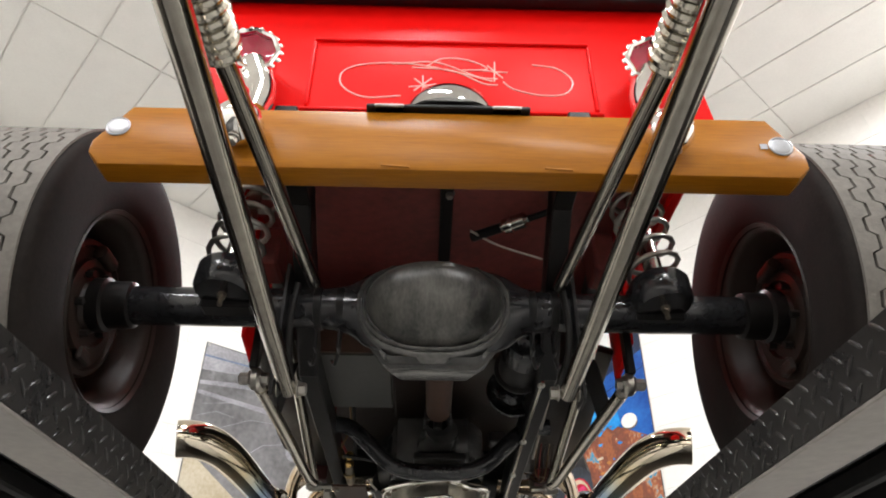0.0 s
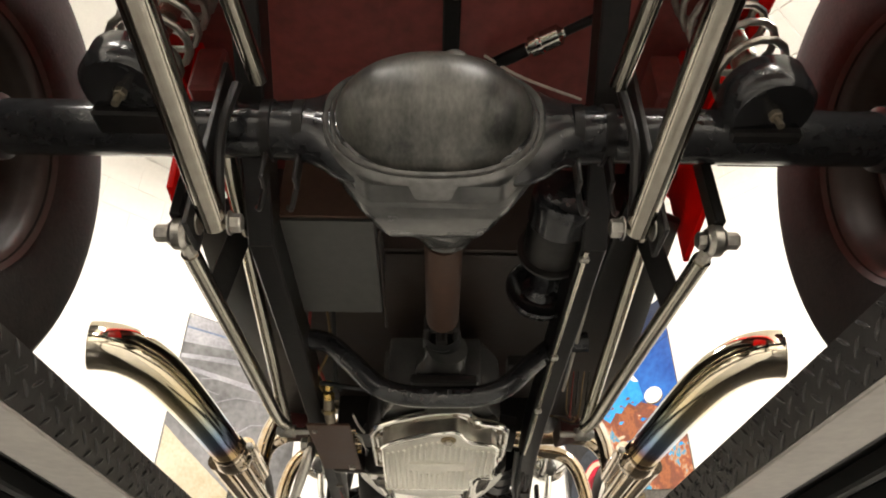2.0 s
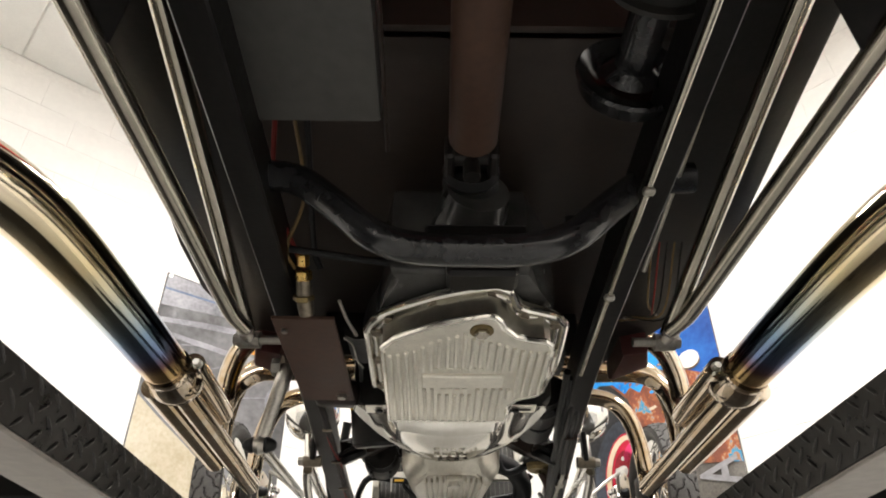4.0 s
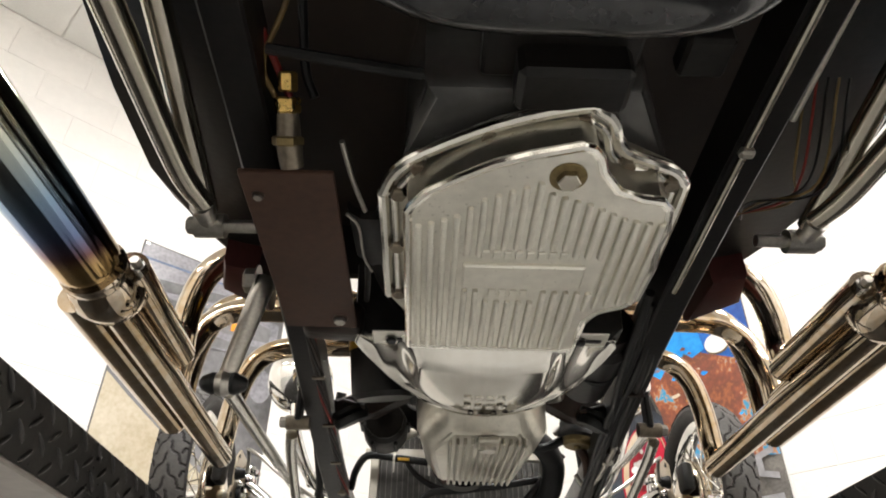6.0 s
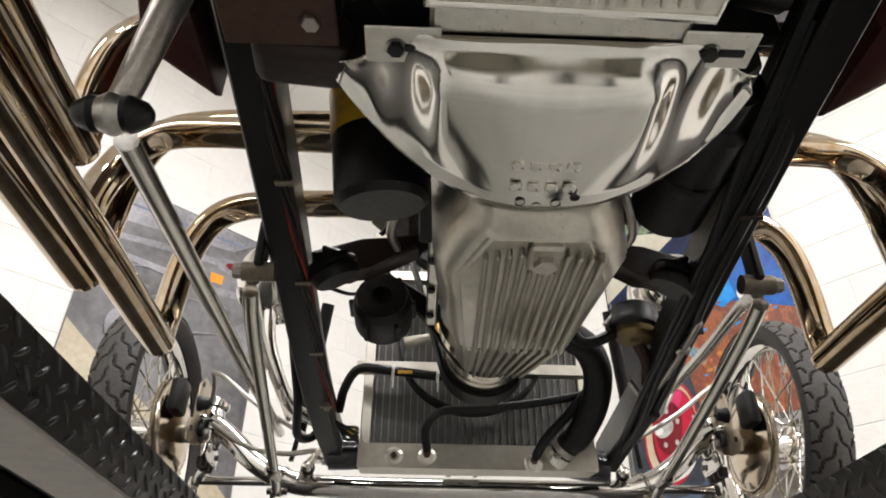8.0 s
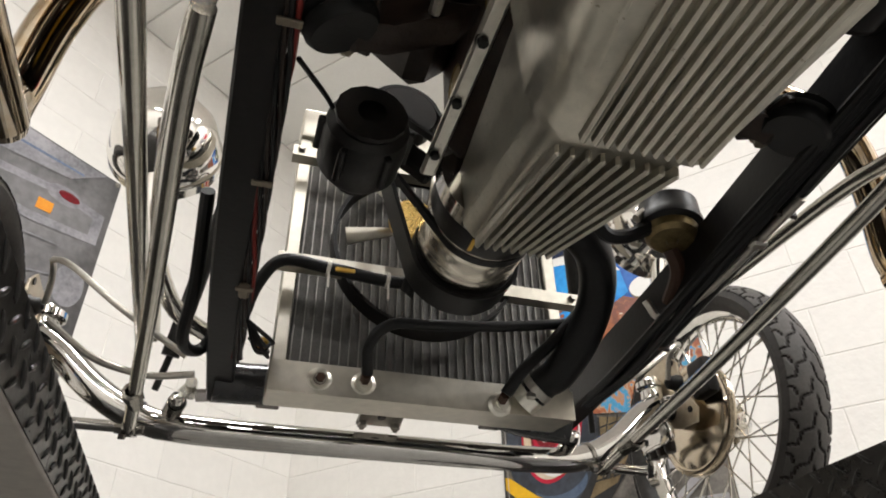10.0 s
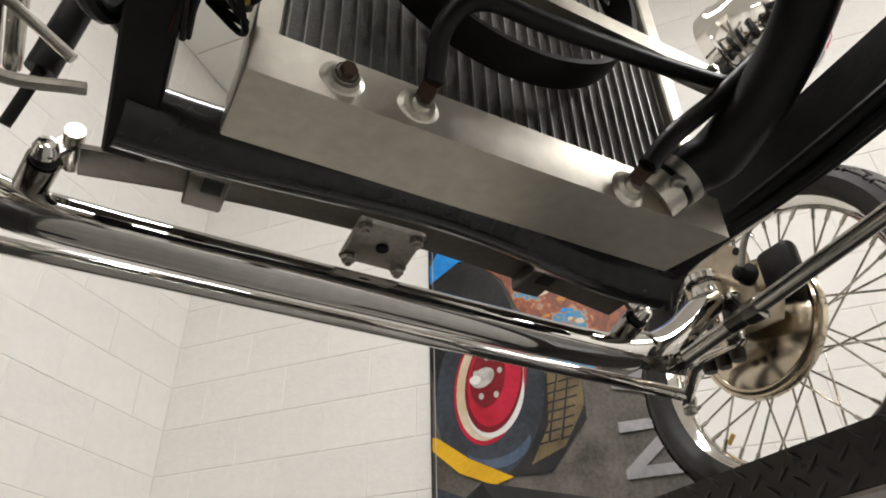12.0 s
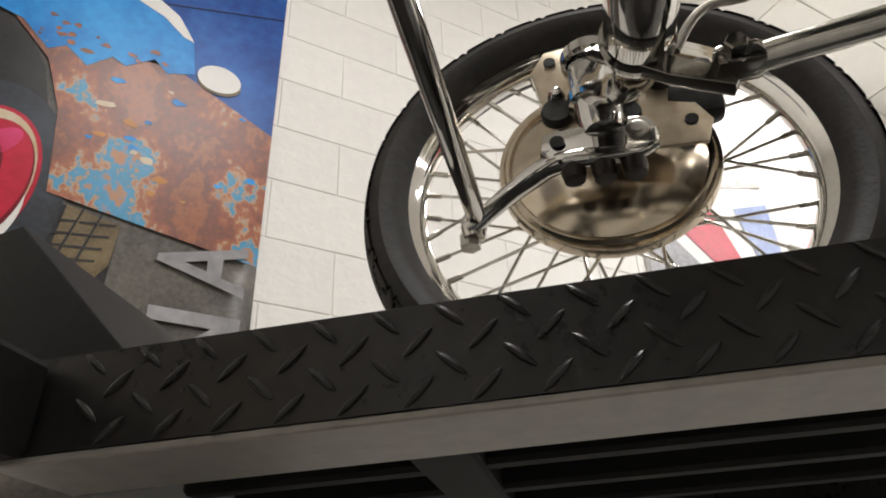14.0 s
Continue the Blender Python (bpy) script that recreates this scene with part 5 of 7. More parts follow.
def belt_band(y, r0, c1, r1, width, name):
    """A flat belt round the crank pulley and a pulley at c1."""
    d = Vector((c1[0] - PX, c1[1] - PZ))
    a0 = math.atan2(d.y, d.x)
    pts = [(PX + r0 * math.cos(a0 + math.pi / 2 + math.pi * k / 18), PZ + r0 * math.sin(a0 + math.pi / 2 + math.pi * k / 18)) for k in range(19)]
    pts += [(c1[0] + r1 * math.cos(a0 - math.pi / 2 + math.pi * k / 18), c1[1] + r1 * math.sin(a0 - math.pi / 2 + math.pi * k / 18)) for k in range(19)]
    bm = bmesh.new()
    rings = []
    for i, (x, z) in enumerate(pts):
        (xa, za), (xb, zb) = pts[i - 1], pts[(i + 1) % len(pts)]
        out = Vector((zb - za, 0, xa - xb)).normalized()
        p = Vector((x, y, z))
        rings.append([bm.verts.new(p + out * o + Vector((0, w, 0))) for o, w in ((0.003, 0), (0.003, width), (-0.003, width), (-0.003, 0))])
    for i in range(len(rings)):
        a, b = rings[i - 1], rings[i]
        for j in range(4):
            bm.faces.new((a[j], a[(j + 1) % 4], b[(j + 1) % 4], b[j]))
    hp("fan_belt", bm, HOSE, eng, name, angle=60)


belt_band(PY + 0.134, 0.077, (-0.075, 2.00), 0.055, 0.044, "broad black toothed belt")
belt_band(PY + 0.052, 0.070, (-0.145, 1.90), 0.03, 0.012, "narrow black vee belt")
hp("pump_pulley", lathe([(0, 0), (0.05, 0), (0.05, 0.03), (0.03, 0.035), (0.03, 0.06), (0, 0.06)], (-0.075, 3.318, 2.00), (0, 1, 0), 36), BLACK, eng)
hp("fan_hub", lathe([(0, 0), (0.034, 0), (0.038, 0.006), (0.038, 0.02), (0.03, 0.028), (0, 0.028)], (-0.036, 3.405, 1.862), (0, 1, 0), 32), BRASS, eng, "brass-coloured fan hub")
# accessories
hp("oil_filter", lathe([(0, 0), (0.045, 0.0), (0.052, 0.008), (0.052, 0.085)], (-0.146, 2.735, 1.650), (-0.10, -0.28, 1), 32), BLACK, eng, "black oil filter")
hp("filter_band", lathe([(0.0525, 0.08), (0.053, 0.084), (0.053, 0.135), (0.04, 0.14)], (-0.146, 2.735, 1.650), (-0.10, -0.28, 1), 32), YELLOW_PAINT, eng, "yellow band of the oil filter")
hp("starter", lathe([(0, 0), (0.04, 0), (0.046, 0.008), (0.046, 0.17), (0.036, 0.18), (0.036, 0.22), (0, 0.22)], (0.205, 2.84, 1.735), (0, -1, 0.0), 32), BLACK, eng, "black starter motor")
hp("solenoid", lathe([(0, 0), (0.025, 0), (0.025, 0.11), (0, 0.11)], (0.245, 2.80, 1.765), (0, -1, 0), 24), BLACK, eng)
hp("starter_strap", tube([(0.16, 2.74, 1.715), (0.205, 2.745, 1.687), (0.25, 2.74, 1.715)], 0.004, 6), HOSE, eng)
hp("alternator", lathe([(0, 0), (0.038, 0), (0.046, 0.008), (0.048, 0.02), (0.048, 0.07), (0.04, 0.082), (0.02, 0.085), (0.02, 0.11), (0, 0.11)], (-0.165, 3.105, 1.748), (0, 1, 0.0), 32), BLACK_SATIN, eng, "black alternator")
hp("alternator_fan", lathe([(0.016, 0.0), (0.040, 0.002), (0.040, 0.008), (0.016, 0.010)], (-0.165, 3.103, 1.748), (0, -1, 0), 14), BLACK_SATIN, eng)
for k in range(6):
    a = k * math.pi / 3
    hp("alternator_fin", box((0.012, 0.05, 0.008), Matrix.Translation((-0.165 + 0.048 * math.cos(a), 3.14, 1.748 + 0.048 * math.sin(a))) @ pose(0, 0, 0, 0, -math.degrees(a), 0), 0.002), BLACK_SATIN, eng)
hp("alternator_bracket", box((0.10, 0.02, 0.035), Matrix.Translation((-0.11, 3.19, 1.79)) @ pose(0, 0, 0, 0, 35, 0), 0.004), BLACK, eng)
hp("wire", tube([(-0.20, 3.14, 1.78), (-0.215, 3.08, 1.74), (-0.25, 3.02, 1.72)], 0.003, 6), HOSE, eng)
for s in (-1, 1):
    hp("engine_mount", prism([(0.10, 1.775), (0.20, 1.755), (0.27, 1.735), (0.265, 1.705), (0.215, 1.697), (0.19, 1.715), (0.12, 1.742)], 0.034, Matrix(((s, 0, 0, CX), (0, 0, 1, 2.950), (0, 1, 0, 0), (0, 0, 0, 1))), 0.008), RUSTY_DARK, eng, "dark brown engine mount")
    hp("mount_plate", box((0.05, 0.075, 0.008), Matrix.Translation((CX + s * 0.225, 2.962, 1.722)) @ pose(0, 0, 0, 10, -s * 18, 0), 0.002), RUSTY_DARK, eng)
    for dy in (-0.026, 0.026):
        bolt((CX + s * 0.222, 2.962 + dy, 1.717), (0, 0, -1), 0.008, 0.010, RUSTY_STEEL, eng)
    hp("mount_cushion", lathe([(0, 0), (0.030, 0.0), (0.034, 0.006), (0.034, 0.014), (0.028, 0.018), (0.034, 0.022), (0.034, 0.03), (0, 0.034)], (CX + s * 0.228, 2.955, 1.688), (s * 0.5, -0.3, 1), 24), HOSE, eng)
pump = holder("fuel_lift_pump", "small domed fuel pump with a brass bowl")
hp("pump_body", lathe([(0.0, 0.06), (0.02, 0.058), (0.04, 0.045), (0.042, 0.02), (0.044, 0.016), (0.044, 0.008), (0.036, 0.004)], (0.265, 3.20, 1.745), (0.1, 0, 1), 28), BLACK_SATIN, pump)
hp("pump_bowl", lathe([(0.036, 0.006), (0.034, -0.006), (0.028, -0.012), (0.008, -0.012), (0.006, -0.018), (0, -0.018)], (0.265, 3.20, 1.745), (0.1, 0, 1), 28), BRASS_DARK, pump)
hp("pump_strap", tube([(0.215, 3.20, 1.76), (0.265, 3.195, 1.80), (0.315, 3.2, 1.765)], 0.006, 8), STEEL, pump)
hp("pump_elbow", tube([(0.275, 3.22, 1.735), (0.29, 3.235, 1.71), (0.30, 3.28, 1.69)], 0.011, 10), RUSTY, pump)
hp("pump_hose", tube([(0.15, 3.20, 1.77), (0.17, 3.21, 1.735), (0.20, 3.21, 1.735), (0.235, 3.20, 1.75)], 0.010, 10), HOSE, pump)

# ---- exhausts ----
for s in (-1, 1):
    ex = holder("side_exhaust", "heat-tinted chrome side exhaust with a turned-out tip")

    def E(x, y, z):
        return (0.018 + s * x, y, z)

    tip = bmesh.new()
    line = [E(0.632, 1.840, 1.692), E(0.608, 1.848, 1.695), E(0.581, 1.876, 1.699), E(0.556, 1.95, 1.702), E(0.541, 2.06, 1.70), E(0.530, 2.25, 1.696), E(0.522, 2.42, 1.69)]
    add_tube(tip, line, [0.045, 0.045, 0.045, 0.044, 0.043, 0.041, 0.040], 32, 8, False)
    ob = hp("tip", tip, BLUED_TIP, ex, "blued turn-out tip", angle=70)
    mod = ob.modifiers.new("thick", "SOLIDIFY")
    mod.thickness = 0.002
    hp("weld_sleeve", lathe([(0.039, -0.012), (0.0425, -0.010), (0.0425, 0.0), (0.0405, 0.004), (0.044, 0.012), (0.050, 0.035), (0.046, 0.06), (0.030, 0.08)], E(0.521, 2.43, 1.690), (-s * 0.04, 1, 0), 32), BLUED, ex)
    hp("clamp_lug", box((0.010, 0.03, 0.022), E(0.470, 2.44, 1.700), 0.003), CHROME_DULL, ex)
    bolt(E(0.470, 2.425, 1.700), (0, -1, 0), 0.007, 0.012, STEEL, ex)
    # long collector tubes of staggered length
    ends = [E(0.522, 3.125, 1.672), E(0.566, 2.935, 1.676), E(0.507, 2.735, 1.722), E(0.552, 2.86, 1.710)]
    starts = [E(0.510, 2.45, 1.672), E(0.558, 2.47, 1.675), E(0.484, 2.44, 1.704), E(0.535, 2.46, 1.712)]
    for a, b in zip(starts, ends):
        hp("collector_tube", tube([a, b], [0.0235, 0.0235], 20, 0), BLUED, ex)
        e = Vector(b)
        hp("tube_end", lathe([(0.0235, 0.0), (0.021, 0.010), (0.012, 0.017), (0, 0.019)], e, Vector(b) - Vector(a), 20), BLUED, ex)
    # primaries, from the ports out and down into the collectors
    runs = ([(0.522, 3.120, 1.676), (0.521, 3.122, 1.715), (0.506, 3.100, 1.79), (0.478, 3.078, 1.852), (0.43, 3.070, 1.890), (0.34, 3.065, 1.90), (0.16, 3.06, 1.90)],
            [(0.560, 2.945, 1.682), (0.566, 2.950, 1.73), (0.564, 2.950, 1.79), (0.548, 2.936, 1.85), (0.508, 2.916, 1.905), (0.43, 2.91, 1.925), (0.30, 2.905, 1.925), (0.16, 2.90, 1.925)],
            [(0.548, 2.865, 1.706), (0.553, 2.872, 1.75), (0.548, 2.882, 1.80), (0.528, 2.886, 1.85), (0.485, 2.886, 1.882), (0.42, 2.885, 1.888), (0.30, 2.885, 1.885), (0.16, 2.885, 1.885)],
            [(0.506, 2.728, 1.724), (0.509, 2.732, 1.76), (0.503, 2.720, 1.81), (0.482, 2.708, 1.862), (0.44, 2.710, 1.90), (0.36, 2.712, 1.915), (0.16, 2.70, 1.915)])
    for run in runs:
        hp("primary", tube([E(*p) for p in run], 0.0225, 22, 8), BLUED, ex)

# ---- radiator ----
rad = holder("radiator", "aluminium radiator with a fan and brackets")
RX = 0.018
tankp = [(3.512, 1.648), (3.55, 1.662), (3.60, 1.655), (3.60, 1.612), (3.512, 1.60)]
hp("bottom_tank", prism(tankp, 0.478, Matrix(((0, 0, 1, RX - 0.239), (1, 0, 0, 0), (0, 1, 0, 0), (0, 0, 0, 1))), 0.003), ALU_SHEET, rad, "welded aluminium bottom tank")
hp("core", box((0.43, 0.04, 0.44), (RX, 3.553, 1.87)), FINS, rad, "finned radiator core")
for i in range(30):
    x = RX - 0.2105 + i * 0.01452
    hp("core_tube", box((0.0015, 0.004, 0.436), (x, 3.531, 1.872)), FIN_STRIP, rad)
hp("top_tank", box((0.478, 0.085, 0.07), (RX, 3.553, 2.125), 0.006, 2), ALU_SHEET, rad)
for s in (-1, 1):
    hp("side_channel", box((0.022, 0.055, 0.45), (RX + s * 0.227, 3.548, 1.872), 0.002), ALU_SHEET, rad, "folded aluminium side channel")
for z in (1.785, 2.005):
    hp("fan_bracket", prism([(0, 0), (0.022, 0), (0.022, 0.003), (0.003, 0.003), (0.003, 0.022), (0, 0.022)], 0.50, Matrix(((0, 0, 1, RX - 0.25), (1, 0, 0, 3.47), (0, 1, 0, z), (0, 0, 0, 1)))), ALU_SHEET, rad, "aluminium angle bracket", smooth=False)
    for s in (-1, 1):
        bolt((RX + s * 0.236, 3.468, z + 0.012), (0, -1, 0), 0.005, 0.005, STEEL, rad)
FC = Vector((0.006, 3.475, 1.862))
ringb = bmesh.new()
add_lathe(ringb, [(0.152, 0), (0.158, 0), (0.158, 0.035), (0.152, 0.035), (0.152, 0)], FC, (0, 1, 0), 64)
hp("fan_ring", ringb, BLACK, rad, "black fan ring")
for k in range(6):
    a = 2 * math.pi * k / 6 + 0.3
    m = Matrix.Translation(FC + Vector((-0.015, -0.03, 0.012))) @ pose(0, 0, 0, 0, math.degrees(-a), 0)
    bm = bmesh.new()
    vs = []
    for r, w, tw in ((0.03, 0.004, 44), (0.08, 0.009, 38), (0.132, 0.014, 32)):
        for e in (-1, 1):
            vs.append(bm.verts.new(m @ Vector((r, e * w * math.sin(radians(tw)), e * w * math.cos(radians(tw))))))
    bm.faces.new((vs[0], vs[1], vs[3], vs[2]))
    bm.faces.new((vs[2], vs[3], vs[5], vs[4]))
    # light and shade are in the colours: pale lit blades, black shaded ones
    ob = hp("fan_blade", bm, ALU_SHEET if k in (1, 2, 3) else BLACK_SATIN, rad)
    mod = ob.modifiers.new("thick", "SOLIDIFY")
    mod.thickness = 0.002
for name, p in (("drain_boss", (-0.149, 3.512, 1.622)), ("inlet_boss", (-0.084, 3.512, 1.622)), ("outlet_boss", (0.127, 3.508, 1.612))):
    hp(name, lathe([(0, 0.012), (0.008, 0.012), (0.008, 0.008), (0.012, 0.008), (0.014, 0.003), (0.019, 0.0)], p, (0, -1, -0.15), 20), ALU, rad)
    hp("fitting", lathe([(0, 0.026), (0.008, 0.026), (0.008, 0.008)], p, (0, -1, 0.2), 6), RUSTY, rad, smooth=False) if name != "drain_boss" else bolt(Vector(p) + Vector((0, -0.012, -0.002)), (0, -1, -0.15), 0.007, 0.006, RUSTY, rad)
hp("thin_hose", tube([(-0.084, 3.485, 1.627), (-0.088, 3.455, 1.66), (-0.06, 3.44, 1.688), (0.0, 3.44, 1.695), (0.12, 3.44, 1.71), (0.25, 3.44, 1.735)], 0.0085, 12), HOSE, rad, "thin black overflow hose")
hp("thin_hose", tube([(0.127, 3.48, 1.617), (0.15, 3.46, 1.65), (0.20, 3.44, 1.70), (0.27, 3.40, 1.78)], 0.0095, 12), HOSE, rad)
OUT = Vector((0.174, 3.518, 1.626))
od = Vector((0.55, -0.66, 0.50)).normalized()
hp("lower_hose", tube([OUT + od * 0.016, OUT + od * 0.045, (0.214, 3.466, 1.658), (0.236, 3.42, 1.698), (0.236, 3.36, 1.740), (0.205, 3.30, 1.765), (0.155, 3.255, 1.775), (0.10, 3.20, 1.80)], [0.0245, 0.0255, 0.027, 0.0275, 0.0275, 0.0275, 0.0275, 0.0275], 24), HOSE, rad, "thick black lower radiator hose")
hp("hose_clamp", lathe([(0.0235, -0.007), (0.0262, -0.006), (0.0262, 0.006), (0.0235, 0.007)], OUT + od * 0.028, od, 32), STEEL, rad)
hp("clamp_screw", box((0.014, 0.010, 0.010), OUT + od * 0.028 + Vector((-0.018, -0.012, -0.018)), 0.002), STEEL, rad)
hp("outlet_neck", lathe([(0, -0.004), (0.026, -0.004), (0.0245, 0.004), (0.0238, 0.008), (0.0238, 0.03), (0, 0.03)], OUT, od, 28), ALU, rad)
loom = [(-0.268, 3.53, 1.72), (-0.255, 3.49, 1.755), (-0.225, 3.462, 1.785), (-0.16, 3.457, 1.780), (-0.06, 3.452, 1.768), (0.0, 3.44, 1.768)]
hp("wire_loom", tube(loom, 0.0095, 12), HOSE, rad, "ribbed black wire loom")
for p in ((-0.156, 3.456, 1.778), (-0.066, 3.452, 1.769)):
    hp("cable_tie", lathe([(0.0105, -0.003), (0.0125, -0.002), (0.0125, 0.002), (0.0105, 0.003)], p, (1, 0, -0.1), 16), WIRE_WHITE, rad)
    hp("tie_tail", box((0.003, 0.003, 0.03), (p[0], p[1] - 0.006, p[2] - 0.022)), WIRE_WHITE, rad)
hp("tape", box((0.030, 0.004, 0.007), (-0.132, 3.4475, 1.7735), 0.001), YELLOW_PAINT, rad, "small yellow tag on the loom")

# wiring along the left rail
for k in range(6):
    pts = []
    for i in range(13):
        y = 2.60 + i * 0.08
        a = i * 1.3 + k * 1.05
        pts.append((-0.256 - 0.012 * i / 12 + 0.006 * math.cos(a), y, 1.702 - 0.038 * i / 12 + 0.005 * math.sin(a)))
    hp("wire", tube(pts, 0.0026, 6, 4), (WIRE_RED, HOSE, RUSTY_DARK, HOSE, RUSTY_DARK, HOSE)[k], chassis)
for i in range(4):
    hp("wire_clip", box((0.022, 0.008, 0.004), (-0.258 - 0.004 * i, 2.75 + 0.2 * i, 1.690 - 0.010 * i), 0.001), RUSTY_STEEL, chassis)
hp("connector", box((0.014, 0.03, 0.010), (-0.270, 3.36, 1.664), 0.003), RUSTY_STEEL, chassis)
hp("connector", box((0.016, 0.02, 0.012), (-0.235, 3.50, 1.665), 0.003), YELLOW_PAINT, chassis)
for k in range(5):
    a = 1.2 * k
    hp("wire", tube([(-0.26, 3.44, 1.665), (-0.235 + 0.01 * math.cos(a), 3.47 + 0.008 * k, 1.655 - 0.006 * (k % 2)), (-0.225, 3.51 + 0.006 * k, 1.67 + 0.01 * math.sin(a)), (-0.255, 3.54, 1.69)], 0.003, 6), HOSE, chassis)
hose_rng = random.Random(11)
for k in range(5):
    o = 0.010 * k
    def wob(v=0.010):
        return hose_rng.uniform(-v, v)
    hp("brake_hose", tube([(0.232 + o, 2.50 + 0.03 * k, 1.722), (0.242 + o * 0.9 + wob(), 2.70, 1.698 + wob(0.006)), (0.262 + o * 0.7 + wob(), 2.95, 1.684 + wob(0.006)), (0.285 + o * 0.7 + wob(), 3.18, 1.674 + wob(0.006)), (0.308 + o * 0.5 + wob(), 3.42, 1.664 + wob(0.006)), (0.32 + o * 0.5, 3.6, 1.67)], 0.0058 if k % 2 else 0.0072, 10), HOSE, chassis)
for y in (2.78, 3.05, 3.36):
    hp("hose_tie", box((0.03, 0.006, 0.018), (0.245 + (y - 2.5) * 0.082 + 0.012, y, 1.690 - (y - 2.78) * 0.042), 0.002), RUSTY_DARK, chassis)
hp("brake_line", tube([(0.30, 3.02, 1.674), (0.302, 3.2, 1.664), (0.295, 3.295, 1.672), (0.275, 3.30, 1.70)], 0.0055, 10), STEEL, chassis, "bare steel pipe clipped under the rail")
for y in (3.1, 3.2):
    hp("line_clip", box((0.022, 0.014, 0.012), (0.301, y, 1.668), 0.003), STEEL, chassis)
hp("left_hose", tube([(-0.33, 3.28, 1.75), (-0.335, 3.42, 1.70), (-0.345, 3.52, 1.665), (-0.325, 3.58, 1.68), (-0.30, 3.56, 1.71)], 0.009, 10), HOSE, chassis, "looped black hose")
hp("left_line", tube([(-0.55, 3.62, 1.72), (-0.48, 3.66, 1.685), (-0.40, 3.68, 1.675), (-0.33, 3.67, 1.68)], 0.006, 8), STEEL, chassis)

# ---- front axle ----
fr = holder("front_axle", "chrome tube front axle on a transverse leaf spring")
FY = 3.835
hp("axle_tube", tube([(CX - 0.63, 3.850, 1.80), (CX - 0.58, 3.844, 1.765), (CX - 0.51, 3.838, 1.705), (CX - 0.43, FY, 1.662), (CX - 0.33, FY, 1.647), (CX, FY, 1.645), (CX + 0.33, FY, 1.647), (CX + 0.43, FY, 1.662), (CX + 0.51, 3.838, 1.705), (CX + 0.58, 3.844, 1.765), (CX + 0.63, 3.850, 1.80)], 0.0255, 24), AXLE_CHROME, fr, "dropped chrome axle tube")
hp("tie_rod", tube([(CX - 0.69, 4.0, 1.70), (0.69, 4.0, 1.70)], 0.0115, 16, 0), AXLE_CHROME, fr, "chrome tie rod")
for k, w in enumerate((0.345, 0.25, 0.16)):
    bm = bmesh.new()
    last = None
    for i in range(25):
        u = -1 + 2 * i / 24
        z = 1.688 + 0.026 * (1 - (u * w / 0.345) ** 2) + 0.007 * k
        ring = [bm.verts.new((CX + 0.004 + u * w, 3.785 + dy, z + dz)) for dy, dz in ((-0.022, 0), (0.022, 0), (0.022, 0.006), (-0.022, 0.006))]
        if last:
            for j in range(4):
                bm.faces.new((last[j], last[(j + 1) % 4], ring[(j + 1) % 4], ring[j]))
        else:
            bm.faces.new(ring[::-1])
        last = ring
    bm.faces.new(last)
    hp("spring_leaf", bm, LEAF, fr, "grey steel spring leaf", smooth=False)
for x in (-0.205, 0.222):
    hp("spring_clamp", box((0.042, 0.054, 0.03), (x, 3.785, 1.704), 0.002), LEAF, fr)
    hp("clamp_slot", box((0.022, 0.024, 0.004), (x + 0.004, 3.766, 1.6875), 0.001), BLACK, fr)
cplate = Matrix.Translation((0.004, 3.79, 1.690)) @ pose(0, 0, 0, -8, 0, 0)
hp("spring_plate", box((0.085, 0.075, 0.008), cplate, 0.003), STEEL, fr, "bolted steel spring plate")
for dx in (-0.032, 0.032):
    for dy in (-0.028, 0.028):
        bolt(cplate @ Vector((dx, dy, -0.004)), (0, 0, -1), 0.009, 0.008, STEEL, fr, 0.004)
hp("centre_bolt", lathe([(0, 0), (0.008, 0), (0.008, 0.003), (0, 0.003)], cplate @ Vector((0, 0, -0.004)), (0, 0, -1), 16), BLACK, fr)

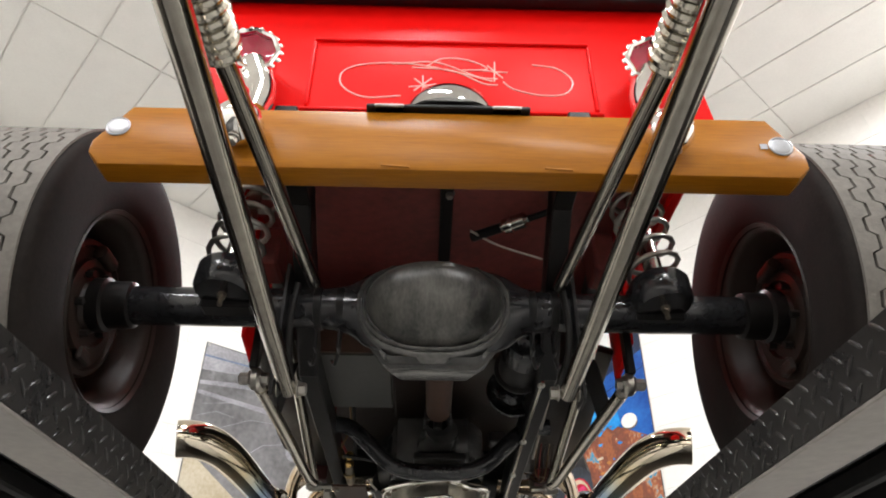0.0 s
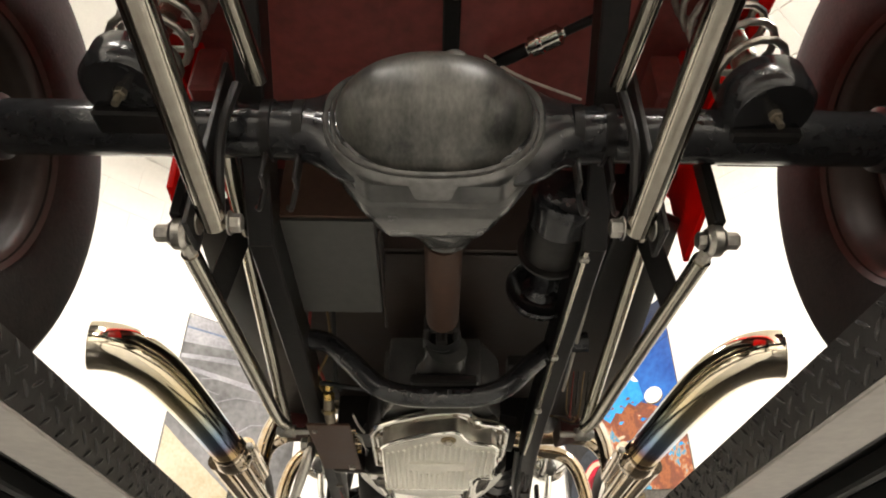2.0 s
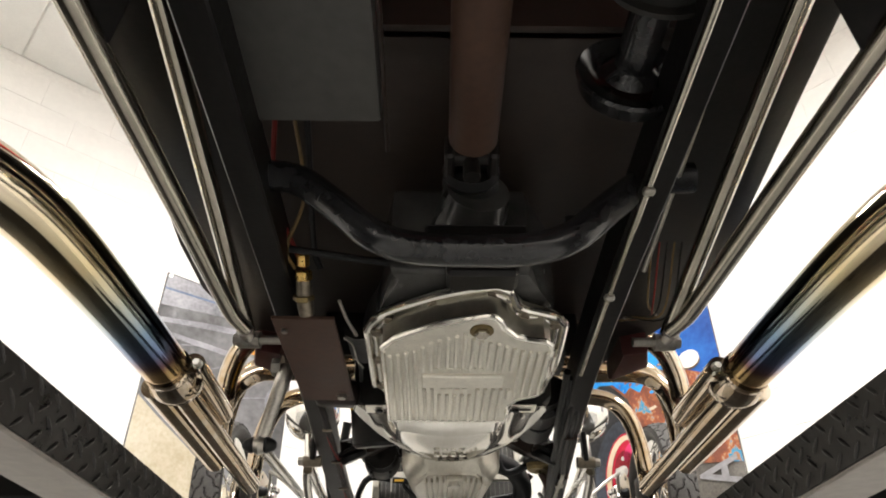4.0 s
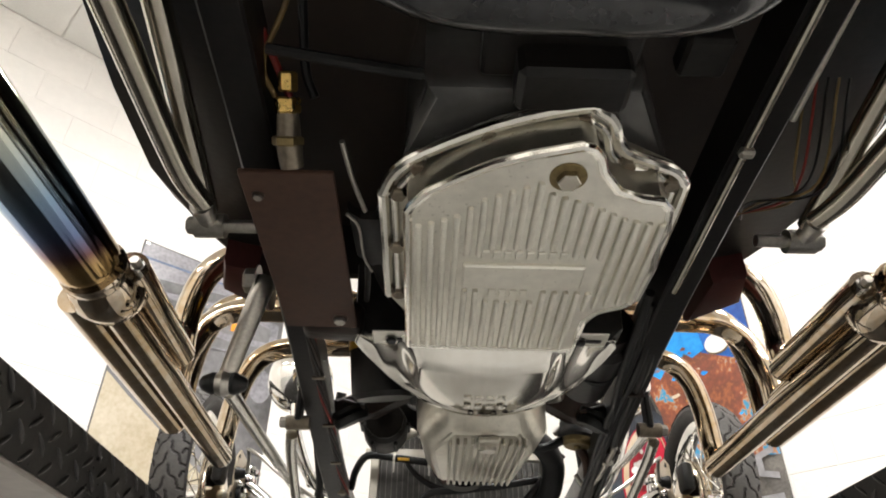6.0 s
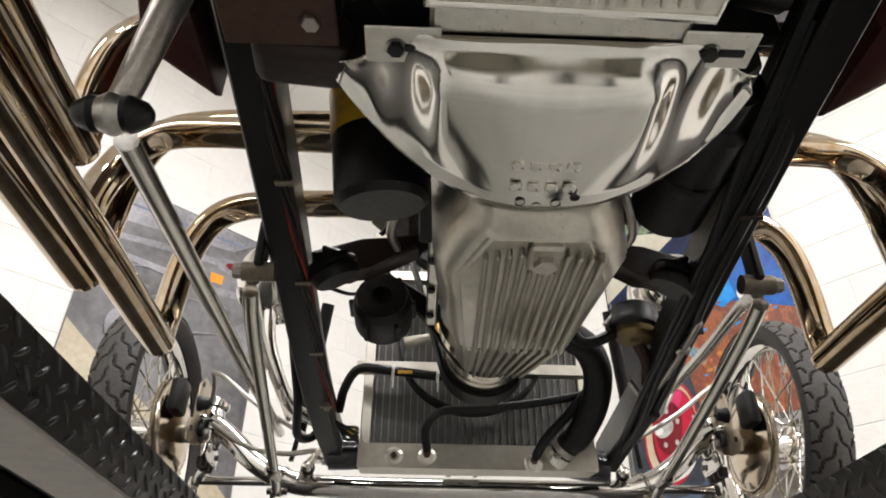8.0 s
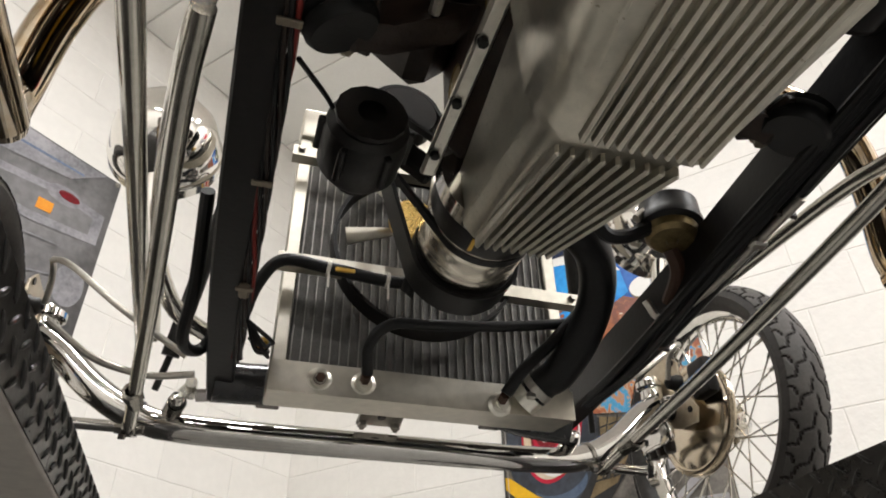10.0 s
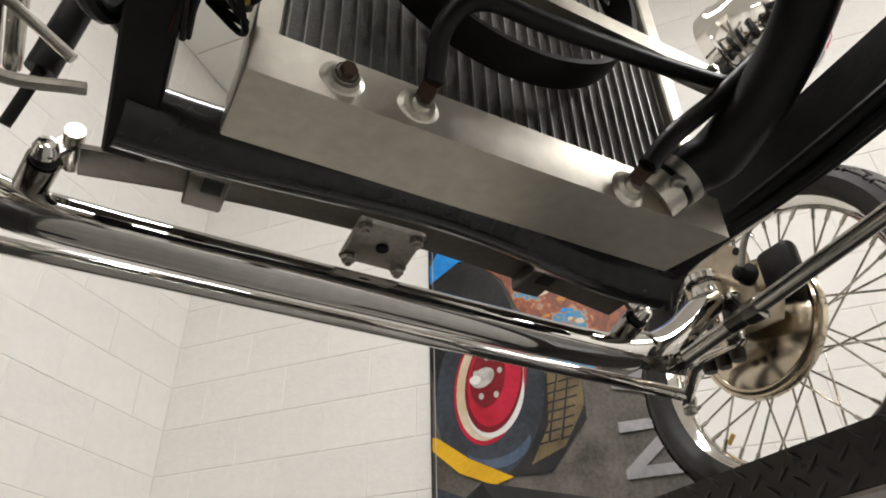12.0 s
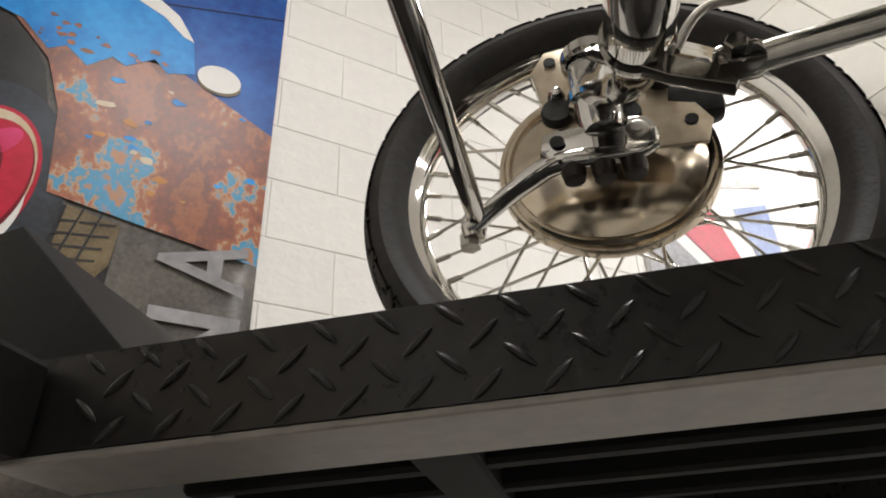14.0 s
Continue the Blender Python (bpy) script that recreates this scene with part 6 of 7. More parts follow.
for s in (-1, 1):
    def F(x, y, z):
        return Vector((CX + s * x, y, z))
    # shackle between spring eye and axle perch
    hp("shackle_barrel", tube([F(0.382, 3.838, 1.667), F(0.368, 3.775, 1.672)], 0.0165, 24, 0), DARK_CHROME, fr, "chrome shackle barrel")
    for p, d in ((F(0.382, 3.839, 1.667), 1), (F(0.368, 3.774, 1.672), -1)):
        hp("barrel_bush", lathe([(0.013, 0), (0.014, 0.004), (0.011, 0.009), (0.006, 0.011), (0, 0.011)], p, (s * 0.2 * d, d, 0), 18), HOSE, fr, "black rubber bush")
    hp("shackle", beam(F(0.372, 3.772, 1.672), F(0.348, 3.772, 1.706), 0.007, 0.022, 0.003), CHROME_DULL, fr)
    hp("shackle_pin", tube([F(0.350, 3.815, 1.704), F(0.350, 3.758, 1.704)], 0.010, 14, 0), CHROME_DULL, fr)
    hp("acorn_nut", lathe([(0.012, 0), (0.012, 0.008), (0.009, 0.015), (0, 0.018)], F(0.368, 3.766, 1.672), (0, -1, 0.2), 12), CHROME, fr)
    hp("weld_collar", lathe([(0.0255, -0.006), (0.0285, -0.003), (0.0285, 0.003), (0.0255, 0.006)], F(0.435, 3.835, 1.6635), (s * 0.9, 0, 0.35), 28), DARK_CHROME, fr)
    # hairpin radius rods
    eye = F(0.326, 2.905, 1.669)
    fe = F(0.432, 3.779, 1.617)
    hair = holder("radius_rod", "chrome hairpin radius rod")
    hp("lower_rod", tube([eye + Vector((s * 0.012, 0.03, -0.012)), F(0.355, 3.05, 1.652), F(0.385, 3.35, 1.632), fe + Vector((0, -0.012, 0.002))], 0.0105, 18), CHROME_DULL, hair)
    hp("upper_rod", tube([eye + Vector((s * 0.012, 0.03, 0.006)), F(0.362, 3.04, 1.708), F(0.398, 3.3, 1.748), F(0.428, 3.72, 1.798), F(0.432, 3.80, 1.80)], 0.0095, 16), CHROME_DULL, hair)
    hp("eye", tube([eye - Vector((s * 0.024, 0, 0)), eye + Vector((s * 0.018, 0, 0))], 0.013, 20, 0), RUSTY_STEEL, hair)
    bolt(eye + Vector((s * 0.018, 0, 0)), (s, 0, 0), 0.010, 0.012, STEEL, hair)
    hp('eye_bracket', box((0.012, 0.03, 0.07), eye + Vector((-s * 0.004, -0.005, 0.035)), 0.003), BLACK, hair)
    hp("clevis", box((0.024, 0.034, 0.020), fe + Vector((0, -0.004, 0.002)), 0.005, 2), DARK_CHROME, hair)
    hp("jam_nut", lathe([(0.0105, 0), (0.0155, 0.002), (0.0155, 0.022), (0.0125, 0.026), (0.0125, 0.05), (0.0105, 0.052)], fe + Vector((-s * 0.012, -0.16, 0.005)), (-s * 0.06, 1, -0.03), 8), DARK_CHROME, hair, "long jam nut on the rod", angle=20)
    bolt(fe + Vector((s * 0.012, 0, 0.002)), (s, 0, 0), 0.008, 0.012, DARK_CHROME, hair)
    bolt(fe - Vector((s * 0.012, 0, -0.002)), (-s, 0, 0), 0.008, 0.010, DARK_CHROME, hair)
    hp("batwing", prism([(3.872, 1.664), (3.858, 1.672), (3.79, 1.626), (3.774, 1.612), (3.780, 1.602), (3.82, 1.624)], 0.012, Matrix(((0, 0, s, CX + s * 0.436), (1, 0, 0, 0), (0, 1, 0, 0), (0, 0, 0, 1))), 0.002), DARK_CHROME, hair, "dark flat batwing plate")
    # shock absorber
    sh = holder("front_shock", "slim black front shock absorber")
    hp("shock_tube", tube([F(0.39, 3.72, 1.73), F(0.34, 3.62, 2.02)], 0.015, 18, 0), BLACK_SATIN, sh)
    hp("shock_rod", tube([F(0.405, 3.75, 1.68), F(0.39, 3.72, 1.73)], 0.006, 12, 0), BLACK_SATIN, sh)
    # king pin, spindle, steering arm
    sp = holder("steering_knuckle", "chrome steering knuckle with arm and brake bracket")
    hp("king_pin_boss", lathe([(0, -0.035), (0.020, -0.032), (0.024, -0.022), (0.026, 0.05), (0.025, 0.085), (0.018, 0.096), (0, 0.098)], F(0.626, 3.854, 1.768), (s * 0.07, 0, 1), 24), AXLE_CHROME, sp)
    hp("spindle", tube([F(0.63, 3.852, 1.772), F(0.78, 3.847, 1.772)], [0.024, 0.02], 20, 0), STEEL, sp)
    hp("arm_plate", prism([(3.921, 1.721), (3.916, 1.743), (3.898, 1.749), (3.878, 1.741), (3.841, 1.739), (3.828, 1.749), (3.809, 1.747), (3.8, 1.729), (3.803, 1.709), (3.821, 1.699), (3.886, 1.703), (3.911, 1.707)], 0.014, Matrix(((0, 0, s, CX + s * 0.618), (1, 0, 0, 0), (0, 1, 0, 0), (0, 0, 0, 1))), 0.004), AXLE_CHROME, sp, "chrome steering arm plate")
    arm = [F(0.690, 4.010, 1.690), F(0.672, 3.970, 1.708), F(0.645, 3.932, 1.712), F(0.628, 3.901, 1.712), F(0.628, 3.836, 1.710)]
    hp("steering_arm", tube(arm, [0.010, 0.011, 0.012, 0.012, 0.010], 14), AXLE_CHROME, sp, "bent chrome steering arm")
    hp("arm_hole", lathe([(0, 0), (0.0075, 0), (0.0075, 0.003), (0, 0.003)], F(0.617, 3.902, 1.729), (-s, 0, 0), 20), BLACK, sp)
    hp("arm_bolt", lathe([(0, 0.006), (0.006, 0.006), (0.007, 0.004), (0.011, 0.003), (0.012, 0.0)], F(0.618, 3.822, 1.729), (-s, 0, 0), 20), STEEL, sp)
    for y, z in ((3.890, 1.698), (3.860, 1.694), (3.830, 1.694)):
        hp("stop_nut", lathe([(0, -0.010), (0.011, -0.009), (0.013, 0.0), (0.013, 0.014)], F(0.632, y, z), (0, 0, 1), 12), RUSTY_DARK, sp)
    hp("rod_end", lathe([(0, -0.016), (0.012, -0.014), (0.015, 0), (0.012, 0.014), (0, 0.016)], F(0.695, 4.006, 1.694), (0, 0, 1), 20), CHROME_DULL, sp)
    hp("rod_end_nut", lathe([(0, 0), (0.012, 0), (0.012, 0.016), (0, 0.016)], F(0.70, 4.012, 1.672), (0, 0, 1), 6), STEEL, sp, smooth=False)
    hp("caliper_plate", prism([(3.918, 1.869), (3.900, 1.897), (3.805, 1.902), (3.774, 1.873), (3.772, 1.821), (3.780, 1.787), (3.751, 1.780), (3.738, 1.754), (3.749, 1.726), (3.805, 1.730), (3.862, 1.751), (3.905, 1.782)], 0.006, Matrix(((0, 0, s, CX + s * 0.652), (1, 0, 0, 0), (0, 1, 0, 0), (0, 0, 0, 1))), 0.0015), TAN_STEEL, sp, "tan cadmium-plated caliper bracket")
    for y, z in ((3.895, 1.878), (3.760, 1.757), (3.790, 1.878)):
        hp("bracket_hole", lathe([(0, 0), (0.007, 0), (0.007, 0.002), (0, 0.002)], F(0.6515, y, z), (-s, 0, 0), 16), BLACK, sp)
    for y, z, r in ((3.894, 1.818, 0.010), (3.819, 1.801, 0.012)):
        hp("acorn_nut", lathe([(0, -0.020), (r * 0.6, -0.017), (r * 0.9, -0.010), (r, -0.006), (r, 0.0)], F(0.652, y, z), (s, 0, 0), 16), AXLE_CHROME, sp)
    for y, z in ((3.896, 1.795), (3.826, 1.776)):
        hp("bracket_bush", lathe([(0, -0.012), (0.016, -0.012), (0.018, -0.008), (0.018, 0.0)], F(0.652, y, z), (s, 0, 0), 20), BLACK_SATIN, sp)
    hp("caliper_knob", lathe([(0, -0.034), (0.004, -0.034), (0.006, -0.030), (0.011, -0.029), (0.015, -0.024), (0.016, -0.012), (0.019, -0.008), (0.019, 0.0)], F(0.652, 3.780, 1.824), (s, 0, 0), 22), BLACK_SATIN, sp, "dark round caliper housing", angle=50)
    hp("caliper", box((0.034, 0.066, 0.085), F(0.690, 3.745, 1.826), 0.012, 2), BLACK_SATIN, sp, "dark brake caliper")
    hp("brake_hose", tube([F(0.615, 3.765, 1.822), F(0.610, 3.741, 1.856), F(0.608, 3.717, 1.872), F(0.600, 3.684, 1.865), F(0.56, 3.655, 1.838), F(0.47, 3.65, 1.77), F(0.36, 3.67, 1.71)], 0.0055, 10), STEEL, sp, "braided brake hose")
    for z in (1.785, 1.845):
        hp("boss_collar", lathe([(0.025, -0.008), (0.030, -0.006), (0.030, 0.006), (0.025, 0.008)], F(0.626, 3.854, z), (0, 0, 1), 24), AXLE_CHROME, sp)

# drag link and pitman arm
steer = holder("drag_link", "chrome drag link with a pitman arm")
pit, rod_a, rod_b = Vector((-0.31, 2.517, 1.735)), Vector((-0.35, 2.548, 1.592)), Vector((-0.425, 3.74, 1.742))
hp("pitman_arm", tube([pit, pit + Vector((-0.006, 0.0, -0.025)), rod_a + Vector((0.004, 0, 0.02)), rod_a], [0.016, 0.015, 0.012, 0.014], 14, 5), STEEL, steer, "cast steel pitman arm")
bolt(pit + Vector((-0.012, 0, 0.0)), (-1, 0, 0), 0.018, 0.018, STEEL, steer)
for s in (-1, 1):
    hp("rubber_boot", lathe([(0.007, 0.006), (0.014, 0.009), (0.0155, 0.015), (0.0125, 0.022), (0.010, 0.028), (0.005, 0.032), (0, 0.032)], rod_a, (s, 0, 0), 18), HOSE, steer, "black rubber joint boot")
hp("joint_ball", lathe([(0, -0.014), (0.014, -0.01), (0.018, 0), (0.014, 0.01), (0, 0.014)], rod_a, (1, 0, 0), 18), STEEL, steer)
hp("link_tube", tube([rod_a + (rod_b - rod_a) * 0.03, rod_b], 0.0108, 16, 0), CHROME_DULL, steer)

# headlamps on stalks
for s in (-1, 1):
    hl = holder("headlamp", "round chrome headlamp shell on a curved stalk")
    c = Vector((RX + s * 0.456, 3.51, 2.02))
    hp("shell", lathe([(0, -0.085), (0.03, -0.08), (0.06, -0.062), (0.08, -0.03), (0.086, 0.0), (0.088, 0.02), (0.092, 0.025), (0.092, 0.045), (0.08, 0.05)], c, (0, 1, 0), 48), CHROME, hl)
    hp("glass", lathe([(0.08, 0.05), (0.05, 0.062), (0, 0.068)], c, (0, 1, 0), 40), CHROME_DULL, hl)
    hp("stalk", tube([c + Vector((0, 0, -0.08)), c + Vector((-s * 0.01, 0.02, -0.16)), c + Vector((-s * 0.06, 0.06, -0.27)), Vector((CX + s * 0.32, 3.62, 1.72))], 0.014, 14), CHROME, hl)


def front_wheel(s):
    x0 = CX + s * 0.774
    WY, WZ, R = 3.847, 1.776, 0.310
    w = holder("front_wheel", "narrow wire-spoked front wheel with a treaded tyre")
    hp("tyre", lathe([(0.248, -0.026), (0.256, -0.036), (0.266, -0.046), (0.280, -0.050), (0.2945, -0.0445), (0.3022, -0.031), (R - 0.002, -0.012), (R, 0), (R - 0.002, 0.012), (0.3022, 0.031), (0.2945, 0.0445), (0.280, 0.050), (0.266, 0.046), (0.256, 0.036), (0.248, 0.026)], (x0, WY, WZ), (1, 0, 0), 96), FRONT_RUBBER, w, "narrow black tyre")
    # a rounded tread cut by narrow cranked grooves
    n, cols, across = 30, 22, 32
    paths = ([(0.02, 0.004), (0.46, 0.009), (0.60, 0.027), (0.98, 0.033), (1.06, 0.047)], [(0.30, 0.047), (0.34, 0.038), (0.56, 0.034)])

    def in_groove(p, u):
        for flip in (1, -1):
            q = p if flip > 0 else p + 0.5
            for path in paths:
                for (pa, ua), (pb, ub) in zip(path, path[1:]):
                    for shift in (-1, 0, 1):
                        ax, ay = (pa + shift) * 0.063, ua
                        bx, by = (pb + shift) * 0.063, ub
                        px, py = (q % 1) * 0.063, u * flip
                        k = max(0, min(1, ((px - ax) * (bx - ax) + (py - ay) * (by - ay)) / ((bx - ax) ** 2 + (by - ay) ** 2)))
                        if math.hypot(px - ax - k * (bx - ax), py - ay - k * (by - ay)) < 0.0021:
                            return True
        return False

    us = [-0.0465 + 0.093 * j / across for j in range(across + 1)]
    cut_map = [[in_groove(c / cols, u) for u in us] for c in range(cols)]
    bm = bmesh.new()
    rows = []
    for i in range(n * cols):
        ang = 2 * math.pi * i / (n * cols)
        row = []
        for j, u in enumerate(us):
            rr = R + 0.002 - 2.0 * max(0, abs(u) - 0.004) ** 1.55 - (0.0045 if cut_map[i % cols][j] else 0)
            row.append(bm.verts.new((x0 + u, WY + rr * math.cos(ang), WZ + rr * math.sin(ang))))
        rows.append(row)
    for i in range(n * cols):
        a, b = rows[i], rows[(i + 1) % (n * cols)]
        for j in range(across):
            f = bm.faces.new((a[j], a[j + 1], b[j + 1], b[j]))
            deep = cut_map[i % cols][j] + cut_map[i % cols][j + 1] + cut_map[(i + 1) % cols][j] + cut_map[(i + 1) % cols][j + 1]
            f.material_index = 1 if deep >= 2 else 0
    hp("tread", bm, (TREAD, RUBBER), w, "grey-black tread with narrow cranked grooves", angle=80)
    lip = [(0.262, -0.034), (0.268, -0.032), (0.2685, -0.028), (0.260, -0.024), (0.244, -0.019), (0.238, -0.012), (0.236, 0.0)]
    under = [(0.230, 0.0), (0.232, -0.007), (0.240, -0.016), (0.252, -0.024), (0.262, -0.034)]
    rim_profile = lip + [(r, -u) for r, u in lip[-2::-1]] + [(r, -u) for r, u in under[-2::-1]] + under[1:]
    hp("rim", lathe(rim_profile, (x0, WY, WZ), (1, 0, 0), 96), CHROME, w, "chrome rim")
    hp("brake_backing_plate", lathe([(0.0, -0.030), (0.052, -0.028), (0.078, -0.022), (0.098, -0.013), (0.112, -0.004), (0.115, -0.006), (0.119, -0.006), (0.122, -0.002), (0.1265, -0.003), (0.128, 0.002), (0.128, 0.014), (0.10, 0.02), (0.0, 0.02)], (x0 - s * 0.050, WY, WZ - 0.003), (s, 0, 0), 72), BACKING, w, "polished tan-tinted brake backing plate", angle=50)
    hp("hub", lathe([(0, -0.04), (0.03, -0.04), (0.03, 0.045), (0.048, 0.05), (0.048, 0.06), (0.03, 0.064), (0.022, 0.085), (0, 0.09)], (x0, WY, WZ), (s, 0, 0), 28), CHROME, w, "chrome hub")
    hp("hub_flange", lathe([(0.03, -0.004), (0.058, -0.003), (0.058, 0.003), (0.03, 0.004)], (x0 - s * 0.022, WY, WZ), (s, 0, 0), 32), CHROME, w)
    for k in range(40):
        a = 2 * math.pi * k / 40
        inner = k % 2
        sw = 0.95 if (k // 2) % 2 else -0.95
        r0 = 0.044 if not inner else 0.054
        hx = s * 0.055 if not inner else -s * 0.022
        end = (x0, WY + 0.234 * math.cos(a), WZ + 0.234 * math.sin(a))
        start = (x0 + hx, WY + r0 * math.cos(a + sw), WZ + r0 * math.sin(a + sw))
        hp("spoke", tube([start, end], 0.0021, 6, 0), CHROME_DULL, w)
        d = (Vector(start) - Vector(end)).normalized()
        hp("nipple", tube([end, Vector(end) + d * 0.022], 0.0038, 8, 0), CHROME_DULL, w)
    hp("valve", tube([(x0 - s * 0.0, WY + 0.152, WZ - 0.157), (x0, WY + 0.137, WZ - 0.142)], 0.004, 8, 0), BRASS, w)
    # the axle leans both wheels outwards at the top
    middle = Matrix.Translation((x0, WY, WZ))
    w.matrix_basis = middle @ pose(0, 0, 0, 0, s * 4.2, 0) @ middle.inverted()


front_wheel(-1)
front_wheel(1)

# ---- printed banners on the walls ----
def on_right(a, z, off):
    return room(a, off, z)


def on_left(b, z, off):
    return room(off, b, z)


def flat(bm, place, pts, off):
    vs = [bm.verts.new(place(a, z, off)) for a, z in pts]
    return bm.faces.new(vs)


def oval(centre, rx, rz, n=40, lean=0.0):
    return [(centre[0] + rx * math.cos(2 * math.pi * i / n) + lean * rz * math.sin(2 * math.pi * i / n), centre[1] + rz * math.sin(2 * math.pi * i / n)) for i in range(n)]


def banner(place, a0, a1, z0, z1, ground, label):
    ob = empty("banner", label, "banner", place=place((a0 + a1) / 2, z0, 0.0), group="printed wall banners")
    inv = Matrix.Translation(-ob.location)
    bm = bmesh.new()
    # a sheet of vinyl with a slight sag between its eyelets
    n = 14
    rows = []
    for j in range(n + 1):
        z = z0 + (z1 - z0) * j / n
        rows.append([bm.verts.new(place(a0 + (a1 - a0) * i / 8, z, 0.006 + 0.0015 * math.sin(i * 0.9 + j * 0.7))) for i in range(9)])
    for j in range(n):
        for i in range(8):
            bm.faces.new((rows[j][i], rows[j][i + 1], rows[j + 1][i + 1], rows[j + 1][i]))
    sheet_ob = part("sheet", bm, ground, ob)
    sheet_ob.matrix_parent_inverse = inv
    mod = sheet_ob.modifiers.new("thick", "SOLIDIFY")
    mod.thickness = 0.0015

    def shape(name, pts, material, layer, label=""):
        bm = bmesh.new()
        flat(bm, place, pts, 0.0105 + 0.0012 * layer)
        o = part(name, bm, material, ob, label, smooth=False)
        o.matrix_parent_inverse = inv
        return o

    for a in (a0 + 0.02, a1 - 0.02):
        for z in (z1 - 0.02,):
            o = part("eyelet", lathe([(0.005, 0), (0.011, 0.0), (0.011, 0.003), (0.005, 0.003)], place(a, z, 0.0105), place(a, z, 1) - place(a, z, 0), 18), STEEL, ob)
            o.matrix_parent_inverse = inv
    return ob, shape, inv


def lettering(name, text, size, m, material, parent, inv):
    cu = bpy.data.curves.new(name, "FONT")
    cu.body, cu.size, cu.extrude, cu.offset = text, size, 0.0004, size * 0.018
    tmp = bpy.data.objects.new(name, cu)
    scene.collection.objects.link(tmp)
    bpy.context.view_layer.update()
    me = bpy.data.meshes.new_from_object(tmp.evaluated_get(bpy.context.evaluated_depsgraph_get()))
    bpy.data.objects.remove(tmp)
    me.materials.clear()
    me.materials.append(material)
    me.transform(m)
    ob = new(name, me)
    ob.parent = parent
    ob.matrix_parent_inverse = inv
    return ob


P_ROAD = paint("print_dark_road", (0.055, 0.05, 0.045), (0.16, 0.145, 0.125), scale=9)
P_TREE = mat("print_foliage", (0.005, 0.014, 0.004), 0.36, 0.0, 0.1, 13, color2=(0.30, 0.38, 0.24), fine=0.4, spec=0.25)
tr = [n for n in P_TREE.node_tree.nodes if n.type == "VALTORGB"][0].color_ramp
tr.elements[0].position, tr.elements[1].position = 0.46, 0.60
P_PALE = paint("print_pale_sky", (0.62, 0.62, 0.60), (0.75, 0.74, 0.72))
P_VAN = paint("print_cream_van", (0.50, 0.46, 0.36), (0.60, 0.57, 0.47))
P_NAVY = paint("print_navy", (0.008, 0.013, 0.035), (0.018, 0.030, 0.08))
P_BLUE = paint("print_bright_blue", (0.008, 0.17, 0.54), (0.04, 0.36, 0.80), scale=4)
P_DEEP = paint("print_deep_blue", (0.007, 0.045, 0.23), (0.025, 0.14, 0.48), scale=3)
P_WHITE = paint("print_white", (0.72, 0.71, 0.68), (0.78, 0.77, 0.75))
P_BLACK = paint("print_black", (0.012, 0.012, 0.013), (0.035, 0.034, 0.034))
P_TYRE = paint("print_tyre", (0.022, 0.024, 0.028), (0.055, 0.065, 0.085), scale=5)
P_TREAD = paint("print_tread", (0.10, 0.07, 0.035), (0.20, 0.15, 0.08), scale=14)
P_YELLOW = paint("print_yellow", (0.62, 0.34, 0.01), (0.80, 0.47, 0.02))
P_YELLOW_DIM = paint("print_orange_rust", (0.42, 0.16, 0.03), (0.55, 0.26, 0.07))
P_CREAM = paint("print_cream", (0.52, 0.38, 0.20), (0.70, 0.62, 0.52), scale=3)
P_RED = paint("print_red", (0.34, 0.008, 0.018), (0.58, 0.02, 0.06), scale=4)
P_PINK = paint("print_pink", (0.55, 0.03, 0.10), (0.70, 0.06, 0.20), scale=6)
P_TYRE_BLUE = paint("print_blue_tyre_shine", (0.05, 0.075, 0.12), (0.11, 0.15, 0.22), scale=9)
P_DARKRED = paint("print_dark_red", (0.10, 0.008, 0.010), (0.24, 0.012, 0.022))
P_SILVER = paint("print_silver", (0.30, 0.28, 0.25), (0.62, 0.60, 0.56), scale=20)
P_LETTER = paint("print_grey_letter", (0.19, 0.185, 0.19), (0.36, 0.35, 0.36), scale=4)
P_LETTER_RED = paint("print_red_letter", (0.55, 0.02, 0.03))
P_RUST = mat("print_rust", (0.16, 0.045, 0.02), 0.36, 0.0, 0.1, 4.5, color2=(0.42, 0.16, 0.08), fine=0.22, stretch=(1.3, 1.3, 1.0))
nt = P_RUST.node_tree
ramp = [n for n in nt.nodes if n.type == "VALTORGB"][0].color_ramp
ramp.elements[0].position, ramp.elements[1].position = 0.30, 0.72
for pos, col in ((0.38, (0.32, 0.10, 0.035)), (0.43, (0.15, 0.045, 0.025)), (0.48, (0.22, 0.06, 0.03)), (0.52, (0.34, 0.10, 0.035)), (0.54, (0.46, 0.28, 0.15)), (0.56, (0.04, 0.24, 0.40)), (0.60, (0.05, 0.28, 0.50)), (0.63, (0.40, 0.20, 0.09))):
    e = ramp.elements.new(pos)
    e.color = (*col, 1)

# the truck fender banner
bn, shape, inv = banner(on_right, 1.288, 2.222, 1.56, 3.625, P_ROAD, "glossy printed banner of a rusty blue truck fender on the wall")
shape("foliage", [(1.29, 3.62), (1.92, 3.62), (1.92, 3.36), (1.816, 3.31), (1.642, 3.36), (1.29, 3.45)], P_TREE, 0)
shape("sky", [(1.80, 3.623), (2.22, 3.623), (2.22, 3.47), (1.92, 3.37), (1.86, 3.45)], P_PALE, 1)
shape("van", [(1.29, 3.455), (1.51, 3.41), (1.773, 3.30), (1.569, 3.20), (1.29, 3.06)], P_VAN, 1)
shape("van_window", [(1.411, 3.30), (1.553, 3.275), (1.68, 3.22), (1.55, 3.185), (1.41, 3.155)], P_BLACK, 2)
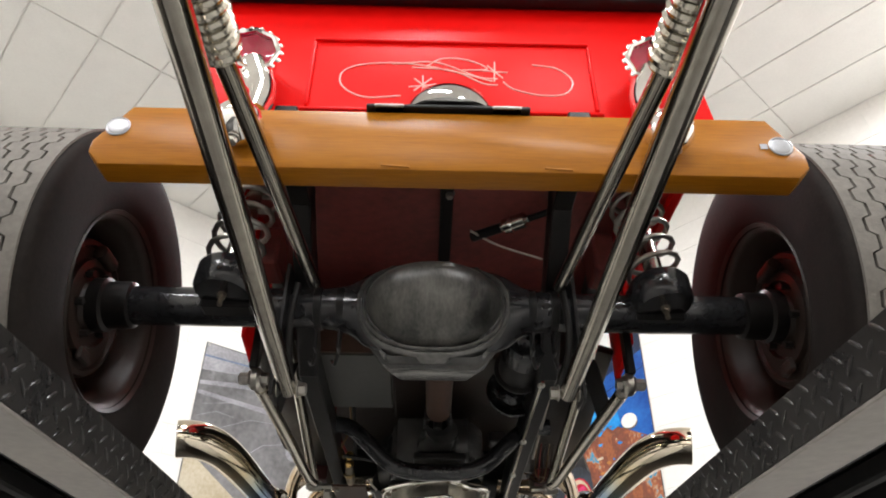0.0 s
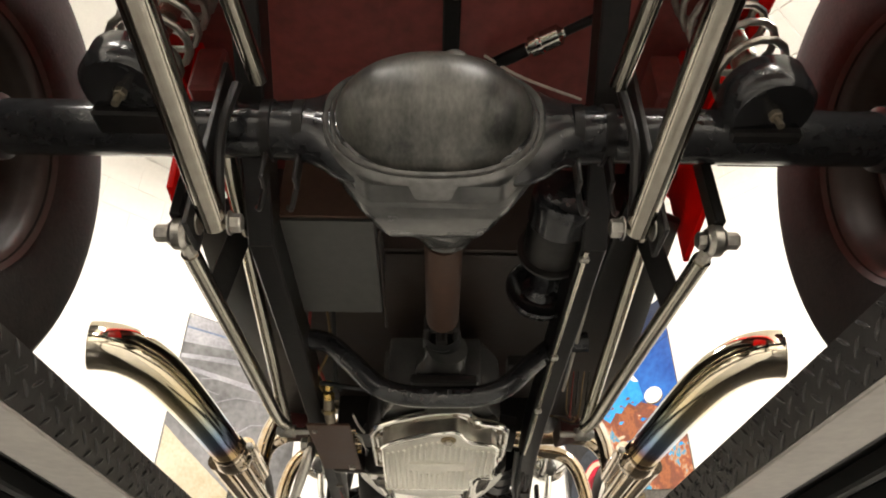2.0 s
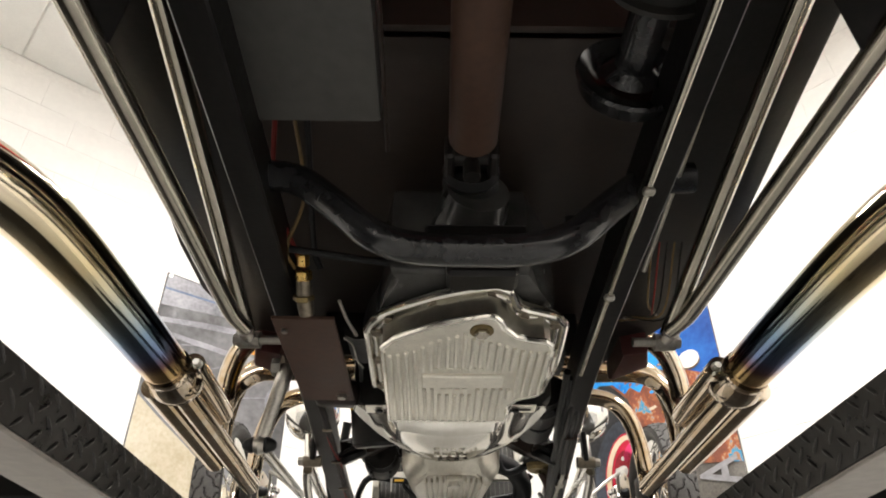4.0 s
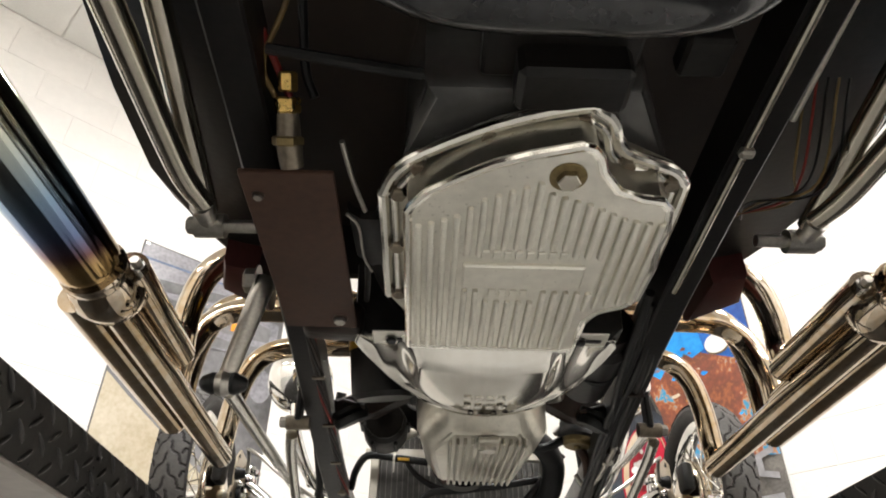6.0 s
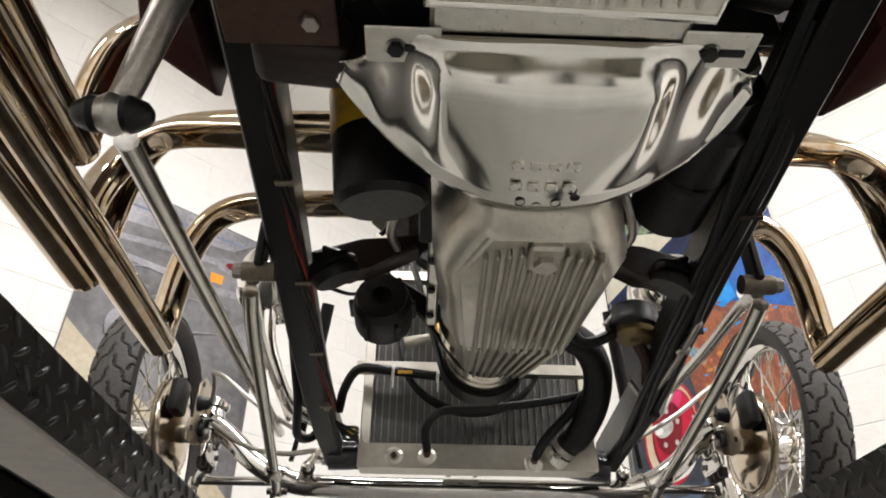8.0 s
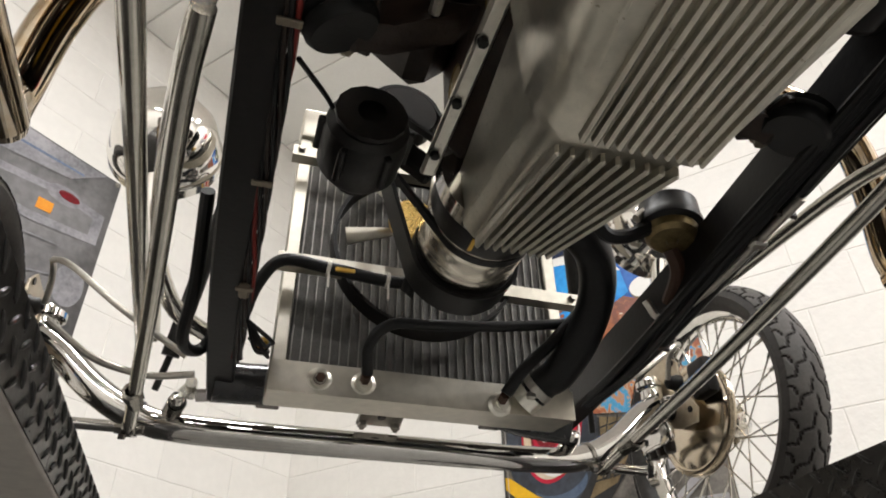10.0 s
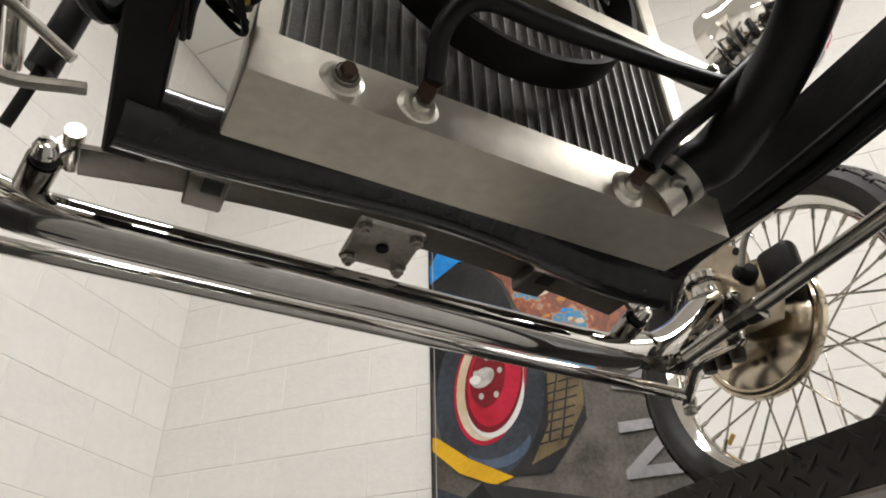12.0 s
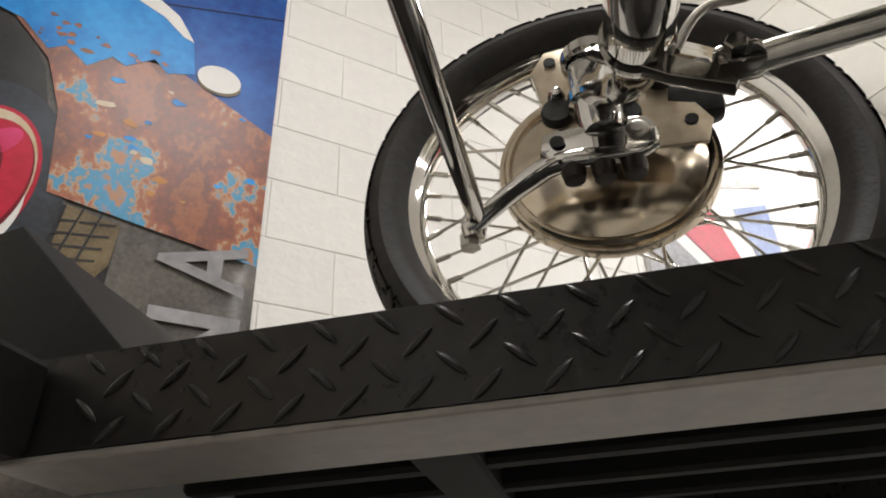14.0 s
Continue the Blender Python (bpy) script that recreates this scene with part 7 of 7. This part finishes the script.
shape("cab", [(1.29, 3.06), (1.569, 3.208), (1.945, 3.395), (2.22, 3.48), (2.22, 3.31), (1.839, 3.19), (1.575, 3.11), (1.405, 3.01), (1.29, 2.90)], P_NAVY, 2)
shape("door", [(1.80, 3.175), (2.22, 3.325), (2.22, 2.66), (1.954, 2.79), (1.954, 2.957), (1.78, 3.098)], P_DEEP, 3)
shape("door_line", [(1.84, 3.08), (2.22, 3.20), (2.22, 3.194), (1.84, 3.074)], P_NAVY, 4)
shape("wheel_arch", [(1.29, 2.78), (1.425, 2.859), (1.532, 2.828), (1.608, 2.703), (1.658, 2.522), (1.686, 2.30), (1.876, 2.262), (1.871, 2.093), (1.729, 1.928), (1.52, 1.931), (1.33, 2.096), (1.29, 2.40)], P_BLACK, 1)
shape("rust", [(1.50, 2.845), (1.62, 2.80), (1.751, 2.83), (1.944, 2.82), (2.22, 2.68), (2.22, 2.225), (1.70, 2.312), (1.668, 2.566), (1.61, 2.727)], P_RUST, 4)
shape("fender", [(1.29, 2.78), (1.29, 2.86), (1.352, 2.988), (1.478, 3.088), (1.656, 3.129), (1.821, 3.086), (1.954, 2.957), (1.975, 2.83), (1.90, 2.80), (1.86, 2.84), (1.79, 2.78), (1.754, 2.80), (1.70, 2.74), (1.64, 2.79), (1.60, 2.76), (1.522, 2.840), (1.425, 2.864)], P_BLUE, 5)
flake = random.Random(5)
for k in range(26):
    a, z = flake.uniform(1.56, 2.18), flake.uniform(2.36, 2.82)
    if z > 2.80 - 0.4 * max(0, a - 1.95) or a < 1.70 and z < 2.72:
        continue
    r = flake.uniform(0.008, 0.026)
    pts = [(a + r * flake.uniform(0.5, 1.2) * math.cos(i * 0.9), z + 0.6 * r * flake.uniform(0.5, 1.2) * math.sin(i * 0.9)) for i in range(7)]
    shape("paint_flake", pts, (P_BLUE, P_CREAM, P_BLUE, P_YELLOW_DIM)[k % 4], 5)
for k in range(16):
    a, z = flake.uniform(1.56, 1.92), flake.uniform(2.80, 2.90)
    r = flake.uniform(0.006, 0.020)
    pts = [(a + r * flake.uniform(0.5, 1.2) * math.cos(i * 0.9), z + 0.7 * r * flake.uniform(0.5, 1.2) * math.sin(i * 0.9)) for i in range(7)]
    shape("rust_spot", pts, P_RUST, 6)
shape("fender_shine", [(1.477, 3.094), (1.56, 3.121), (1.656, 3.132), (1.75, 3.124), (1.821, 3.10), (1.90, 3.045), (1.956, 2.955), (1.924, 2.964), (1.86, 3.02), (1.76, 3.064), (1.659, 3.085)], P_WHITE, 6)
shape("tyre", oval((1.525, 2.27), 0.215, 0.345, lean=0.06), P_TYRE, 2)
shape("tyre_shine", oval((1.545, 2.05), 0.12, 0.085, lean=0.1), P_TYRE_BLUE, 3)
shape("tyre_wall", oval((1.535, 2.135), 0.155, 0.135, lean=0.1), P_TYRE, 4)
shape("tread", [(1.75, 2.29), (1.876, 2.26), (1.87, 2.146), (1.786, 2.009), (1.66, 1.96), (1.735, 2.094)], P_TREAD, 3)
for k in range(7):
    z = 2.245 - 0.036 * k
    for m in range(3):
        a0 = 1.742 - 0.009 * k + 0.043 * m
        shape("tread_groove", [(a0, z + 0.005 * m), (a0 + 0.038, z + 0.006 + 0.005 * m), (a0 + 0.038, z - 0.001 + 0.005 * m), (a0, z - 0.007 + 0.005 * m)], P_BLACK, 4)
for m in range(2):
    shape("tread_groove", [(1.785 + 0.043 * m, 2.285), (1.790 + 0.043 * m, 2.285), (1.735 + 0.045 * m, 2.03), (1.727 + 0.045 * m, 2.03)], P_BLACK, 5)
shape("rim", oval((1.530, 2.292), 0.143, 0.240, lean=0.12), P_RED, 5)
shape("whitewall", oval((1.530, 2.294), 0.133, 0.226, lean=0.12), P_CREAM, 6)
shape("whitewall_low", oval((1.548, 2.235), 0.112, 0.160, lean=0.12), P_WHITE, 7)
shape("rim_shade", oval((1.546, 2.292), 0.114, 0.198, lean=0.12), P_DARKRED, 8)
shape("rim_face", oval((1.549, 2.302), 0.106, 0.186, lean=0.12), P_RED, 9)
shape("rim_dish", oval((1.524, 2.312), 0.070, 0.122, lean=0.12), P_DARKRED, 10)
shape("rim_glow", oval((1.575, 2.42), 0.034, 0.05, lean=0.5), P_PINK, 10)
for k in range(5):
    a = 2 * math.pi * k / 5 + 0.3
    shape("wheel_nut", oval((1.525 + 0.05 * math.cos(a), 2.305 + 0.085 * math.sin(a)), 0.010, 0.013, 12), P_SILVER, 11)
shape("hub_cap", oval((1.505, 2.31), 0.045, 0.040, lean=0.3), P_SILVER, 12)
shape("hub_tip", oval((1.475, 2.305), 0.022, 0.018), P_WHITE, 13)
shape("filler_ring", oval((2.047, 2.822), 0.064, 0.046), P_TREAD, 6)
shape("filler_cap", oval((2.045, 2.838), 0.064, 0.052), P_WHITE, 7)
shape("kerb_line", [(1.29, 2.11), (1.313, 2.105), (1.434, 2.012), (1.594, 1.927), (1.522, 1.907), (1.396, 1.964), (1.29, 2.06)], P_YELLOW, 5)
up_text = Matrix(((DR.x, 0, DL.x, 0), (DR.y, 0, DL.y, 0), (0, 1, 0, 0), (0, 0, 0, 1)))
for mark, z, squeeze in (("N", 1.852, 0.95), ("A", 2.128, 0.68)):
    lettering("letter", mark, 0.305, Matrix.Translation(room(2.188, 0.0185, z)) @ up_text @ pose(0, 0, 0, 0, 0, 90) @ Matrix.Diagonal((squeeze, 1, 1, 1)), P_LETTER, bn, inv)
lettering("letters", "GR", 0.10, Matrix.Translation(room(1.345, 0.0185, 3.512)) @ up_text, P_LETTER_RED, bn, inv)

shape("edge_strip", [(1.288, 3.42), (1.294, 3.42), (1.294, 1.56), (1.288, 1.56)], P_BLACK, 8)
shape("edge_strip", [(1.306, 3.42), (1.309, 3.42), (1.309, 1.56), (1.306, 1.56)], P_SILVER, 8)
shape("road_light", [(1.296, 1.93), (1.45, 1.86), (1.58, 1.82), (1.50, 1.60), (1.296, 1.60)], P_TYRE, 1)

# the dark car banner
P_GREYCAR = paint("print_grey_car", (0.10, 0.098, 0.098), (0.24, 0.235, 0.24), scale=3)
P_LILAC = paint("print_lilac_glass", (0.16, 0.16, 0.172), (0.38, 0.37, 0.395), scale=6)
P_TAN = paint("print_tan_ground", (0.40, 0.33, 0.21), (0.58, 0.52, 0.40), scale=5)
P_ORANGE = paint("print_orange", (0.75, 0.27, 0.03), (0.85, 0.38, 0.05))
P_DARKBLUE = paint("print_slate", (0.10, 0.13, 0.20), (0.20, 0.25, 0.36))
bl, shape, inv = banner(on_left, 1.37, 2.29, 1.56, 3.40, P_GREYCAR, "glossy printed banner of a dark grey car on the wall")
shape("glass", [(2.285, 3.39), (1.45, 3.39), (1.60, 3.27), (2.285, 3.18)], P_LILAC, 0)
shape("bonnet", [(2.285, 3.10), (1.95, 3.16), (1.60, 3.20), (1.40, 3.18), (1.40, 3.02), (1.70, 2.98), (2.285, 3.0)], P_LILAC, 1)
shape("bonnet_shade", [(2.285, 3.07), (1.95, 3.12), (1.62, 3.16), (1.45, 3.14), (1.45, 3.05), (1.72, 3.02), (2.285, 3.03)], P_GREYCAR, 2)
shape("roof_band", [(2.285, 3.30), (1.55, 3.33), (1.55, 3.318), (2.285, 3.285)], P_DARKBLUE, 1)
shape("lamp_lens", oval((1.60, 3.17), 0.085, 0.045), P_LILAC, 3)
shape("lamp_red", oval((1.58, 3.175), 0.05, 0.022), P_DARKRED, 4)
shape("marker", [(1.63, 3.05), (1.70, 3.045), (1.70, 3.10), (1.63, 3.105)], P_ORANGE, 4)
shape("ground", [(2.285, 2.62), (2.16, 2.53), (1.90, 2.36), (1.50, 2.10), (1.38, 2.0), (1.38, 1.57), (2.285, 1.57)], P_TAN, 1)
shape("hub", oval((2.06, 2.66), 0.07, 0.09), P_LILAC, 2)
for k, (p, q, r) in enumerate((((2.24, 2.93), (1.95, 3.01), (1.62, 3.00)), ((2.10, 2.78), (1.85, 2.90), (1.55, 2.93)), ((2.26, 2.84), (2.12, 2.90), (1.98, 2.89)), ((1.95, 2.55), (1.72, 2.74), (1.42, 2.82)))):
    shape("crease", [p, q, r, (r[0], r[1] + 0.004), (q[0], q[1] + 0.010), (p[0], p[1] + 0.003)], P_LILAC, 3)
shape("wing", oval((1.46, 2.78), 0.07, 0.10), P_LILAC, 2)

# a third one farther along the wall
P_SLATE = paint("print_soft_blue", (0.16, 0.22, 0.42), (0.32, 0.38, 0.58))
b3, shape, inv = banner(on_right, 3.70, 4.62, 1.56, 3.45, P_PALE, "glossy printed banner in red, white and blue on the wall")
shape("red_field", [(3.72, 3.43), (3.98, 3.43), (4.30, 2.75), (4.12, 2.70), (3.72, 3.0)], P_RED, 0)
shape("blue_field", [(4.34, 3.05), (4.60, 3.15), (4.60, 2.78), (4.44, 2.72)], P_SLATE, 0)
shape("grey_field", [(4.02, 3.43), (4.60, 3.43), (4.60, 3.25), (4.28, 3.15)], P_SILVER, 1)
shape("lilac_field", [(3.72, 2.9), (4.05, 2.65), (4.40, 2.55), (4.60, 2.6), (4.60, 2.0), (3.72, 2.0)], P_LILAC, 0)

# ---- the blocks of the two near walls, laid in running bond ----
BL, BH = 0.4064, 0.2032


def block_mesh(length):
    bm = bmesh.new()
    add_box(bm, (length - 0.0036, 0.016, BH - 0.0040), Matrix.Identity(4), 0.0022)
    me = bpy.data.meshes.new("block")
    bm.to_mesh(me)
    bm.free()
    me.materials.append(BLOCK)
    return me


FULL_BLOCK, HALF_BLOCK = block_mesh(BL), block_mesh(BL / 2)
Z_JOINT = 2.334
for parent, on_this, yaw, span in ((wall_right, True, YAW_R, 4.4), (wall_left, False, YAW_L, 4.7)):
    for row in range(-5, 11):
        z = Z_JOINT + row * BH + BH / 2
        if z + BH / 2 > CEIL_Z:
            continue
        u = 0.0
        first = row % 2 == 0
        while u < span:
            w = BL / 2 if first else BL
            first = False
            c = room(u + w / 2, 0.0, z) if on_this else room(0.0, u + w / 2, z)
            inward = DL if on_this else DR
            ob = bpy.data.objects.new("block", HALF_BLOCK if w < BL else FULL_BLOCK)
            scene.collection.objects.link(ob)
            ob.parent = parent
            ob.matrix_basis = Matrix.Translation(c - inward * 0.0065) @ pose(0, 0, 0, 0, 0, yaw)
            u += w
